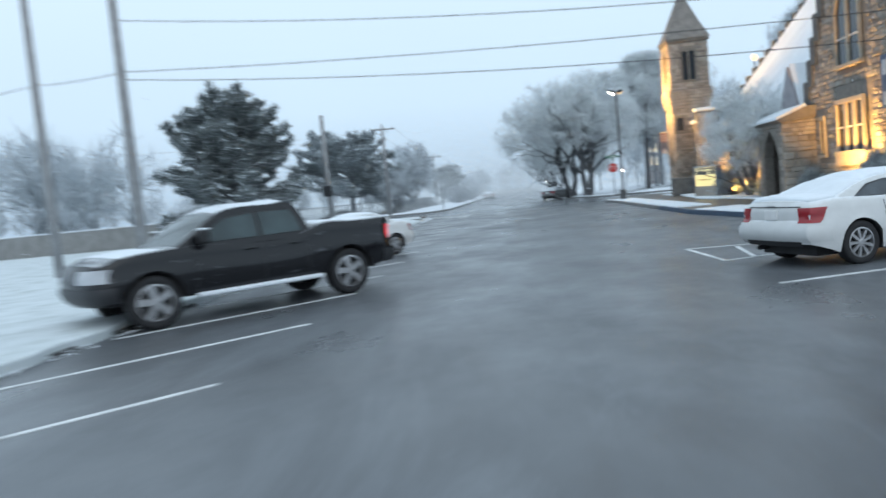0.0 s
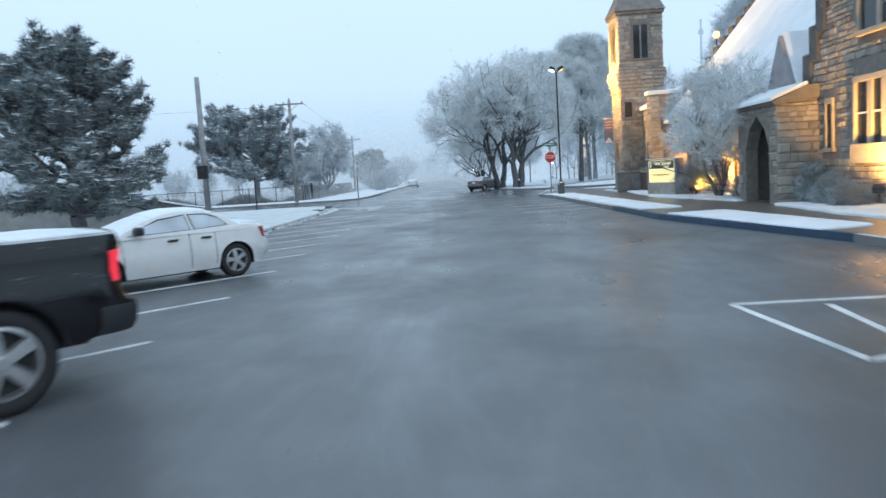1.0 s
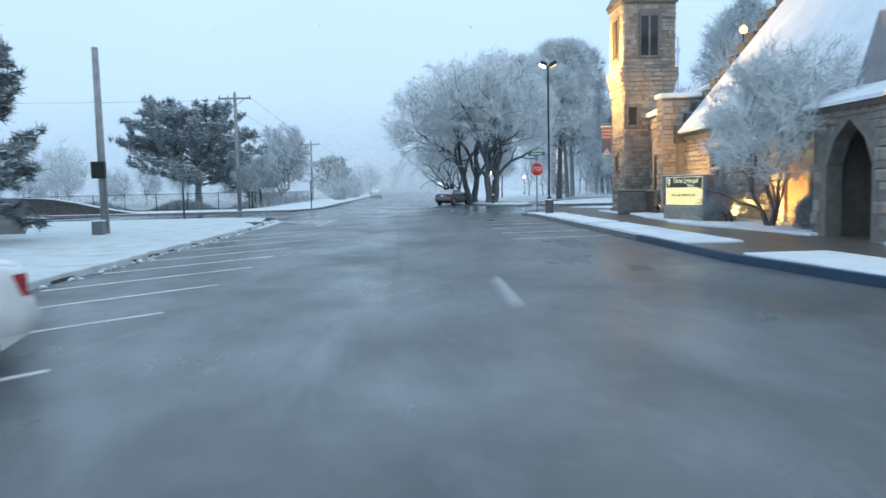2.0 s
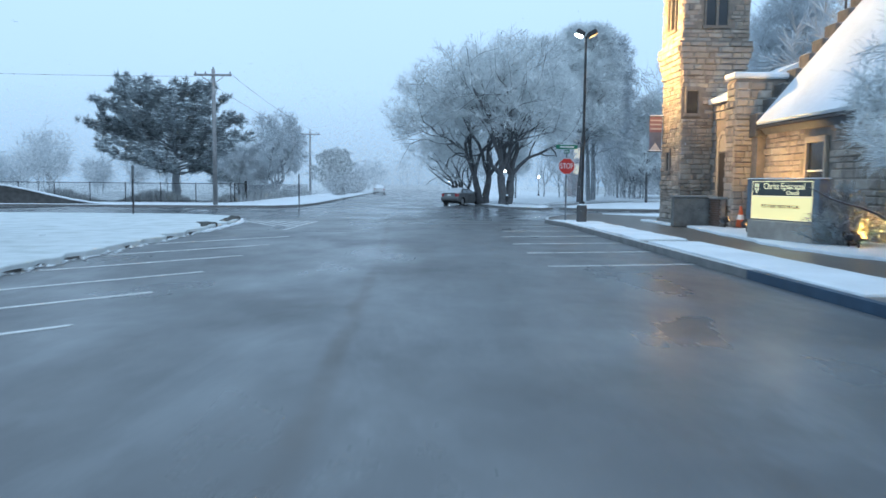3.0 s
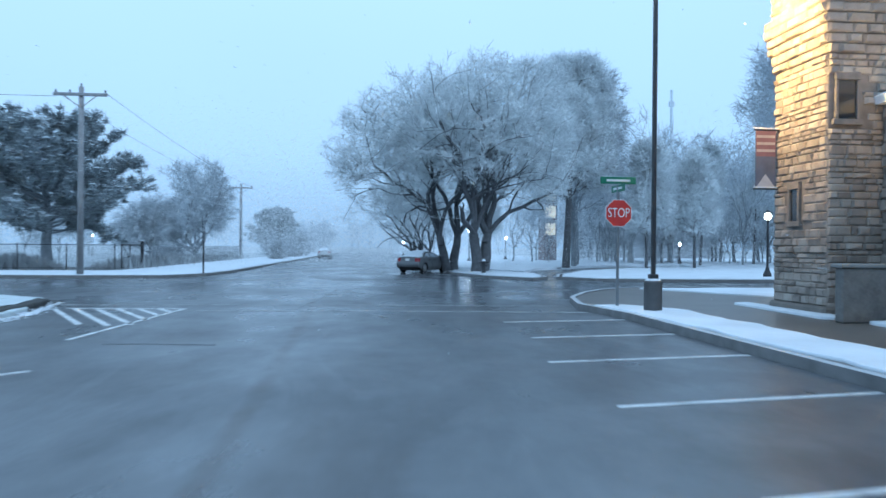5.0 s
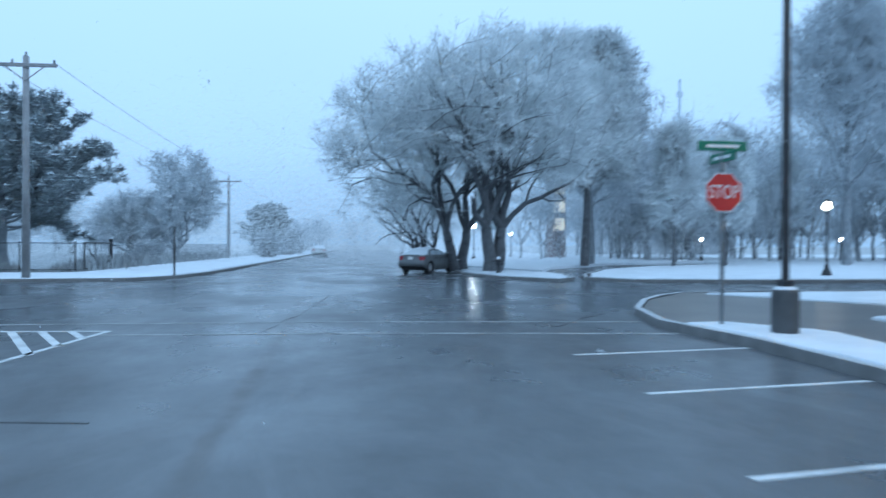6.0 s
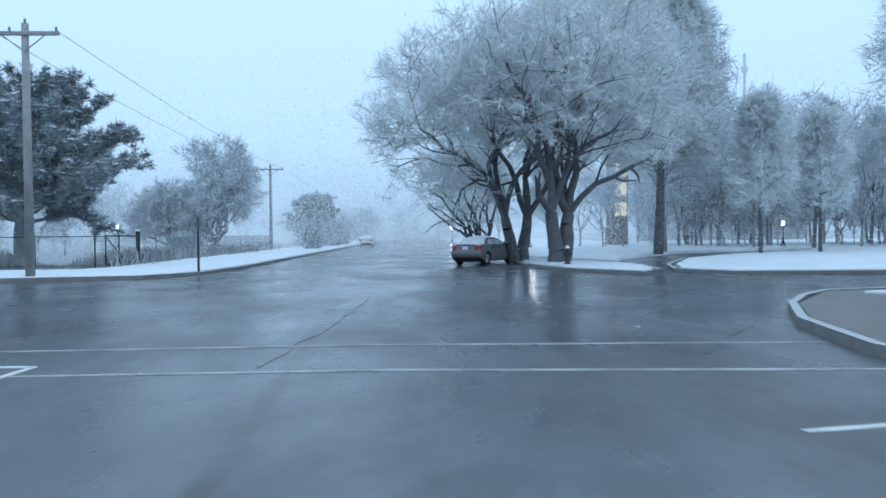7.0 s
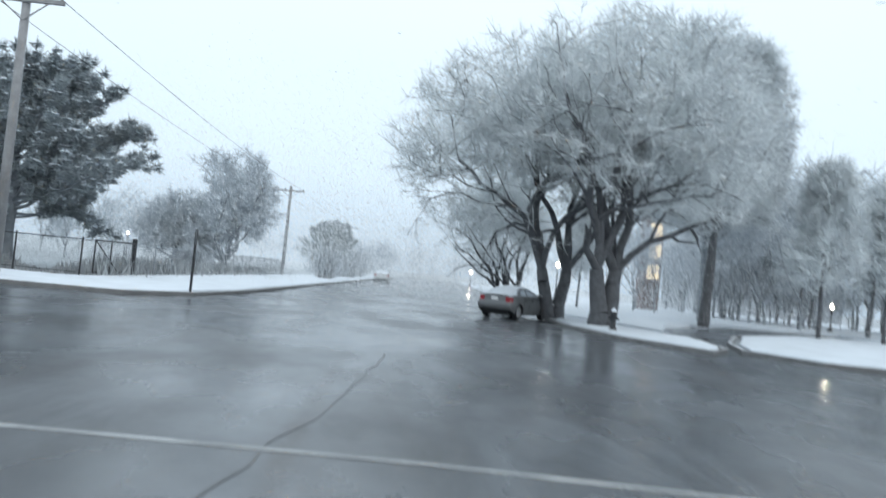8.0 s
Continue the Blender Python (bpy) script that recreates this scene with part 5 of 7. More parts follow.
class Shell:
    """The painted skin of a vehicle: sides with wheel openings, deck, nose and tail."""
    cols = (0.90, 0.62, 0.32, 0.0)

    def __init__(self, s):
        self.s = s
        self.W, self.r = s["width"], s["wheel"]
        self.ra = self.r * s["arch"]
        self.zb = s["sill"]
        self.xa = s["rear_axle"] - self.ra * 1.02
        self.xb = s["front_axle"] + self.ra * 1.02

    def tail_x(self, z): return curve_at(self.s["tail_line"], z)
    def nose_x(self, z): return curve_at(self.s["nose_line"], z)
    def deck_z(self, x): return curve_at(self.s["deck"], x)

    def plan(self, t, rear=True):
        return 1 - 0.025 * t - (0.09 if rear else 0.15) * t ** 4

    def side(self, z, top):
        """How far the side stands out at a height, as a share of the half width."""
        u = (z - self.zb) / (top - self.zb)
        return curve_at(self.s["flank"], u)

    def low(self, x):
        z = self.zb
        for ax in (self.s["rear_axle"], self.s["front_axle"]):
            d = abs(x - ax)
            if d < self.ra:
                z = max(z, self.r * 0.97 + math.sqrt(self.ra ** 2 - d * d))
        return z

    def half(self, x, z, top):
        t, rear = 0.0, x < 0
        if x < self.xa:
            t = min(1, (x - self.xa) / (self.tail_x(z) - self.xa))
        elif x > self.xb:
            t = min(1, (x - self.xb) / (self.nose_x(z) - self.xb))
        return self.W / 2 * self.plan(max(0, t), rear) * self.side(z, top)

    def flank_point(self, x, z, side, out=0.0):
        return Vector((x, side * (self.half(x, z, self.deck_z(x)) + out), z))

    def cap_point(self, f, z, rear, out=0.0):
        x = self.tail_x(z) if rear else self.nose_x(z)
        w = self.W / 2 * self.plan(1, rear) * self.side(z, self.deck_z(x))
        b = (0.07 if rear else 0.12) * (1 - f * f)
        return Vector((x - (b + out) if rear else x + b + out, f * w, z))

    def build(self):
        s = self.s
        xs = []
        for a, b, n in ((self.xa, s["rear_axle"] + self.ra * 1.02, 18), (s["rear_axle"] + self.ra * 1.02, s["front_axle"] - self.ra * 1.02, 14), (s["front_axle"] - self.ra * 1.02, self.xb, 18)):
            xs += [a + (b - a) * i / n for i in range(n)]
        xs.append(self.xb)
        st = [("r", 1 - i / 8) for i in range(8)] + [("m", x) for x in xs] + [("f", (i + 1) / 8) for i in range(8)]
        us = [0.0, 0.10, 0.24, 0.42, 0.60, 0.66, 0.80, 0.91, 0.975]
        rows = []
        bm = bmesh.new()
        for kind, q in st:
            xe = q if kind == "m" else (self.xa + (self.tail_x(0.6) - self.xa) * q if kind == "r" else self.xb + (self.nose_x(0.6) - self.xb) * q)
            top = self.deck_z(xe)
            lo = self.low(q) if kind == "m" else self.zb + (s["lift"][0 if kind == "r" else 1]) * q
            half = []
            for i, u in enumerate(us):
                z = max(self.zb + (top - self.zb) * u, lo + 0.004 * i)
                x = q if kind == "m" else (self.xa + (self.tail_x(z) - self.xa) * q if kind == "r" else self.xb + (self.nose_x(z) - self.xb) * q)
                w = self.W / 2 * (1 if kind == "m" else self.plan(q, kind == "r")) * self.side(z, top)
                half.append((x, w, z))
            xt, wt = half[-1][0], half[-1][1]
            if kind != "m":
                xt = self.xa + (self.tail_x(top) - self.xa) * q if kind == "r" else self.xb + (self.nose_x(top) - self.xb) * q
            for c in self.cols:
                bulge = 0.0 if kind == "m" else (0.07 if kind == "r" else 0.12) * (1 - c * c) * q ** 3
                half.append((xt - bulge if kind == "r" else xt + bulge, wt * c, top + s["crown"] * (1 - c * c)))
            row = [bm.verts.new(p) for p in half] + [bm.verts.new((p[0], -p[1], p[2])) for p in half[-2::-1]]
            rows.append(row)
        for a, b in zip(rows, rows[1:]):
            for i in range(len(a) - 1):
                bm.faces.new((a[i], b[i], b[i + 1], a[i + 1]))
        n = len(us)
        for row, rear in ((rows[0], True), (rows[-1], False)):
            grid = []
            for i in range(n):
                a, b = row[i], row[-1 - i]
                mid = []
                for f in (0.9, 0.62, 0.32, 0.0, -0.32, -0.62, -0.9):
                    bulge = (0.07 if rear else 0.12) * (1 - f * f)
                    mid.append(bm.verts.new((a.co.x - bulge if rear else a.co.x + bulge, a.co.y * f, a.co.z)))
                grid.append([a] + mid + [b])
            grid.append([row[n - 1]] + row[n:n + 7] + [row[-n]])
            for g, h in zip(grid, grid[1:]):
                for i in range(len(g) - 1):
                    vs = [g[i], g[i + 1], h[i + 1], h[i]]
                    if len(set(vs)) == 4:
                        bm.faces.new(vs)
                    elif len(set(vs)) == 3:
                        bm.faces.new(list(dict.fromkeys(vs)))
        bmesh.ops.recalc_face_normals(bm, faces=bm.faces[:])
        return soften(bm, 42)


def skin(name, grid, material, parent, depth=0.012, label="", smooth=True):
    """A thin plate over a grid of points, with its rim turned back to the body."""
    bm = bmesh.new()
    g = [[Vector(p) for p in row] for row in grid]
    c = sum((p for row in g for p in row), Vector()) / sum(len(r) for r in g)
    nrm = (g[0][-1] - g[0][0]).cross(g[-1][0] - g[0][0]).normalized()
    if nrm.dot(Vector((c.x * 0.5, c.y, c.z - 0.5))) < 0:
        nrm = -nrm
    top = [[bm.verts.new(p) for p in row] for row in g]
    back = [[bm.verts.new(p - nrm * depth) for p in row] for row in g]
    m, n = len(g), len(g[0])
    for i in range(m - 1):
        for j in range(n - 1):
            bm.faces.new((top[i][j], top[i][j + 1], top[i + 1][j + 1], top[i + 1][j]))
    rim = [(0, j) for j in range(n)] + [(i, n - 1) for i in range(1, m)] + [(m - 1, j) for j in range(n - 2, -1, -1)] + [(i, 0) for i in range(m - 2, 0, -1)]
    for (a, b), (e, f) in zip(rim, rim[1:] + rim[:1]):
        bm.faces.new((top[a][b], back[a][b], back[e][f], top[e][f]))
    bmesh.ops.recalc_face_normals(bm, faces=bm.faces[:])
    return part(name, soften(bm, 35), material, parent, label)


def wheel(parent, x, y, r, w, side, spokes=5, rim=0.68):
    wh = new("wheel"); wh.parent = parent
    wh.matrix_local = pose(x, y, r, 0, 0, 0 if side > 0 else 180)
    part("tyre", soften(lathe_bm([(r * rim, -w / 2), (r * 0.93, -w / 2), (r, -w * 0.36), (r, w * 0.36), (r * 0.95, w * 0.47), (r * 0.82, w * 0.51), (r * rim, w * 0.44)], 32, 'y', True), 50), TYRE, wh)
    part("hub", lathe_bm([(r * 0.1, w * 0.34), (r * 0.16, w * 0.42), (r * 0.12, w * 0.46), (0.005, w * 0.46)], 12, 'y'), ALLOY, wh)
    part("rim", soften(lathe_bm([(r * rim * 1.0, w * 0.1), (r * rim * 1.02, w * 0.45), (r * rim * 0.93, w * 0.47), (r * rim * 0.9, w * 0.1)], 32, 'y', True), 50), ALLOY, wh)
    part("brake_disc", lathe_bm([(r * rim * 0.95, -w * 0.1), (r * rim * 0.95, w * 0.1), (0.01, w * 0.12)], 20, 'y'), PLASTIC, wh)
    for k in range(spokes):
        a = 360 * k / spokes + 11
        wide = 1.0 if spokes < 6 else 0.55
        bm = bmesh.new()
        pts = [(-0.13 * r * wide, 0.05 * r), (0.13 * r * wide, 0.05 * r), (0.17 * r * wide, r * rim * 0.95), (-0.17 * r * wide, r * rim * 0.95)]
        v0 = [bm.verts.new((p[0], w * 0.24, p[1])) for p in pts]; v1 = [bm.verts.new((p[0] * 0.75, w * (0.44 if p[1] < 0.1 * r else 0.40), p[1])) for p in pts]
        bm.faces.new(v0); bm.faces.new(v1[::-1])
        for i in range(4):
            bm.faces.new((v0[i], v1[i], v1[(i + 1) % 4], v0[(i + 1) % 4]))
        bmesh.ops.recalc_face_normals(bm, faces=bm.faces[:])
        part("spoke", bm, ALLOY, wh, m=pose(0, 0, 0, 0, a, 0))
    return wh


def sheet(name, parent, material, pts, thick=0.012, label="", out=None):
    """A flat panel from corners in space, a little thick along its normal."""
    bm = bmesh.new()
    p = [Vector(q) for q in pts]
    nrm = (p[1] - p[0]).cross(p[2] - p[0]).normalized()
    if out is not None and nrm.dot(Vector(out)) < 0:
        nrm = -nrm
    a = [bm.verts.new(q - nrm * 0.01) for q in p]; b = [bm.verts.new(q + nrm * thick) for q in p]
    bm.faces.new(a); bm.faces.new(b[::-1])
    for i in range(len(p)):
        j = (i + 1) % len(p)
        bm.faces.new((a[i], b[i], b[j], a[j]))
    bmesh.ops.recalc_face_normals(bm, faces=bm.faces[:])
    return part(name, bm, material, parent, label)


def grown(pts, k):
    """An outline pushed outwards from its middle."""
    cx, cz = sum(p[0] for p in pts) / len(pts), sum(p[1] for p in pts) / len(pts)
    return [(x + k * (1 if x > cx else -1), z + k * (1 if z > cz else -0.3)) for x, z in pts]


def snow_sheet(v, f, x0, x1, half, th, seed, n=18):
    """Snow that lies on a curved top f(x, share of the half width)."""
    cols = (-1.0, -0.93, -0.6, -0.2, 0.2, 0.6, 0.93, 1.0)
    bm = bmesh.new()
    top, rim = [], []
    for i in range(n + 1):
        t = i / n
        e = min(1.0, 8 * min(t, 1 - t))
        x = x0 + (x1 - x0) * t
        row = []
        for c in cols:
            w = half(x) * (1 + 0.03 * noise.noise((x * 4, seed, c)))
            edge = 0.2 if abs(c) == 1 else (0.8 if abs(c) > 0.9 else 1.0)
            row.append(bm.verts.new((x, c * w, f(x, c) + th * (0.15 + 0.85 * e) * edge * (1 + 0.25 * noise.noise((x * 2.5, c * 2, seed))))))
        top.append(row)
        rim.append([bm.verts.new((x, c * half(x), f(x, c) - 0.02)) for c in cols])
    for i in range(n):
        for j in range(len(cols) - 1):
            bm.faces.new((top[i][j], top[i][j + 1], top[i + 1][j + 1], top[i + 1][j]))
        bm.faces.new((rim[i][0], top[i][0], top[i + 1][0], rim[i + 1][0])); bm.faces.new((rim[i][-1], rim[i + 1][-1], top[i + 1][-1], top[i][-1]))
    for i in (0, n):
        for j in range(len(cols) - 1):
            bm.faces.new((rim[i][j], rim[i][j + 1], top[i][j + 1], top[i][j]))
    bmesh.ops.recalc_face_normals(bm, faces=bm.faces[:])
    return part("snow_cover", bm, SNOW, v, "fresh snow", smooth=True)


def vehicle(name, x, y, heading, label, s, paint):
    v = empty(name, x, y, 0, heading, label, s["kind"])
    v.scale = (s["size"],) * 3
    sh = Shell(s)
    W, r, zb = s["width"], s["wheel"], s["sill"]
    xf, xr = s["front_axle"], s["rear_axle"]
    part("body", sh.build(), paint, v)
    box("underbody", v, PLASTIC, sh.tail_x(0.5) + 0.3, sh.nose_x(0.5) - 0.3, -W / 2 + 0.30, W / 2 - 0.30, zb - 0.05, zb + 0.3)
    # cabin: a curved roof line with sides that lean in
    cab = s["cabin"]
    z0, z1 = s["belt"], max(p[1] for p in cab)
    w0, w1 = s["cab_w"]
    def hw(z):
        return (w0 + (w1 - w0) * (z - z0) / (z1 - z0)) / 2
    def roof(px):
        return curve_at(cab, px)
    def roof_top(px, c):
        return roof(px) + 0.05 * (1 - c * c) * min(1, max(0, (roof(px) - z0) / 0.25))
    xa, xb = cab[0][0], cab[-1][0]
    bm = bmesh.new()
    rows = []
    for i in range(33):
        px = xa + (xb - xa) * i / 32
        zt = roof(px)
        half = [(px, hw(z0 - 0.06), z0 - 0.06)]
        for u in (0.0, 0.35, 0.7, 0.9):
            z = z0 - 0.05 + (zt - z0 + 0.05) * u
            half.append((px, hw(z), z))
        half += [(px, hw(zt) - 0.012, zt + 0.002)] + [(px, (hw(zt) - 0.03) * c, roof_top(px, c)) for c in (0.93, 0.6, 0.25)]
        rows.append([bm.verts.new(p) for p in half] + [bm.verts.new((p[0], -p[1], p[2])) for p in half[::-1]])
    for a, b in zip(rows, rows[1:]):
        for i in range(len(a) - 1):
            bm.faces.new((a[i], b[i], b[i + 1], a[i + 1]))
    bm.faces.new(rows[0]); bm.faces.new(rows[-1][::-1])
    bmesh.ops.recalc_face_normals(bm, faces=bm.faces[:])
    part("cabin", soften(bm, 40), paint, v)
    for side in (-1, 1):
        for win in s["windows"]:
            surround = sheet("window_surround", v, PLASTIC, [(px, side * (hw(pz) + 0.001), pz) for px, pz in grown(win, 0.022)], 0.004, out=(0, side, 0))
            sheet("side_window", surround, s["glass"], [(px, side * (hw(pz) + 0.006), pz) for px, pz in win], 0.006, out=(0, side, 0))
        for dx in s["seams"]:
            zs = [zb + 0.08 + (z0 - 0.03 - zb - 0.08) * i / 8 for i in range(9)]
            skin("door_seam", [[sh.flank_point(dx + e, z, side, 0.002) for z in zs] for e in (-0.006, 0.006)], PLASTIC, v, 0.01)
        for dx in s["handles"]:
            p = sh.flank_point(dx, z0 - 0.15, side)
            box("door_handle", v, PLASTIC if s["dark_handles"] else paint, dx - 0.1, dx + 0.1, *sorted((p.y - side * 0.02, p.y + side * 0.035)), p.z - 0.02, p.z + 0.02, 0.012)
        mx, mz = s["mirror"]
        mirror = box("mirror", v, s["mirror_mat"], mx - 0.09, mx + 0.06, *sorted((side * (hw(mz) + 0.02), side * (hw(mz) + 0.24))), mz, mz + 0.14 * s["big"], 0.035)
        if s["mirror_snow"]:
            box("mirror_snow", mirror, SNOW, mx - 0.09, mx + 0.06, *sorted((side * (hw(mz) + 0.04), side * (hw(mz) + 0.23))), mz + 0.14 * s["big"] - 0.01, mz + 0.14 * s["big"] + 0.025, 0.015)
        for ax in (xf, xr):
            bm = lathe_bm([(sh.ra * 1.005, -0.012), (sh.ra * 0.97, -0.02), (sh.ra * 1.0, -0.34), (0.01, -0.34)], 36, 'y')
            bmesh.ops.delete(bm, geom=[f for f in bm.faces if len(f.verts) > 8 and max(q.co.y for q in f.verts) > -0.1], context='FACES_ONLY')
            bmesh.ops.bisect_plane(bm, geom=bm.verts[:] + bm.edges[:] + bm.faces[:], plane_co=(0, 0, zb - r * 0.97 + 0.01), plane_no=(0, 0, 1), clear_inner=True)
            bmesh.ops.recalc_face_normals(bm, faces=bm.faces[:])
            part("wheel_arch", bm, PLASTIC, v, "black wheel arch liner", pose(ax, side * (W / 2 * 0.975), r * 0.97, 0, 0, 0 if side > 0 else 180))
            wheel(v, ax, side * (W / 2 - s["tyre_w"] / 2 - 0.035), r, s["tyre_w"], side, s["spokes"])
        za, zc, f0, along = s["tail"]
        zs = [za + (zc - za) * i / 4 for i in range(5)]
        grid = []
        for z in zs:
            tx = sh.tail_x(z)
            row = [sh.cap_point(side * (f0 + (1 - f0) * i / 4), z, True, 0.010) for i in range(4)]
            row += [sh.flank_point(tx + along * (i / 4) * (0.55 + 0.45 * (z - za) / (zc - za)), z, side, 0.010) for i in range(5)]
            grid.append(row)
        skin("tail_light", grid, s["tail_mat"], v, 0.03)
        za, zc, f0, along = s["head"]
        grid = []
        for z in [za + (zc - za) * i / 3 for i in range(4)]:
            nx = sh.nose_x(z)
            grid.append([sh.cap_point(side * (f0 + (1 - f0) * i / 4), z, False, 0.010) for i in range(4)] + [sh.flank_point(nx - along * i / 4, z, side, 0.010) for i in range(5)])
        skin("headlight", grid, LENS, v, 0.03)
    for rear, (za, zc), m in ((True, s["bump_r"], s["bump_mat"]), (False, s["bump_f"], s["bump_mat"])):
        grid = []
        for i in range(5):
            z = za + (zc - za) * i / 4
            e = 0.018 if 0 < i < 4 else 0.008
            x_end = sh.tail_x(z) if rear else sh.nose_x(z)
            k = 1 if rear else -1
            row = [sh.flank_point(x_end + k * d, z, -1, e) for d in (0.34, 0.2, 0.08)] + [sh.cap_point(-1 + 2 * j / 10, z, rear, e) for j in range(11)] + [sh.flank_point(x_end + k * d, z, 1, e) for d in (0.08, 0.2, 0.34)]
            grid.append(row)
        skin("bumper", grid, m, v, 0.0)
    za, zc = s["valance"]
    skin("lower_valance", [[sh.cap_point(-0.78 + 1.56 * j / 8, za + (zc - za) * i / 2, True, 0.012) for j in range(9)] for i in range(3)], PLASTIC, v, 0.03)
    px = sh.cap_point(0, s["plate"], True).x
    box("number_plate", v, SIGNWHITE, px - 0.025, px + 0.02, -0.15, 0.15, s["plate"], s["plate"] + 0.15, 0.006)
    skin("boot_seam", [[sh.cap_point(-0.8 + 1.6 * j / 8, s["boot_z"] + e, True, 0.003) for j in range(9)] for e in (-0.008, 0.008)], PLASTIC, v, 0.01)
    # panes and snow follow the roof line
    for nm, (p0, p1), m in (("windscreen", s["screen"], s["screen_mat"]), ("rear_window", s["rear_screen"], s["rear_mat"])):
        skin(nm, [[(p0 + (p1 - p0) * i / 8, c * (hw(roof(p0 + (p1 - p0) * i / 8)) - 0.06), roof_top(p0 + (p1 - p0) * i / 8, c) + 0.006) for c in (-1, -0.6, -0.2, 0.2, 0.6, 1)] for i in range(9)], m, v, 0.012)
    for k, (kind, p0, p1, th) in enumerate(s["snow"]):
        if kind == "roof":
            snow_sheet(v, roof_top, p0, p1, lambda q: hw(roof(q)) - 0.05, th, x + k)
        else:
            snow_sheet(v, lambda q, c: sh.deck_z(q) + s["crown"] * (1 - (0.9 * c) ** 2), p0, p1, lambda q: sh.half(q, sh.deck_z(q) - 0.02, sh.deck_z(q)) * 0.93, th, y + k)
    for nm, args in s["extra"]:
        box(nm, v, *args)
    return v


def paint_mat(name, color, rough=0.3, metal=0.0, spec=0.5):
    return mat(name, color, rough, metal, vary=0.12, scale=1.5, bump=0.02, fine=8, spec=spec)


WHITE_PAINT = snowed(paint_mat("white_car_paint", (0.62, 0.63, 0.63)), 0.6, 0.95, amount=0.9)
GREY_PAINT = snowed(paint_mat("silver_car_paint", (0.15, 0.155, 0.16), 0.35, 0.2), 0.5, 0.9, (0.5, 0.55, 0.6), 0.8)
BLACK_PAINT = snowed(paint_mat("black_car_paint", (0.007, 0.007, 0.009), 0.12, spec=0.5), 0.8, 1.0, amount=0.4, scale=4)

def speckled(m):
    """Wind-blown snow dust that sticks to a body in short slanting streaks."""
    n, l = m.node_tree.nodes, m.node_tree.links
    b = n["Principled BSDF"]
    tc = n.new("ShaderNodeTexCoord")
    mp = n.new("ShaderNodeMapping")
    mp.inputs["Rotation"].default_value = (0, radians(-25), 0)
    mp.inputs["Scale"].default_value = (1.6, 3.0, 9.0)
    l.new(tc.outputs["Object"], mp.inputs["Vector"])
    nz = n.new("ShaderNodeTexNoise")
    nz.inputs["Scale"].default_value, nz.inputs["Detail"].default_value, nz.inputs["Roughness"].default_value = 1.3, 8, 0.75
    l.new(mp.outputs[0], nz.inputs["Vector"])
    mr = n.new("ShaderNodeMapRange")
    mr.inputs["From Min"].default_value, mr.inputs["From Max"].default_value = 0.60, 0.72
    mr.inputs["To Max"].default_value = 0.38
    l.new(nz.outputs["Fac"], mr.inputs["Value"])
    mx = n.new("ShaderNodeMix"); mx.data_type = 'RGBA'
    mx.inputs["B"].default_value = (0.45, 0.48, 0.52, 1)
    l.new(b.inputs["Base Color"].links[0].from_socket, mx.inputs["A"])
    l.new(mr.outputs[0], mx.inputs["Factor"])
    l.new(mx.outputs["Result"], b.inputs["Base Color"])
    return m


speckled(BLACK_PAINT)
CARGLASS_MIST = mat("misted_car_window", (0.03, 0.05, 0.055), 0.1, vary=0.5, scale=2.2, bump=0.05, spec=0.6)

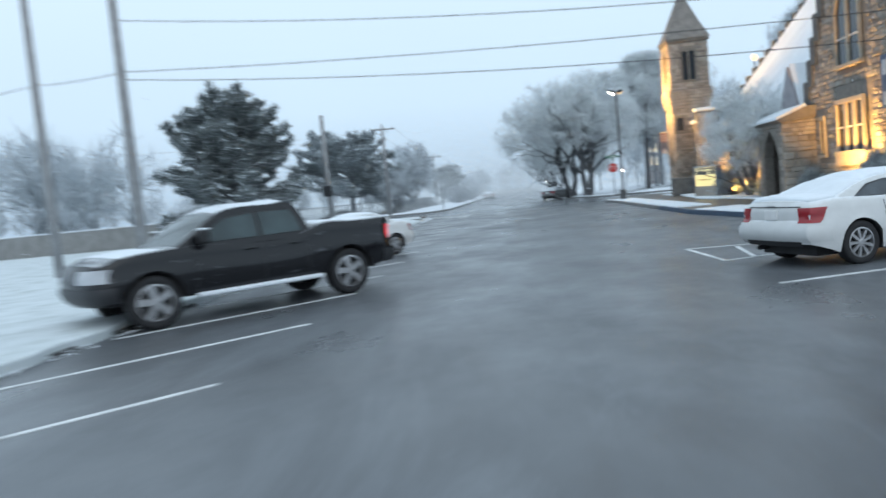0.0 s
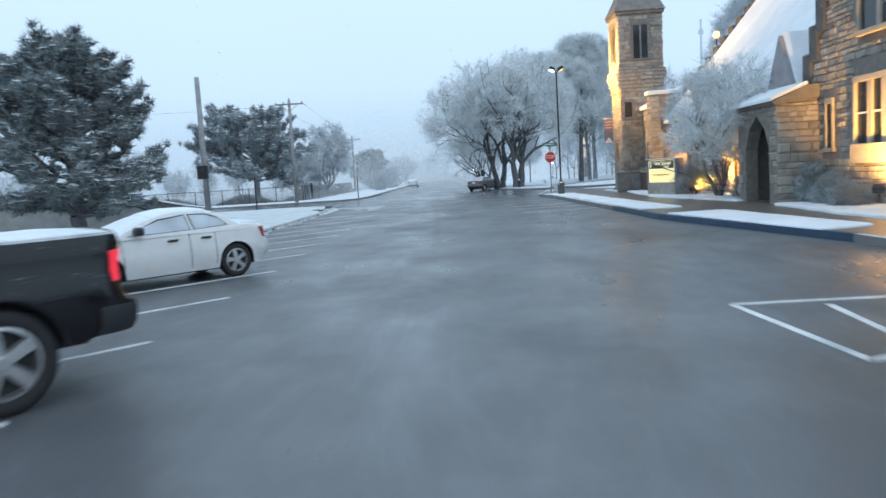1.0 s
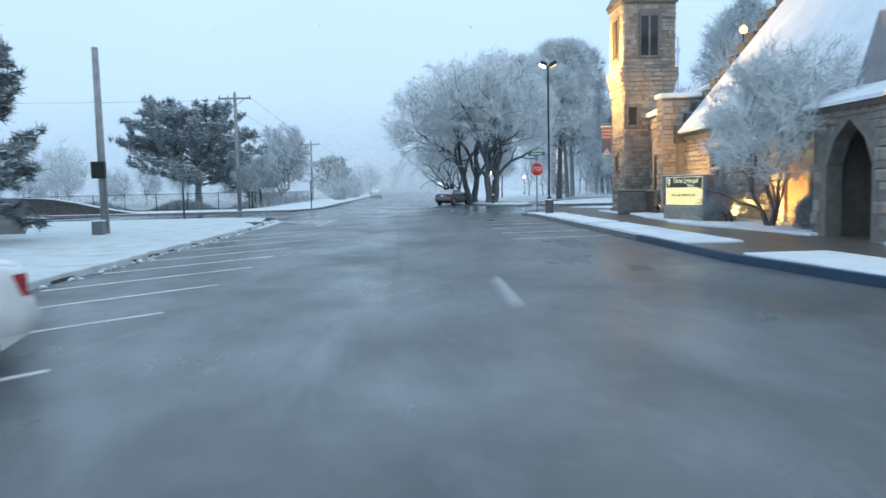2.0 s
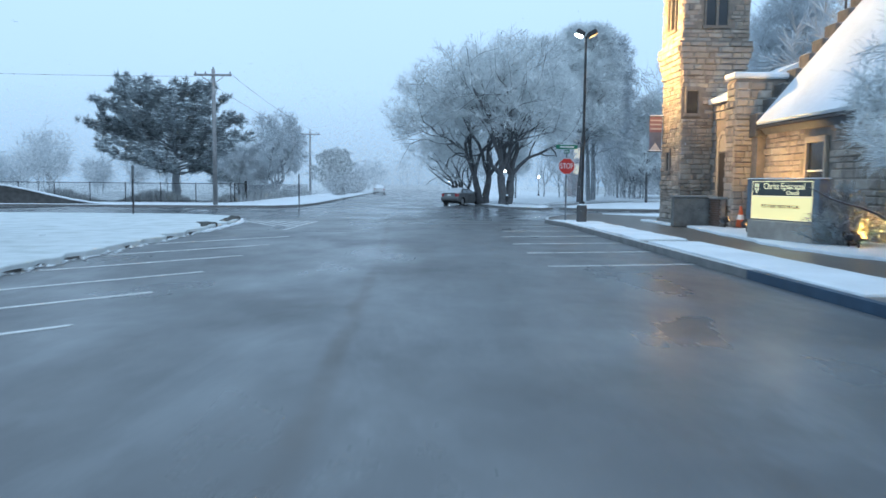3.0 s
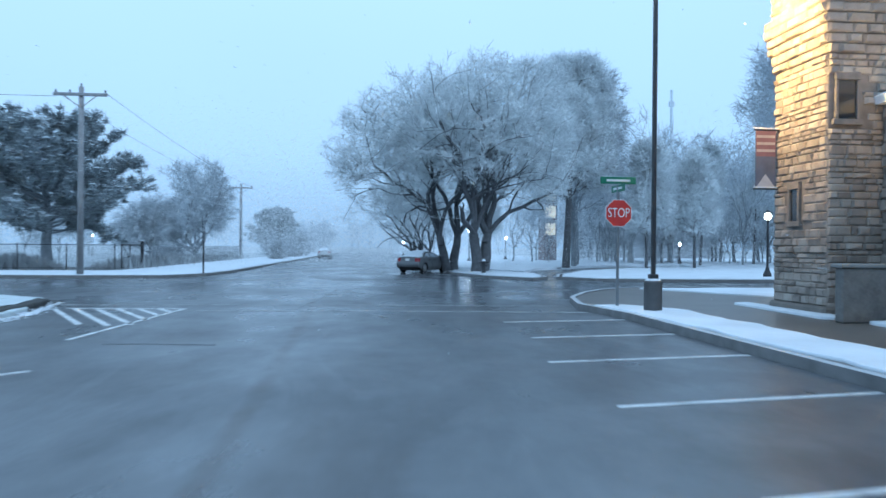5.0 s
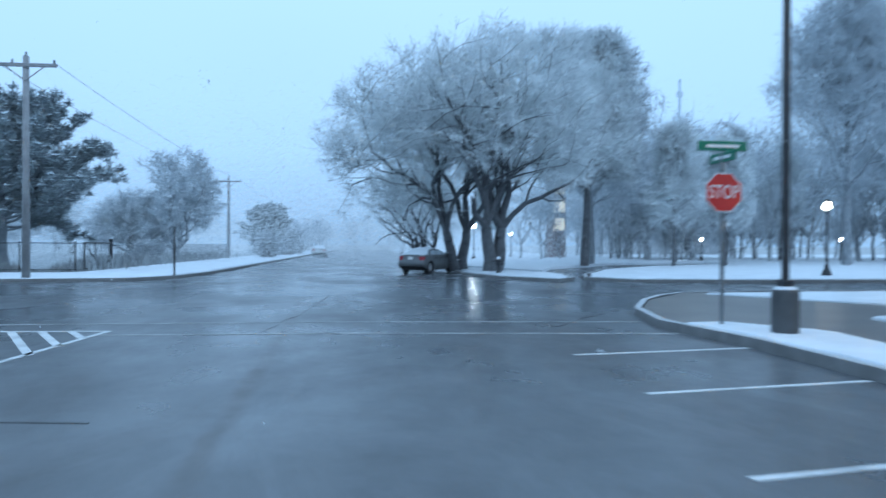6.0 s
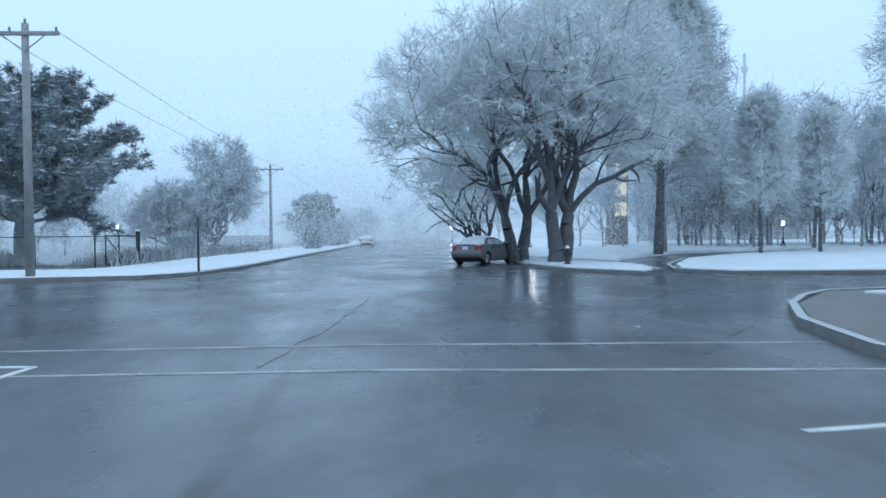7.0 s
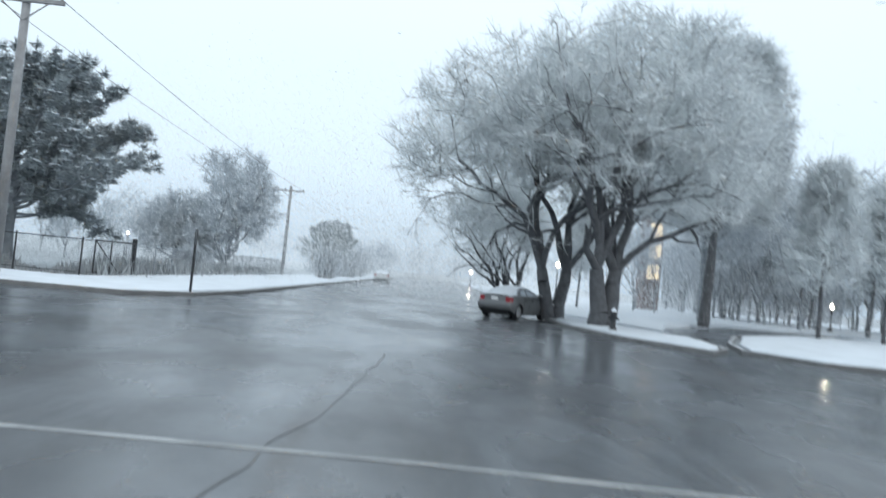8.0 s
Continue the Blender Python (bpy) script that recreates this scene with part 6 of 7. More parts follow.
TAIL_LIT = glow("lit_red_lens", (0.9, 0.03, 0.06), 0.6)
SEDAN = dict(kind="car", tail_mat=TAIL, size=0.94, width=1.82, wheel=0.335, arch=1.16, front_axle=1.38, rear_axle=-1.38, sill=0.22, tyre_w=0.2, spokes=9, big=1.0, belt=0.98, crown=0.03, lift=(0.16, 0.06),
             tail_line=[(0.2, -2.16), (0.40, -2.24), (0.52, -2.30), (0.68, -2.28), (0.74, -2.22), (0.95, -2.20), (1.02, -2.12)],
             nose_line=[(0.2, 2.16), (0.35, 2.28), (0.55, 2.30), (0.75, 2.14), (0.9, 1.95)],
             deck=[(-2.3, 1.02), (-1.75, 1.06), (-1.0, 1.03), (0.9, 0.99), (1.5, 0.92), (2.0, 0.80), (2.3, 0.66)],
             flank=[(0, 0.945), (0.12, 0.975), (0.4, 1.0), (0.6, 0.985), (0.66, 0.965), (0.85, 0.945), (0.975, 0.885)],
             cabin=[(-1.88, 0.99), (-1.48, 1.14), (-1.05, 1.27), (-0.5, 1.335), (0.1, 1.33), (0.5, 1.26), (0.95, 1.11), (1.35, 0.93)], cab_w=(1.60, 1.16),
             windows=[[(-1.38, 1.04), (-0.42, 1.01), (-0.38, 1.255), (-0.75, 1.245), (-1.05, 1.19)], [(-0.34, 1.01), (0.92, 0.99), (0.62, 1.14), (0.25, 1.235), (-0.3, 1.26)]],
             seams=(-0.92, -0.36, 1.0), handles=(-0.72, 0.0), dark_handles=False, mirror=(0.80, 1.0), mirror_mat=WHITE_PAINT, mirror_snow=True, glass=CARGLASS,
             tail=(0.71, 0.94, 0.74, 0.24), head=(0.58, 0.74, 0.55, 0.3), screen=(1.22, 0.45), rear_screen=(-1.76, -1.10), screen_mat=CARGLASS_SNOW, rear_mat=SNOW,
             bump_r=(0.42, 0.66), bump_f=(0.34, 0.54), bump_mat=WHITE_PAINT, valance=(0.34, 0.42), plate=0.76, boot_z=0.955,
             snow=[("roof", -1.08, 0.5, 0.05), ("deck", -2.14, -1.72, 0.05), ("deck", 1.22, 2.1, 0.05), ("roof", -1.80, -1.04, 0.045), ("roof", 0.46, 1.3, 0.025)],
             extra=[("badge", (ALLOY, -2.30, -2.26, -0.09, 0.09, 0.965, 0.99, 0.008)), ("exhaust", (PLASTIC, -2.2, -1.9, 0.45, 0.53, 0.24, 0.31, 0.02))])
COMPACT = dict(SEDAN, size=0.92, width=1.70, spokes=5, wheel=0.325, front_axle=1.28, rear_axle=-1.28, dark_handles=True, glass=CARGLASS_SNOW, mirror_mat=PLASTIC, cab_w=(1.52, 1.06),
               tail_line=[(0.2, -1.92), (0.40, -2.0), (0.52, -2.05), (0.66, -2.04), (0.74, -1.98), (0.95, -1.97), (1.02, -1.92)],
               nose_line=[(0.2, 2.0), (0.35, 2.12), (0.55, 2.14), (0.75, 2.0), (0.9, 1.8)],
               deck=[(-2.0, 0.99), (-1.6, 1.03), (-1.0, 1.01), (0.85, 0.97), (1.4, 0.90), (1.85, 0.78), (2.14, 0.64)],
               cabin=[(-1.52, 0.97), (-1.30, 1.10), (-1.02, 1.26), (-0.55, 1.335), (-0.1, 1.33), (0.35, 1.24), (0.75, 1.09), (1.16, 0.92)],
               windows=[[(-1.16, 1.03), (-0.48, 1.0), (-0.46, 1.265), (-0.78, 1.25), (-0.98, 1.18)], [(-0.38, 1.0), (0.78, 0.98), (0.52, 1.10), (0.15, 1.21), (-0.36, 1.265)]],
               seams=(-0.85, -0.33, 0.93), handles=(-0.66, 0.0), mirror=(0.66, 0.99), mirror_snow=False, tail=(0.72, 0.93, 0.70, 0.13), screen=(1.04, 0.28), rear_screen=(-1.47, -1.06),
               bump_r=(0.38, 0.60), snow=[("roof", -1.04, 0.32, 0.035), ("deck", -1.92, -1.48, 0.03), ("deck", 1.04, 1.95, 0.05), ("roof", -1.48, -1.0, 0.025), ("roof", 0.28, 1.12, 0.025)], extra=[])
PICKUP = dict(kind="pickup truck", tail_mat=TAIL_LIT, size=0.95, width=2.02, wheel=0.42, arch=1.2, front_axle=1.80, rear_axle=-1.78, sill=0.46, tyre_w=0.27, spokes=5, big=1.6, belt=1.22, crown=0.02, lift=(0.10, 0.0),
              tail_line=[(0.4, -2.76), (0.55, -2.86), (0.74, -2.88), (0.80, -2.80), (1.34, -2.79), (1.42, -2.76)],
              nose_line=[(0.4, 2.56), (0.6, 2.70), (0.8, 2.70), (1.02, 2.64), (1.16, 2.50)],
              deck=[(-2.9, 1.36), (-2.0, 1.355), (-1.16, 1.35), (-1.0, 1.27), (1.2, 1.235), (1.7, 1.215), (2.3, 1.16), (2.6, 1.08)],
              flank=[(0, 0.955), (0.12, 0.975), (0.4, 1.0), (0.6, 0.99), (0.66, 0.972), (0.9, 0.965), (0.975, 0.93)],
              cabin=[(-1.06, 1.22), (-0.98, 1.48), (-0.86, 1.72), (-0.4, 1.775), (0.3, 1.765), (0.60, 1.70), (1.02, 1.45), (1.42, 1.19)], cab_w=(1.86, 1.46),
              windows=[[(-0.86, 1.27), (-0.12, 1.26), (-0.12, 1.66), (-0.74, 1.65), (-0.82, 1.5)], [(-0.04, 1.26), (1.02, 1.25), (0.82, 1.42), (0.50, 1.60), (-0.04, 1.66)]],
              seams=(-0.93, -0.08, 1.12), handles=(-0.7, 0.15), dark_handles=False, mirror=(0.98, 1.24), mirror_mat=PLASTIC, mirror_snow=True, glass=CARGLASS_MIST,
              tail=(0.94, 1.20, 0.87, 0.09), head=(0.82, 1.02, 0.6, 0.22), screen=(1.34, 0.66), rear_screen=(-1.0, -0.78), screen_mat=CARGLASS_MIST, rear_mat=CARGLASS,
              bump_r=(0.5, 0.74), bump_f=(0.5, 0.74), bump_mat=DARKMETAL, valance=(0.46, 0.5), plate=0.56, boot_z=0.80,
              snow=[("roof", -0.72, 0.6, 0.03), ("deck", -2.74, -1.16, 0.014), ("deck", 1.6, 2.3, 0.012)],
              extra=[("running_board", (SNOW, -1.15, 1.15, 0.92, 1.1, 0.40, 0.47, 0.02)), ("running_board", (SNOW, -1.15, 1.15, -1.1, -0.92, 0.40, 0.47, 0.02)), ("tow_hitch", (DARKMETAL, -3.02, -2.75, -0.06, 0.06, 0.46, 0.56, 0.01))])
vehicle("pickup_truck", -5.3, 9.95, -133.8, "black crew-cab pickup with snow on bed and hood", PICKUP, BLACK_PAINT)
vehicle("sedan", -5.33, 18.17, -133.8, "white compact sedan under snow, parked beside the lawn", COMPACT, WHITE_PAINT)
vehicle("sedan", 5.35, 10.2, 20.0, "white sedan with a thick snow cover, parked by the chapel", SEDAN, WHITE_PAINT)
vehicle("sedan", -5.2, 128.0, 90.0, "white sedan under snow, parked far down the street", SEDAN, WHITE_PAINT)
vehicle("sedan", 3.6, 75.0, 58.0, "silver sedan with snow on its roof, parked under trees", dict(COMPACT, bump_mat=GREY_PAINT, mirror_mat=GREY_PAINT), GREY_PAINT)

# ---------------- street furniture ----------------
def text_mesh(words, size, material, depth=0.004):
    cu = bpy.data.curves.new("lettering", 'FONT')
    cu.body, cu.size, cu.align_x, cu.align_y, cu.extrude = words, size, 'CENTER', 'CENTER', depth
    ob = bpy.data.objects.new("lettering", cu)
    scene.collection.objects.link(ob)
    bpy.context.view_layer.update()
    me = bpy.data.meshes.new_from_object(ob.evaluated_get(bpy.context.evaluated_depsgraph_get()))
    bpy.data.objects.remove(ob)
    me.materials.clear(); me.materials.append(material)
    return me


def stop_sign(x, y):
    s = empty("stop_sign", x, y, 0.15, 3, "red octagonal stop sign below green street name blades", "road sign")
    box("post", s, GALV, -0.03, 0.03, -0.02, 0.02, 0, 2.75, 0.006)
    def octagon(r, a, b):
        pts = [(r * math.cos(radians(22.5 + 45 * i)), 2.12 + r * math.sin(radians(22.5 + 45 * i))) for i in range(8)]
        return prism_bm(pts, 'y', a, b)
    plate = part("plate", octagon(0.335, -0.045, -0.03), SIGNWHITE, s)
    part("red_face", octagon(0.315, -0.05, -0.046), RED, plate)
    put("lettering", text_mesh("STOP", 0.27, SIGNWHITE), plate, pose(0, -0.052, 2.12, 90, 0, 0) @ Matrix.Diagonal((0.8, 1.12, 1, 1)), "white letters")
    b = box("street_name_blade", s, GREEN, -0.42, 0.42, -0.012, 0.012, 2.78, 2.94, 0.01)
    box("lettering_bar", b, SIGNWHITE, -0.28, 0.28, -0.016, -0.012, 2.835, 2.885, 0.0)
    b = box("street_name_blade", s, GREEN, -0.012, 0.012, -0.38, 0.38, 2.6, 2.76, 0.01)
    box("lettering_bar", b, SIGNWHITE, -0.016, -0.012, -0.25, 0.25, 2.655, 2.705, 0.0)


stop_sign(6.04, 48.05)


DARK_CONCRETE = mat("dark_wet_concrete", (0.09, 0.09, 0.092), 0.8, vary=0.3, scale=3, bump=0.3)


def car_park_lamp(x, y):
    l = empty("street_lamp", x, y, 0.14, 0, "tall dark steel car park lamp on round concrete base", "street lamp")
    part("base", lathe_bm([(0.19, 0), (0.19, 0.62), (0.175, 0.66), (0.01, 0.66)], 20), DARK_CONCRETE, l, "round concrete base", smooth=False)
    part("base_snow", lathe_bm([(0.175, 0.66), (0.14, 0.7), (0.02, 0.71)], 16), SNOW, l)
    box("pole", l, DARKMETAL, -0.042, 0.042, -0.042, 0.042, 0.6, 6.85, 0.01)
    box("base_cover", l, DARKMETAL, -0.09, 0.09, -0.09, 0.09, 0.66, 0.8, 0.02)
    for sx in (-1, 1):
        head = box("lamp_head", l, DARKMETAL, -0.16, 0.16, -0.22, 0.22, -0.09, 0.09, 0.03, m=pose(sx * 0.22, 0.0, 6.95, 0, -sx * 28, 0))
        box("lens", head, LAMP_WARM if sx > 0 else LAMP_WHITE, -0.13, 0.13, -0.18, 0.18, -0.105, -0.092, 0.004)
    return l


car_park_lamp(6.42, 46.9)


def utility_pole(x, y, top, label, arm=True, box_on=False):
    p = empty("utility_pole", x, y, 0.1, 0, label, "utility pole", "utility poles")
    part("pole", lathe_bm([(0.15, 0), (0.11, top)], 10), POLEWOOD, p, smooth=True)
    if arm:
        box("crossarm", p, POLEWOOD, -1.15, 1.15, -0.16, -0.06, top - 0.42, top - 0.29, 0.01)
        for sx in (-1, 1):
            wire("brace", [(sx * 0.7, -0.1, top - 0.4), (0, -0.1, top - 0.95)], 0.02, POLEWOOD, p)
        for ix in (-1.05, -0.45, 1.05):
            part("insulator", lathe_bm([(0.02, 0), (0.05, 0.03), (0.03, 0.07), (0.05, 0.1), (0.02, 0.17)], 8), GALV, p, m=pose(ix, -0.1, top - 0.3))
        part("insulator", lathe_bm([(0.02, 0), (0.05, 0.03), (0.03, 0.07), (0.05, 0.1), (0.02, 0.17)], 8), GALV, p, m=pose(0, 0, top))
    if box_on:
        box("meter_box", p, DARKMETAL, -0.28, 0.2, -0.3, -0.1, 2.0, 2.6, 0.02)
        box("conduit", p, GALV, 0.1, 0.16, -0.17, -0.11, 0.2, 2.0, 0.01)
    return p


utility_pole(-12.3, 66.0, 8.35, "weathered wooden utility pole with a crossarm, beside the fence")
utility_pole(-12.3, 107.0, 7.5, "weathered wooden utility pole with a crossarm, along the street")
utility_pole(-12.3, 152.9, 7.25, "weathered wooden utility pole with a crossarm, along the street")
utility_pole(-12.3, 200, 7.2, "weathered wooden utility pole with a crossarm, along the street")
utility_pole(-11.1, 39.4, 6.6, "plain wooden pole with a dark meter box on the lawn", arm=False, box_on=True)
utility_pole(-10.9, 17.4, 9.0, "wooden utility pole carrying wires over the lot", arm=False)
utility_pole(-14.9, 19.6, 9.0, "wooden utility pole carrying wires over the lot", arm=False)
cab = empty("utility_cabinet", -11.0, 38.6, 0.1, 0, "grey metal utility cabinet beside a pole", "cabinet")
box("body", cab, GALV, -0.2, 0.2, -0.15, 0.15, 0, 0.5, 0.02)
box("snow_cap", cab, SNOW, -0.21, 0.21, -0.16, 0.16, 0.5, 0.55, 0.02)


def cable(a, b, sag, label="thin dark overhead wire across the sky", r=0.011):
    pts = []
    for i in range(25):
        t = i / 24
        pts.append((a[0] + (b[0] - a[0]) * t, a[1] + (b[1] - a[1]) * t, a[2] + (b[2] - a[2]) * t - 4 * sag * t * (1 - t)))
    ob = wire("overhead_wire", pts, r, PLASTIC)
    return tagged(ob, label, "wire", "overhead wires")


cable((-10.8, 17.4, 5.52), (30, 13.0, 4.92), 1.2)
cable((-10.8, 17.4, 5.73), (30, 13.0, 4.97), 0.71)
cable((-10.8, 17.4, 7.12), (30, 13.0, 6.07), 1.36)
cable((-14.9, 19.6, 6.1), (-10.9, 17.4, 5.73), 0.05)
cable((-40, 24, 5.9), (-14.9, 19.6, 6.1), 0.3)
for dx in (-1.05, 1.05):
    cable((-12.3 + dx, 65.9, 8.2), (-12.3 + dx, 106.9, 7.35), 0.35, r=0.009)
    cable((-12.3 + dx, 106.9, 7.35), (-12.3 + dx, 152.8, 7.1), 0.35, r=0.009)
cable((-60, 62, 9.0), (-13.3, 65.9, 8.0), 0.5, r=0.009)


def sign_post(x, y, h, label, plate=True):
    s = empty("sign_post", x, y, 0.12, 0, label, "road sign", "sign posts")
    box("post", s, DARKMETAL, -0.035, 0.035, -0.035, 0.035, 0, h, 0.006)
    if plate:
        box("plate", s, GALV, -0.012, 0.012, -0.05, 0.38, h - 0.5, h + 0.02, 0.004, m=pose(0, 0, 0, 0, 0, 10))


sign_post(-12.05, 51.95, 2.1, "dark sign post with a plate seen edge-on, by the lawn")
sign_post(-7.5, 68.4, 2.0, "thin dark sign post at the street corner")


def chain_fence(a, b, h, label, gap=2.4, steel=None):
    steel = steel or DARKMETAL
    a, b = Vector((*a, 0)), Vector((*b, 0))
    L = (b - a).length
    n = max(2, round(L / gap))
    f = empty("chain_link_fence", a.x, a.y, 0.1, math.degrees(math.atan2(b.y - a.y, b.x - a.x)), label, "fence")
    me = None
    for i in range(n + 1):
        if me is None:
            o = part("post", lathe_bm([(0.032, 0), (0.032, h + 0.03), (0.045, h + 0.05), (0.01, h + 0.09)], 8), steel, f, m=pose(L * i / n, 0, 0))
            me = o.data
        else:
            put("post", me, f, pose(L * i / n, 0, 0))
    wire("top_rail", [(0, 0, h), (L, 0, h)], 0.022, steel, f)
    wire("bottom_rail", [(0, 0, 0.12), (L, 0, 0.12)], 0.012, steel, f)
    k = int(L / 0.11)
    xs = np.arange(k) * 0.11
    p0 = np.concatenate([np.stack([xs, 0 * xs, 0 * xs + 0.08], 1), np.stack([xs + h * 0.9, 0 * xs, 0 * xs + 0.08], 1)])
    p1 = np.concatenate([np.stack([xs + h * 0.9, 0 * xs + 0.01, 0 * xs + h], 1), np.stack([xs, 0 * xs - 0.01, 0 * xs + h], 1)])
    p0[:, 0], p1[:, 0] = np.clip(p0[:, 0], 0, L), np.clip(p1[:, 0], 0, L)
    w = np.full(len(p0), 0.0035)
    v, q = tube_arrays(p0, p1, w, w, 3)
    o = put("mesh", fast_mesh("mesh", v, q, GALV), f, None, "diamond wire mesh rimmed with frost")
    o["kind"] = "stuff"


chain_fence((-52, 71.6), (-13.0, 72.6), 1.35, "chain-link fence of dark posts on the snowy verge")
chain_fence((-13.0, 72.6), (-13.1, 77.9), 1.35, "short return of the chain-link fence")
FROST_STEEL = mat("frosted_steel", (0.34, 0.37, 0.40), 0.7, vary=0.25, scale=6, bump=0.1)
chain_fence((-13.1, 77.9), (-13.4, 112), 1.3, "frosted chain-link fence along the street", steel=FROST_STEEL)
gate_post = empty("gate_post", -13.1, 77.7, 0.1, 0, "thick dark gate post at the end of the fence", "post")
part("post", lathe_bm([(0.10, 0), (0.10, 1.5), (0.12, 1.52), (0.1, 1.58), (0.01, 1.6)], 12), DARKMETAL, gate_post)
part("snow_cap", lathe_bm([(0.11, 1.59), (0.09, 1.65), (0.01, 1.67)], 12), SNOW, gate_post)
gate = empty("gate", -12.97, 73.6, 0.1, 0, "dark steel fence gate with a diagonal brace", "gate")
for yy in (0.0, 3.8):
    wire("upright", [(0, yy, 0.1), (0, yy, 1.4)], 0.03, DARKMETAL, gate)
for zz in (0.12, 1.38):
    wire("rail", [(0, 0, zz), (0, 3.8, zz)], 0.026, DARKMETAL, gate)
wire("diagonal_brace", [(0, 0.05, 1.34), (0, 2.2, 0.16)], 0.026, DARKMETAL, gate)


def weeds(pts, n, h, seed, label):
    """Tall dead grass and brambles, grey with frost."""
    rng = np.random.default_rng(seed)
    pts = np.array(pts, float)
    k = rng.integers(0, len(pts) - 1, n)
    t = rng.random((n, 1))
    p = pts[k] + (pts[k + 1] - pts[k]) * t
    base = np.concatenate([p + np.stack([rng.normal(0, 0.9, n), np.abs(rng.normal(0, 0.9, n))], 1), np.full((n, 1), 0.02)], 1)
    d = np.stack([rng.normal(0, 0.22, n), rng.normal(0, 0.22, n), rng.uniform(0.45, 1.0, n)], 1) * h * (0.6 + 0.5 * np.sin(base[:, :1] * 0.9 + seed))
    w = np.full(n, 0.04)
    rows = np.concatenate([base, base + d, w[:, None], w[:, None] * 0.3], 1)
    tagged(put("dead_grass", blades(rows, WEED, "dead_grass")), label, "grass", kind="stuff")


WEED = mat("frosted_weed", (0.36, 0.38, 0.39), 0.9, vary=0.4, scale=1.5, bump=0.0, island=0.4)
weeds([(-52, 72.6), (-30, 73.2), (-14.0, 73.6)], 10000, 0.95, 31, "tall grey dead grass behind the chain-link fence")
weeds([(-14.2, 74), (-14.6, 90), (-14.8, 112)], 4000, 0.9, 32, "tall grey dead grass along the frosted fence")

# long low wall behind the dense pine
wl_ob = empty("garden_wall", -14.6, 40.6, 0.1, 0, "long grey wall with a snow cap behind the lawn", "wall")
box("wall_body", wl_ob, CONCRETE, -60, 0, -0.12, 0.12, 0, 1.35, 0.01)
box("snow_cap", wl_ob, SNOW, -60, 0.03, -0.15, 0.15, 1.35, 1.42, 0.02)

# church notice board
def notice_board():
    b = empty("notice_board", 9.5, 37.7, 0.18, -77, "lit yellow notice board on a low stone base", "sign")
    box("base", b, STONE, -1.18, 1.18, -0.2, 0.2, 0, 0.5, 0.03)
    box("side_post", b, SIGN_CASE, -1.28, -1.12, -0.16, 0.16, 0.5, 1.55, 0.02)
    box("side_post", b, SIGN_CASE, 1.12, 1.28, -0.16, 0.16, 0.5, 1.55, 0.02)
    fr = box("cabinet", b, SIGN_CASE, -1.12, 1.12, -0.13, 0.13, 0.5, 1.52, 0.01)
    box("message_panel", fr, SIGN_LIT, -1.06, 1.06, -0.15, -0.13, 0.55, 1.10, 0.004)
    box("header_panel", fr, SIGN_DARK, -1.06, 1.06, -0.15, -0.13, 1.13, 1.48, 0.004)
    for z0, z1 in ((0.53, 0.55), (1.10, 1.13), (1.48, 1.50)):
        box("frame_bar", fr, SIGN_LIT2, -1.08, 1.08, -0.158, -0.148, z0, z1, 0.0)
    for x0, x1 in ((-1.08, -1.06), (1.06, 1.08)):
        box("frame_bar", fr, SIGN_LIT2, x0, x1, -0.158, -0.148, 0.53, 1.50, 0.0)
    shield = [(-0.98, 1.44), (-0.82, 1.44), (-0.82, 1.30), (-0.86, 1.22), (-0.90, 1.18), (-0.94, 1.22), (-0.98, 1.30)]
    part("crest", prism_bm(shield, 'y', -0.156, -0.15), SIGN_LIT2, fr, "pale shield with a dark cross")
    box("crest_cross", fr, SIGN_DARK, -0.91, -0.89, -0.16, -0.157, 1.21, 1.43, 0.0)
    box("crest_cross", fr, SIGN_DARK, -0.97, -0.83, -0.16, -0.157, 1.33, 1.35, 0.0)
    for words, size, x, z, m in (("Christ Episcopal", 0.225, 0.10, 1.365, SIGN_LIT2), ("Church", 0.14, 0.42, 1.205, SIGN_LIT2), ("PUT YOUR TRUST IN GOD", 0.115, -0.02, 0.86, PLASTIC)):
        put("lettering", text_mesh(words, size, m), fr, pose(x, -0.155, z, 90, 0, 0), "church sign lettering")
    box("snow_cap", b, SNOW, -1.3, 1.3, -0.18, 0.18, 1.55, 1.58, 0.02)


SIGN_DARK = mat("dark_sign_header", (0.06, 0.065, 0.06), 0.4, vary=0.15, scale=6, bump=0.0)
SIGN_CASE = mat("slate_blue_sign_case", (0.13, 0.16, 0.20), 0.5, vary=0.2, scale=5, bump=0.1)
notice_board()


def traffic_cone(x, y, label):
    c = empty("traffic_cone", x, y, 0.2, 0, label, "traffic cone", "traffic cones")
    box("base", c, PLASTIC, -0.19, 0.19, -0.19, 0.19, 0, 0.03, 0.01)
    part("body", lathe_bm([(0.145, 0.03), (0.04, 0.68), (0.035, 0.7), (0.02, 0.7)], 14), ORANGE, c, smooth=True)
    part("reflective_band", lathe_bm([(0.112, 0.27), (0.085, 0.43)], 14), SIGNWHITE, c)
    return c


traffic_cone(10.8, 43.15, "orange traffic cone with a white band on snow")
traffic_cone(11.15, 42.8, "orange traffic cone with a white band on snow")


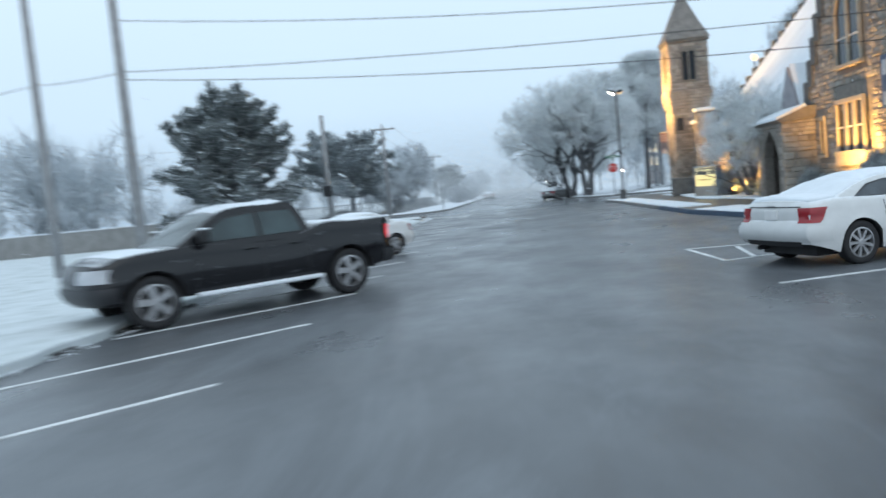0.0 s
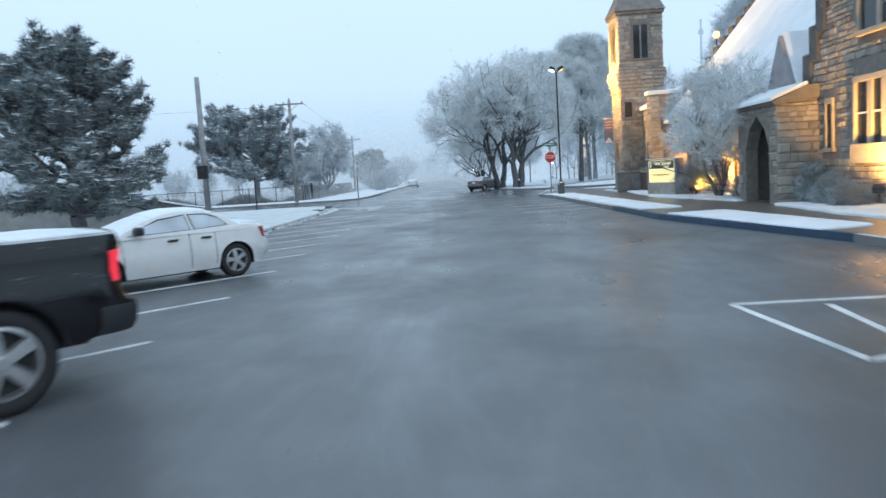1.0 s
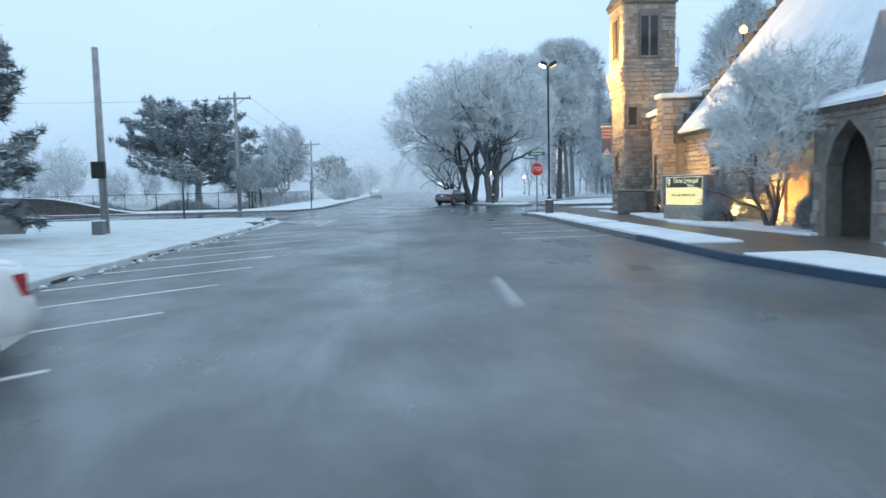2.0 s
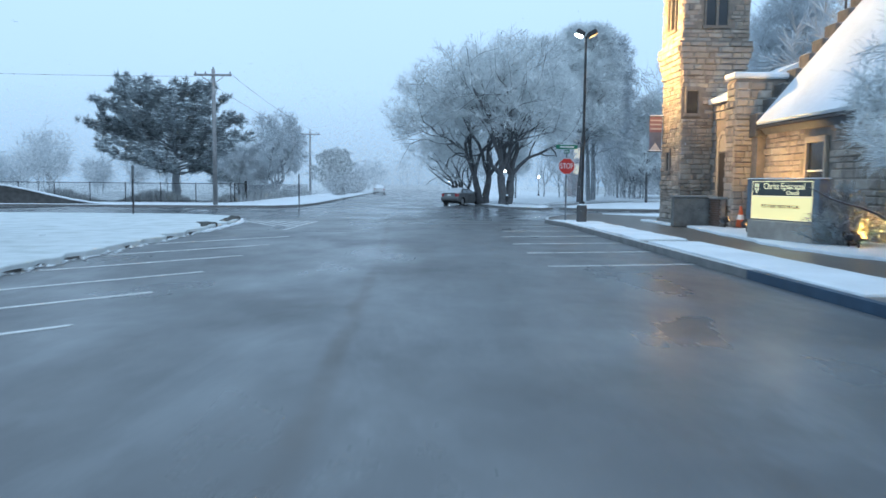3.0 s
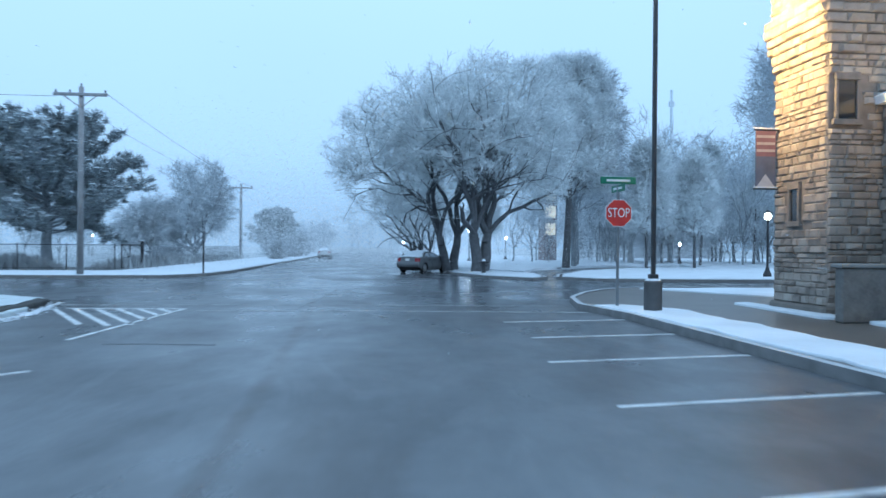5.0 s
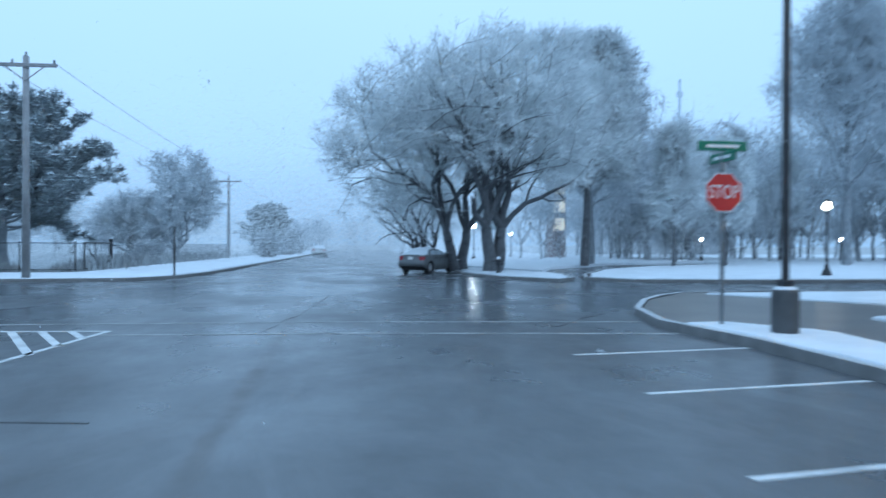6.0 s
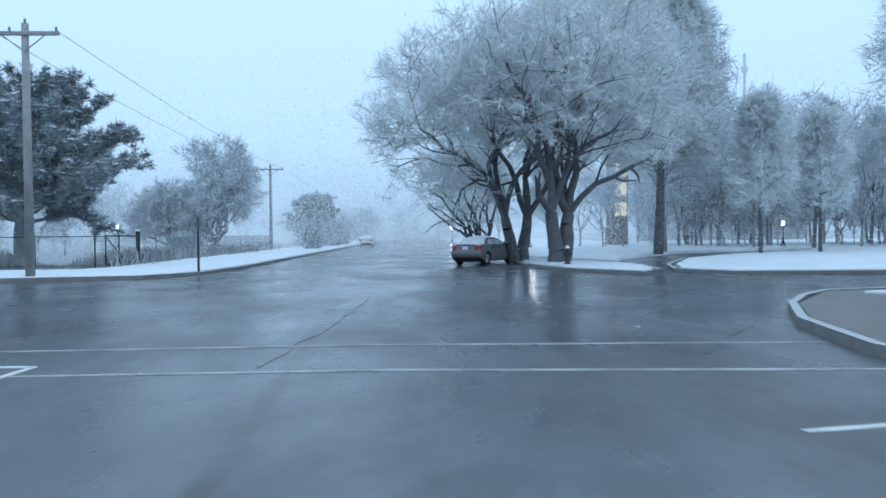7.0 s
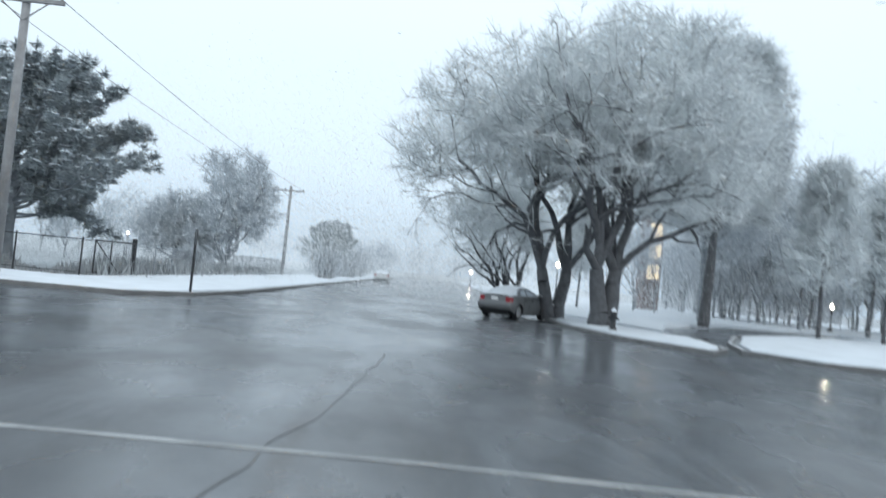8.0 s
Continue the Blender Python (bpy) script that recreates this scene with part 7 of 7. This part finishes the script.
def floodlight(x, y, rz, label="small ground floodlight aimed at the stone wall", z=0.2):
    f = empty("floodlight", x, y, z, rz, label, "floodlight", "floodlights")
    box("stake", f, DARKMETAL, -0.02, 0.02, -0.02, 0.02, 0, 0.2, 0.004)
    h = box("housing", f, DARKMETAL, -0.1, 0.08, -0.14, 0.14, -0.09, 0.09, 0.02, m=pose(0, 0, 0.24, 0, -25, 0))
    box("lens", h, LAMP_WARM, 0.08, 0.09, -0.12, 0.12, -0.07, 0.07, 0.003)


floodlight(10.0, 22.6, 50, z=0.42)
floodlight(10.1, 35.9, 60)
floodlight(10.1, 35.5, -50)
floodlight(10.0, 40.9, 40)
floodlight(10.35, 43.3, 0, "floodlight fixture by the vestry wall")
fl = empty("floodlight", 14.0, 43.3, 7.62, 0, "floodlight glowing on the stepped parapet", "floodlight", "floodlights")
part("bulb", lathe_bm([(0.02, 0.0), (0.12, 0.06), (0.16, 0.18), (0.12, 0.3), (0.02, 0.36)], 12), LAMP_WARM, fl)
box("bracket", fl, DARKMETAL, -0.03, 0.03, -0.03, 0.03, -0.35, 0.02, 0.005)


def lantern(x, y, h, label, style="globe", g=1.0):
    l = empty("lamp_post", x, y, 0.14, 0, label, "street lamp", "park lamps")
    part("base", lathe_bm([(0.2, 0), (0.2, 0.12), (0.12, 0.3), (0.07, 0.5)], 12), DARKMETAL, l)
    part("pole", lathe_bm([(0.055, 0.4), (0.045, h - 0.35)], 10), DARKMETAL, l)
    part("collar", lathe_bm([(0.06, h - 0.38), (0.1, h - 0.3), (0.06, h - 0.25)], 10), DARKMETAL, l)
    part("globe", lathe_bm([(0.05 * g, h - 0.25), (0.15 * g, h - 0.09 - 0.11 * g), (0.17 * g, h - 0.08), (0.14 * g, h + 0.06 * g), (0.06 * g, h + 0.1 * g)], 14), LAMP_WHITE if style == "globe" else LAMP_LANTERN, l, "lit glass globe", smooth=True)
    part("cap", lathe_bm([(0.17 * g, h + 0.09 * g), (0.1 * g, h + 0.16 * g), (0.02, h + 0.24 * g)], 12), DARKMETAL, l)


LAMP_LANTERN = glow("lamp_lantern", (1.0, 0.85, 0.6), 16.0)
lantern(20.2, 66.8, 3.1, "black park lamp post with a lit lantern on snow", "lantern")
lantern(10.4, 105.0, 3.15, "park lamp post with a bright white globe")
lantern(5.9, 150, 2.2, "distant lamp post with a bright white globe")
lantern(16.5, 118, 2.6, "distant lamp post with a bright white globe", g=0.7)
lantern(43.5, 100, 2.0, "distant lamp post with a bright white globe", g=0.5)
lantern(28.8, 97, 1.9, "distant lamp post with a bright white globe", g=0.5)
lantern(-34.0, 128.0, 2.6, "distant lamp post with a bright white globe", g=0.6)

hy = empty("fire_hydrant", 6.45, 70.2, 0.14, 0, "dark fire hydrant capped with snow beside the trees", "hydrant")
part("barrel", lathe_bm([(0.15, 0), (0.15, 0.05), (0.1, 0.07), (0.1, 0.5), (0.13, 0.52), (0.1, 0.62), (0.03, 0.7)], 12), DARKMETAL, hy, smooth=True)
box("outlet", hy, DARKMETAL, -0.18, 0.18, -0.05, 0.05, 0.36, 0.46, 0.02)
part("snow_cap", lathe_bm([(0.1, 0.64), (0.07, 0.72), (0.01, 0.76)], 10), SNOW, hy)

bn = empty("tower_banner", 9.76, 47.85, 0, 0, "faded striped banner between snowy arms on the tower", "banner")
for z in (2.86, 4.2):
    box("wall_plate", bn, DARKMETAL, -0.03, 0.03, -0.06, 0.06, z - 0.09, z + 0.09, 0.006)
    wire("arm", [(0, 0, z), (-0.62, 0, z)], 0.016, DARKMETAL, bn)
    box("arm_snow", bn, SNOW, -0.62, -0.05, -0.025, 0.025, z + 0.012, z + 0.05, 0.01)
ban = box("banner_cloth", bn, mat("banner_navy", (0.13, 0.15, 0.21), 0.8, vary=0.2, scale=4), -0.58, -0.1, -0.006, 0.006, 2.88, 4.19, 0.0)
box("red_field", ban, mat("banner_red", (0.23, 0.13, 0.15), 0.8, vary=0.2, scale=4), -0.58, -0.1, -0.011, -0.007, 3.6, 4.18, 0.0)
for k in range(3):
    box("white_stripe", ban, mat("banner_stripe", (0.42, 0.38, 0.38), 0.8, vary=0.2, scale=4), -0.56, -0.12, -0.015, -0.012, 3.7 + 0.16 * k, 3.76 + 0.16 * k, 0.0)
part("pale_patch", prism_bm([(-0.56, 2.9), (-0.12, 2.9), (-0.34, 3.2)], 'y', -0.011, -0.007), mat("banner_white", (0.52, 0.52, 0.54), 0.8, vary=0.2, scale=4), ban)

# banner on the chapel front and ivy-dark shrubs
cb = empty("wall_banner", 10.9, 21.55, 0, 0, "blue banner hung on the stone front", "banner")
box("cloth", cb, mat("banner_blue", (0.06, 0.10, 0.18), 0.8, vary=0.25, scale=3), -0.03, 0.0, -0.38, 0.38, 2.9, 4.5, 0.005)
box("pale_panel", cb, mat("banner_pale", (0.35, 0.42, 0.5), 0.8, vary=0.2, scale=3), -0.035, -0.031, -0.28, 0.28, 3.9, 4.35, 0.0)
box("pale_panel", cb, mat("banner_pale_low", (0.30, 0.36, 0.44), 0.8, vary=0.2, scale=3), -0.035, -0.031, -0.28, 0.28, 3.0, 3.4, 0.0)


def shrub(x, y, h, r, seed, label, material=None, z=0.15):
    """A rounded bush of many twigs from the ground."""
    rng = np.random.default_rng(seed)
    n = 260
    a, e = rng.uniform(0, 2 * math.pi, n), rng.uniform(0.25, 1.5, n)
    d = np.stack([np.cos(a) * np.cos(e) * r, np.sin(a) * np.cos(e) * r, np.sin(e) * h], 1) * rng.uniform(0.6, 1.05, (n, 1))
    s = np.stack([rng.normal(0, r * 0.12, n), rng.normal(0, r * 0.12, n), np.zeros(n)], 1)
    mid = s + d * 0.5 + rng.normal(0, 0.05, (n, 3))
    rows = np.concatenate([np.concatenate([s, mid, np.full((n, 1), 0.014), np.full((n, 1), 0.01)], 1), np.concatenate([mid, s + d, np.full((n, 1), 0.01), np.full((n, 1), 0.005)], 1)])
    t = empty("shrub", x, y, z, 0, label, "shrub", "shrubs")
    put("stem_clump", sticks(rows, 3, BARK, "stem_clump"), t)["kind"] = "stuff"
    put("twig_spray", fuzz(rng, rows, 16, 0.32, 0.008, material or FROST, "twig_spray", 12000), t)["kind"] = "stuff"


bare_tree(10.2, 33.2, 4.6, 2.4, 71, "small frosted ornamental tree in front of the chapel", trunks=3, trunk_r=0.07, fork=0.1, centre_z=2.9, crown_h=1.9, shift=(0.1, -1.6), kids=(5, 5, 5, 5), per=8, length=0.4, limit=45000, width=0.007, bent=True, z=0.2, group="ornamental trees")
for k, (x, y, h, r) in enumerate(((10.2, 36.4, 1.3, 0.8), (10.6, 31.6, 0.9, 0.6), (10.6, 30.6, 0.8, 0.5), (10.5, 26.7, 1.0, 0.5), (10.5, 25.6, 0.7, 0.5), (10.3, 21.2, 1.5, 0.8), (10.2, 19.8, 1.4, 0.9), (10.3, 24.4, 0.5, 0.5))):
    shrub(x, y, h, r, 80 + k, "dark leafy shrub dusted with frost by the wall", NEEDLE_FAR)
for k, (x, y, h, r) in enumerate(((-9.4, 112, 2.6, 2.2), (-10.5, 120, 3.0, 2.6), (-9.5, 131, 3.4, 3.0), (-15.2, 92, 1.6, 1.5), (-9.6, 142, 4.0, 3.5))):
    shrub(x, y, h, r, 95 + k, "low frosted bush beside the far street", FROST_FAR)

# ---------------- far buildings ----------------
STAIR_LIT = glow("lit_stair_window", (1.0, 0.80, 0.54), 0.75)


def brick_block():
    b = empty("brick_building", 19.2, 113, 0, 0, "misty brick stair tower with lit windows among trees", "building")
    box("wall", b, BRICK, 0.7, 2.2, 0, 2.6, 0, 9.4, 0.02)
    box("roof", b, COPING, 0.5, 2.4, -0.2, 2.8, 9.4, 9.7, 0.03)
    for col, x in enumerate((1.45,)):
        for row in range(3):
            z = 3.0 + 1.93 * row
            w = new("window"); w.parent = b; w.matrix_local = pose(x, 0, z)
            box("window_frame", w, WHITE_WOOD, -0.62, 0.62, -0.06, 0.02, -0.07, 1.37, 0.01)
            for s in (-1, 1):
                box("pane", w, STAIR_LIT, s * 0.29 - 0.26, s * 0.29 + 0.26, -0.075, -0.062, 0.0, 1.3, 0.0)


brick_block()


def cupola_hall():
    b = empty("hall", 34, 140, 0, 0, "large pale hall with snowy roof and dark cupola behind trees", "building")
    # wall and panes have the mist's blue-grey mixed into their colours
    box("wall", b, mat("hazed_wall_brick", (0.30, 0.32, 0.34), 0.85, vary=0.2, scale=2), 0, 20, 0, 12, 0, 7.0, 0.02)
    part("roof", prism_bm([(-0.6, 6.9), (12.6, 6.9), (6, 10.2)], 'x', -0.5, 20.5), SNOW, b, "snow-covered pitched roof")
    cu_ = box("cupola", b, mat("dark_louvre", (0.22, 0.24, 0.26), 0.7, vary=0.2, scale=3), 5.3, 6.7, 5.3, 6.7, 9.6, 11.4, 0.03)
    part("cupola_roof", prism_bm([(5.1, 11.4), (6.9, 11.4), (6.0, 12.0)], 'x', 5.1, 6.9), BARK_FAR, cu_)
    for k in range(5):
        w = new("window"); w.parent = b; w.matrix_local = pose(2 + 4 * k, 0, 2.4)
        box("window_frame", w, WHITE_WOOD, -0.6, 0.6, -0.06, 0.02, 0, 2.0, 0.01)
        box("pane", w, mat("hazed_pane", (0.25, 0.28, 0.31), 0.3, vary=0.2, scale=2), -0.52, 0.52, -0.075, -0.062, 0.08, 1.92, 0.0)


cupola_hall()
mast = empty("radio_mast", 54, 159, 0, 0, "faint slender mast far off in the mist", "mast")
# mast outside the veil of flakes: haze painted in as pale blue-grey
PALE_STEEL = mat("hazed_steel", (0.60, 0.65, 0.70), 0.8, vary=0.15, scale=2, bump=0.0)
part("mast_pole", lathe_bm([(0.3, 0), (0.22, 30)], 10), PALE_STEEL, mast)
box("antenna", mast, PALE_STEEL, -0.5, 0.5, -0.2, 0.2, 27, 28, 0.1)

# ---------------- falling snow ----------------
def thin_snow():
    """Loose flakes let half of the light through."""
    m = bpy.data.materials.new("airborne_snow")
    m.use_nodes = True
    n, l = m.node_tree.nodes, m.node_tree.links
    n.remove(n["Principled BSDF"])
    mx, df, tl = n.new("ShaderNodeMixShader"), n.new("ShaderNodeBsdfDiffuse"), n.new("ShaderNodeBsdfTranslucent")
    for sh in (df, tl):
        sh.inputs["Color"].default_value = (0.92, 0.93, 0.94, 1)
    l.new(df.outputs[0], mx.inputs[1]); l.new(tl.outputs[0], mx.inputs[2])
    l.new(mx.outputs[0], n["Material Output"].inputs["Surface"])
    return m


AIR_SNOW = thin_snow()


def flakes():
    rng = np.random.default_rng(9)
    n = 700
    p = np.stack([rng.uniform(-14, 16, n), rng.uniform(6, 75, n), rng.uniform(0.4, 7, n)], 1)
    s = rng.uniform(0.006, 0.015, (n, 1))
    octa = np.array([[1, 0, 0], [-1, 0, 0], [0, 1, 0], [0, -1, 0], [0, 0, 1], [0, 0, -1]], float)
    v = (p[:, None] + octa[None] * s[:, None] * rng.uniform(0.6, 1.3, (n, 6, 1))).reshape(-1, 3)
    tri = np.array([[0, 2, 4], [2, 1, 4], [1, 3, 4], [3, 0, 4], [2, 0, 5], [1, 2, 5], [3, 1, 5], [0, 3, 5]])
    f = ((np.arange(n) * 6)[:, None, None] + tri[None]).reshape(-1, 3)
    tagged(put("falling_snow", fast_mesh("falling_snow", v, f, SNOW)), "sparse falling snow flakes in the air", "snow flakes", kind="stuff")


flakes()


def snowfall(x0, x1, y0, y1, top, thick, seed):
    """Dense snowfall added to stand in for haze: oversized clusters of flakes grow coarser down the street. thick: the
    share of the view lost in each metre.
    """
    rng = np.random.default_rng(seed)
    near, k = 45.0, 0.00075
    total = thick * (x1 - x0) * top * 0.6 / (0.65 * k * k) * (1 / (y0 - near) - 1 / (y1 - near))
    n = int(total)
    u = rng.random(n)
    far = 1 / (1 / (y0 - near) + u * (1 / (y1 - near) - 1 / (y0 - near)))
    c = np.stack([rng.uniform(x0, x1, n), near + far, 0.15 + top * (1 - np.sqrt(rng.random(n)))], 1)
    r = (k * far)[:, None, None] * rng.uniform(0.75, 1.25, (n, 3, 1))
    a, b = rng.normal(0, 1, (n, 3)), rng.normal(0, 1, (n, 3))
    a /= np.linalg.norm(a, axis=1, keepdims=True)
    b -= a * (a * b).sum(1, keepdims=True)
    b /= np.linalg.norm(b, axis=1, keepdims=True)
    corner = np.stack([a, -0.5 * a + 0.866 * b, -0.5 * a - 0.866 * b], 1)
    v = (c[:, None] + corner * r).reshape(-1, 3)
    v[:, 2] = np.maximum(v[:, 2], 0.03)
    ob = put("snowfall", fast_mesh("snowfall", v, np.arange(len(v)).reshape(-1, 3), AIR_SNOW, False))
    return tagged(ob, "dense coarse snowfall added as haze over the far street", "snow flakes", kind="stuff")


snowfall(-50, 34, 80, 260, 13, 0.0085, 77)
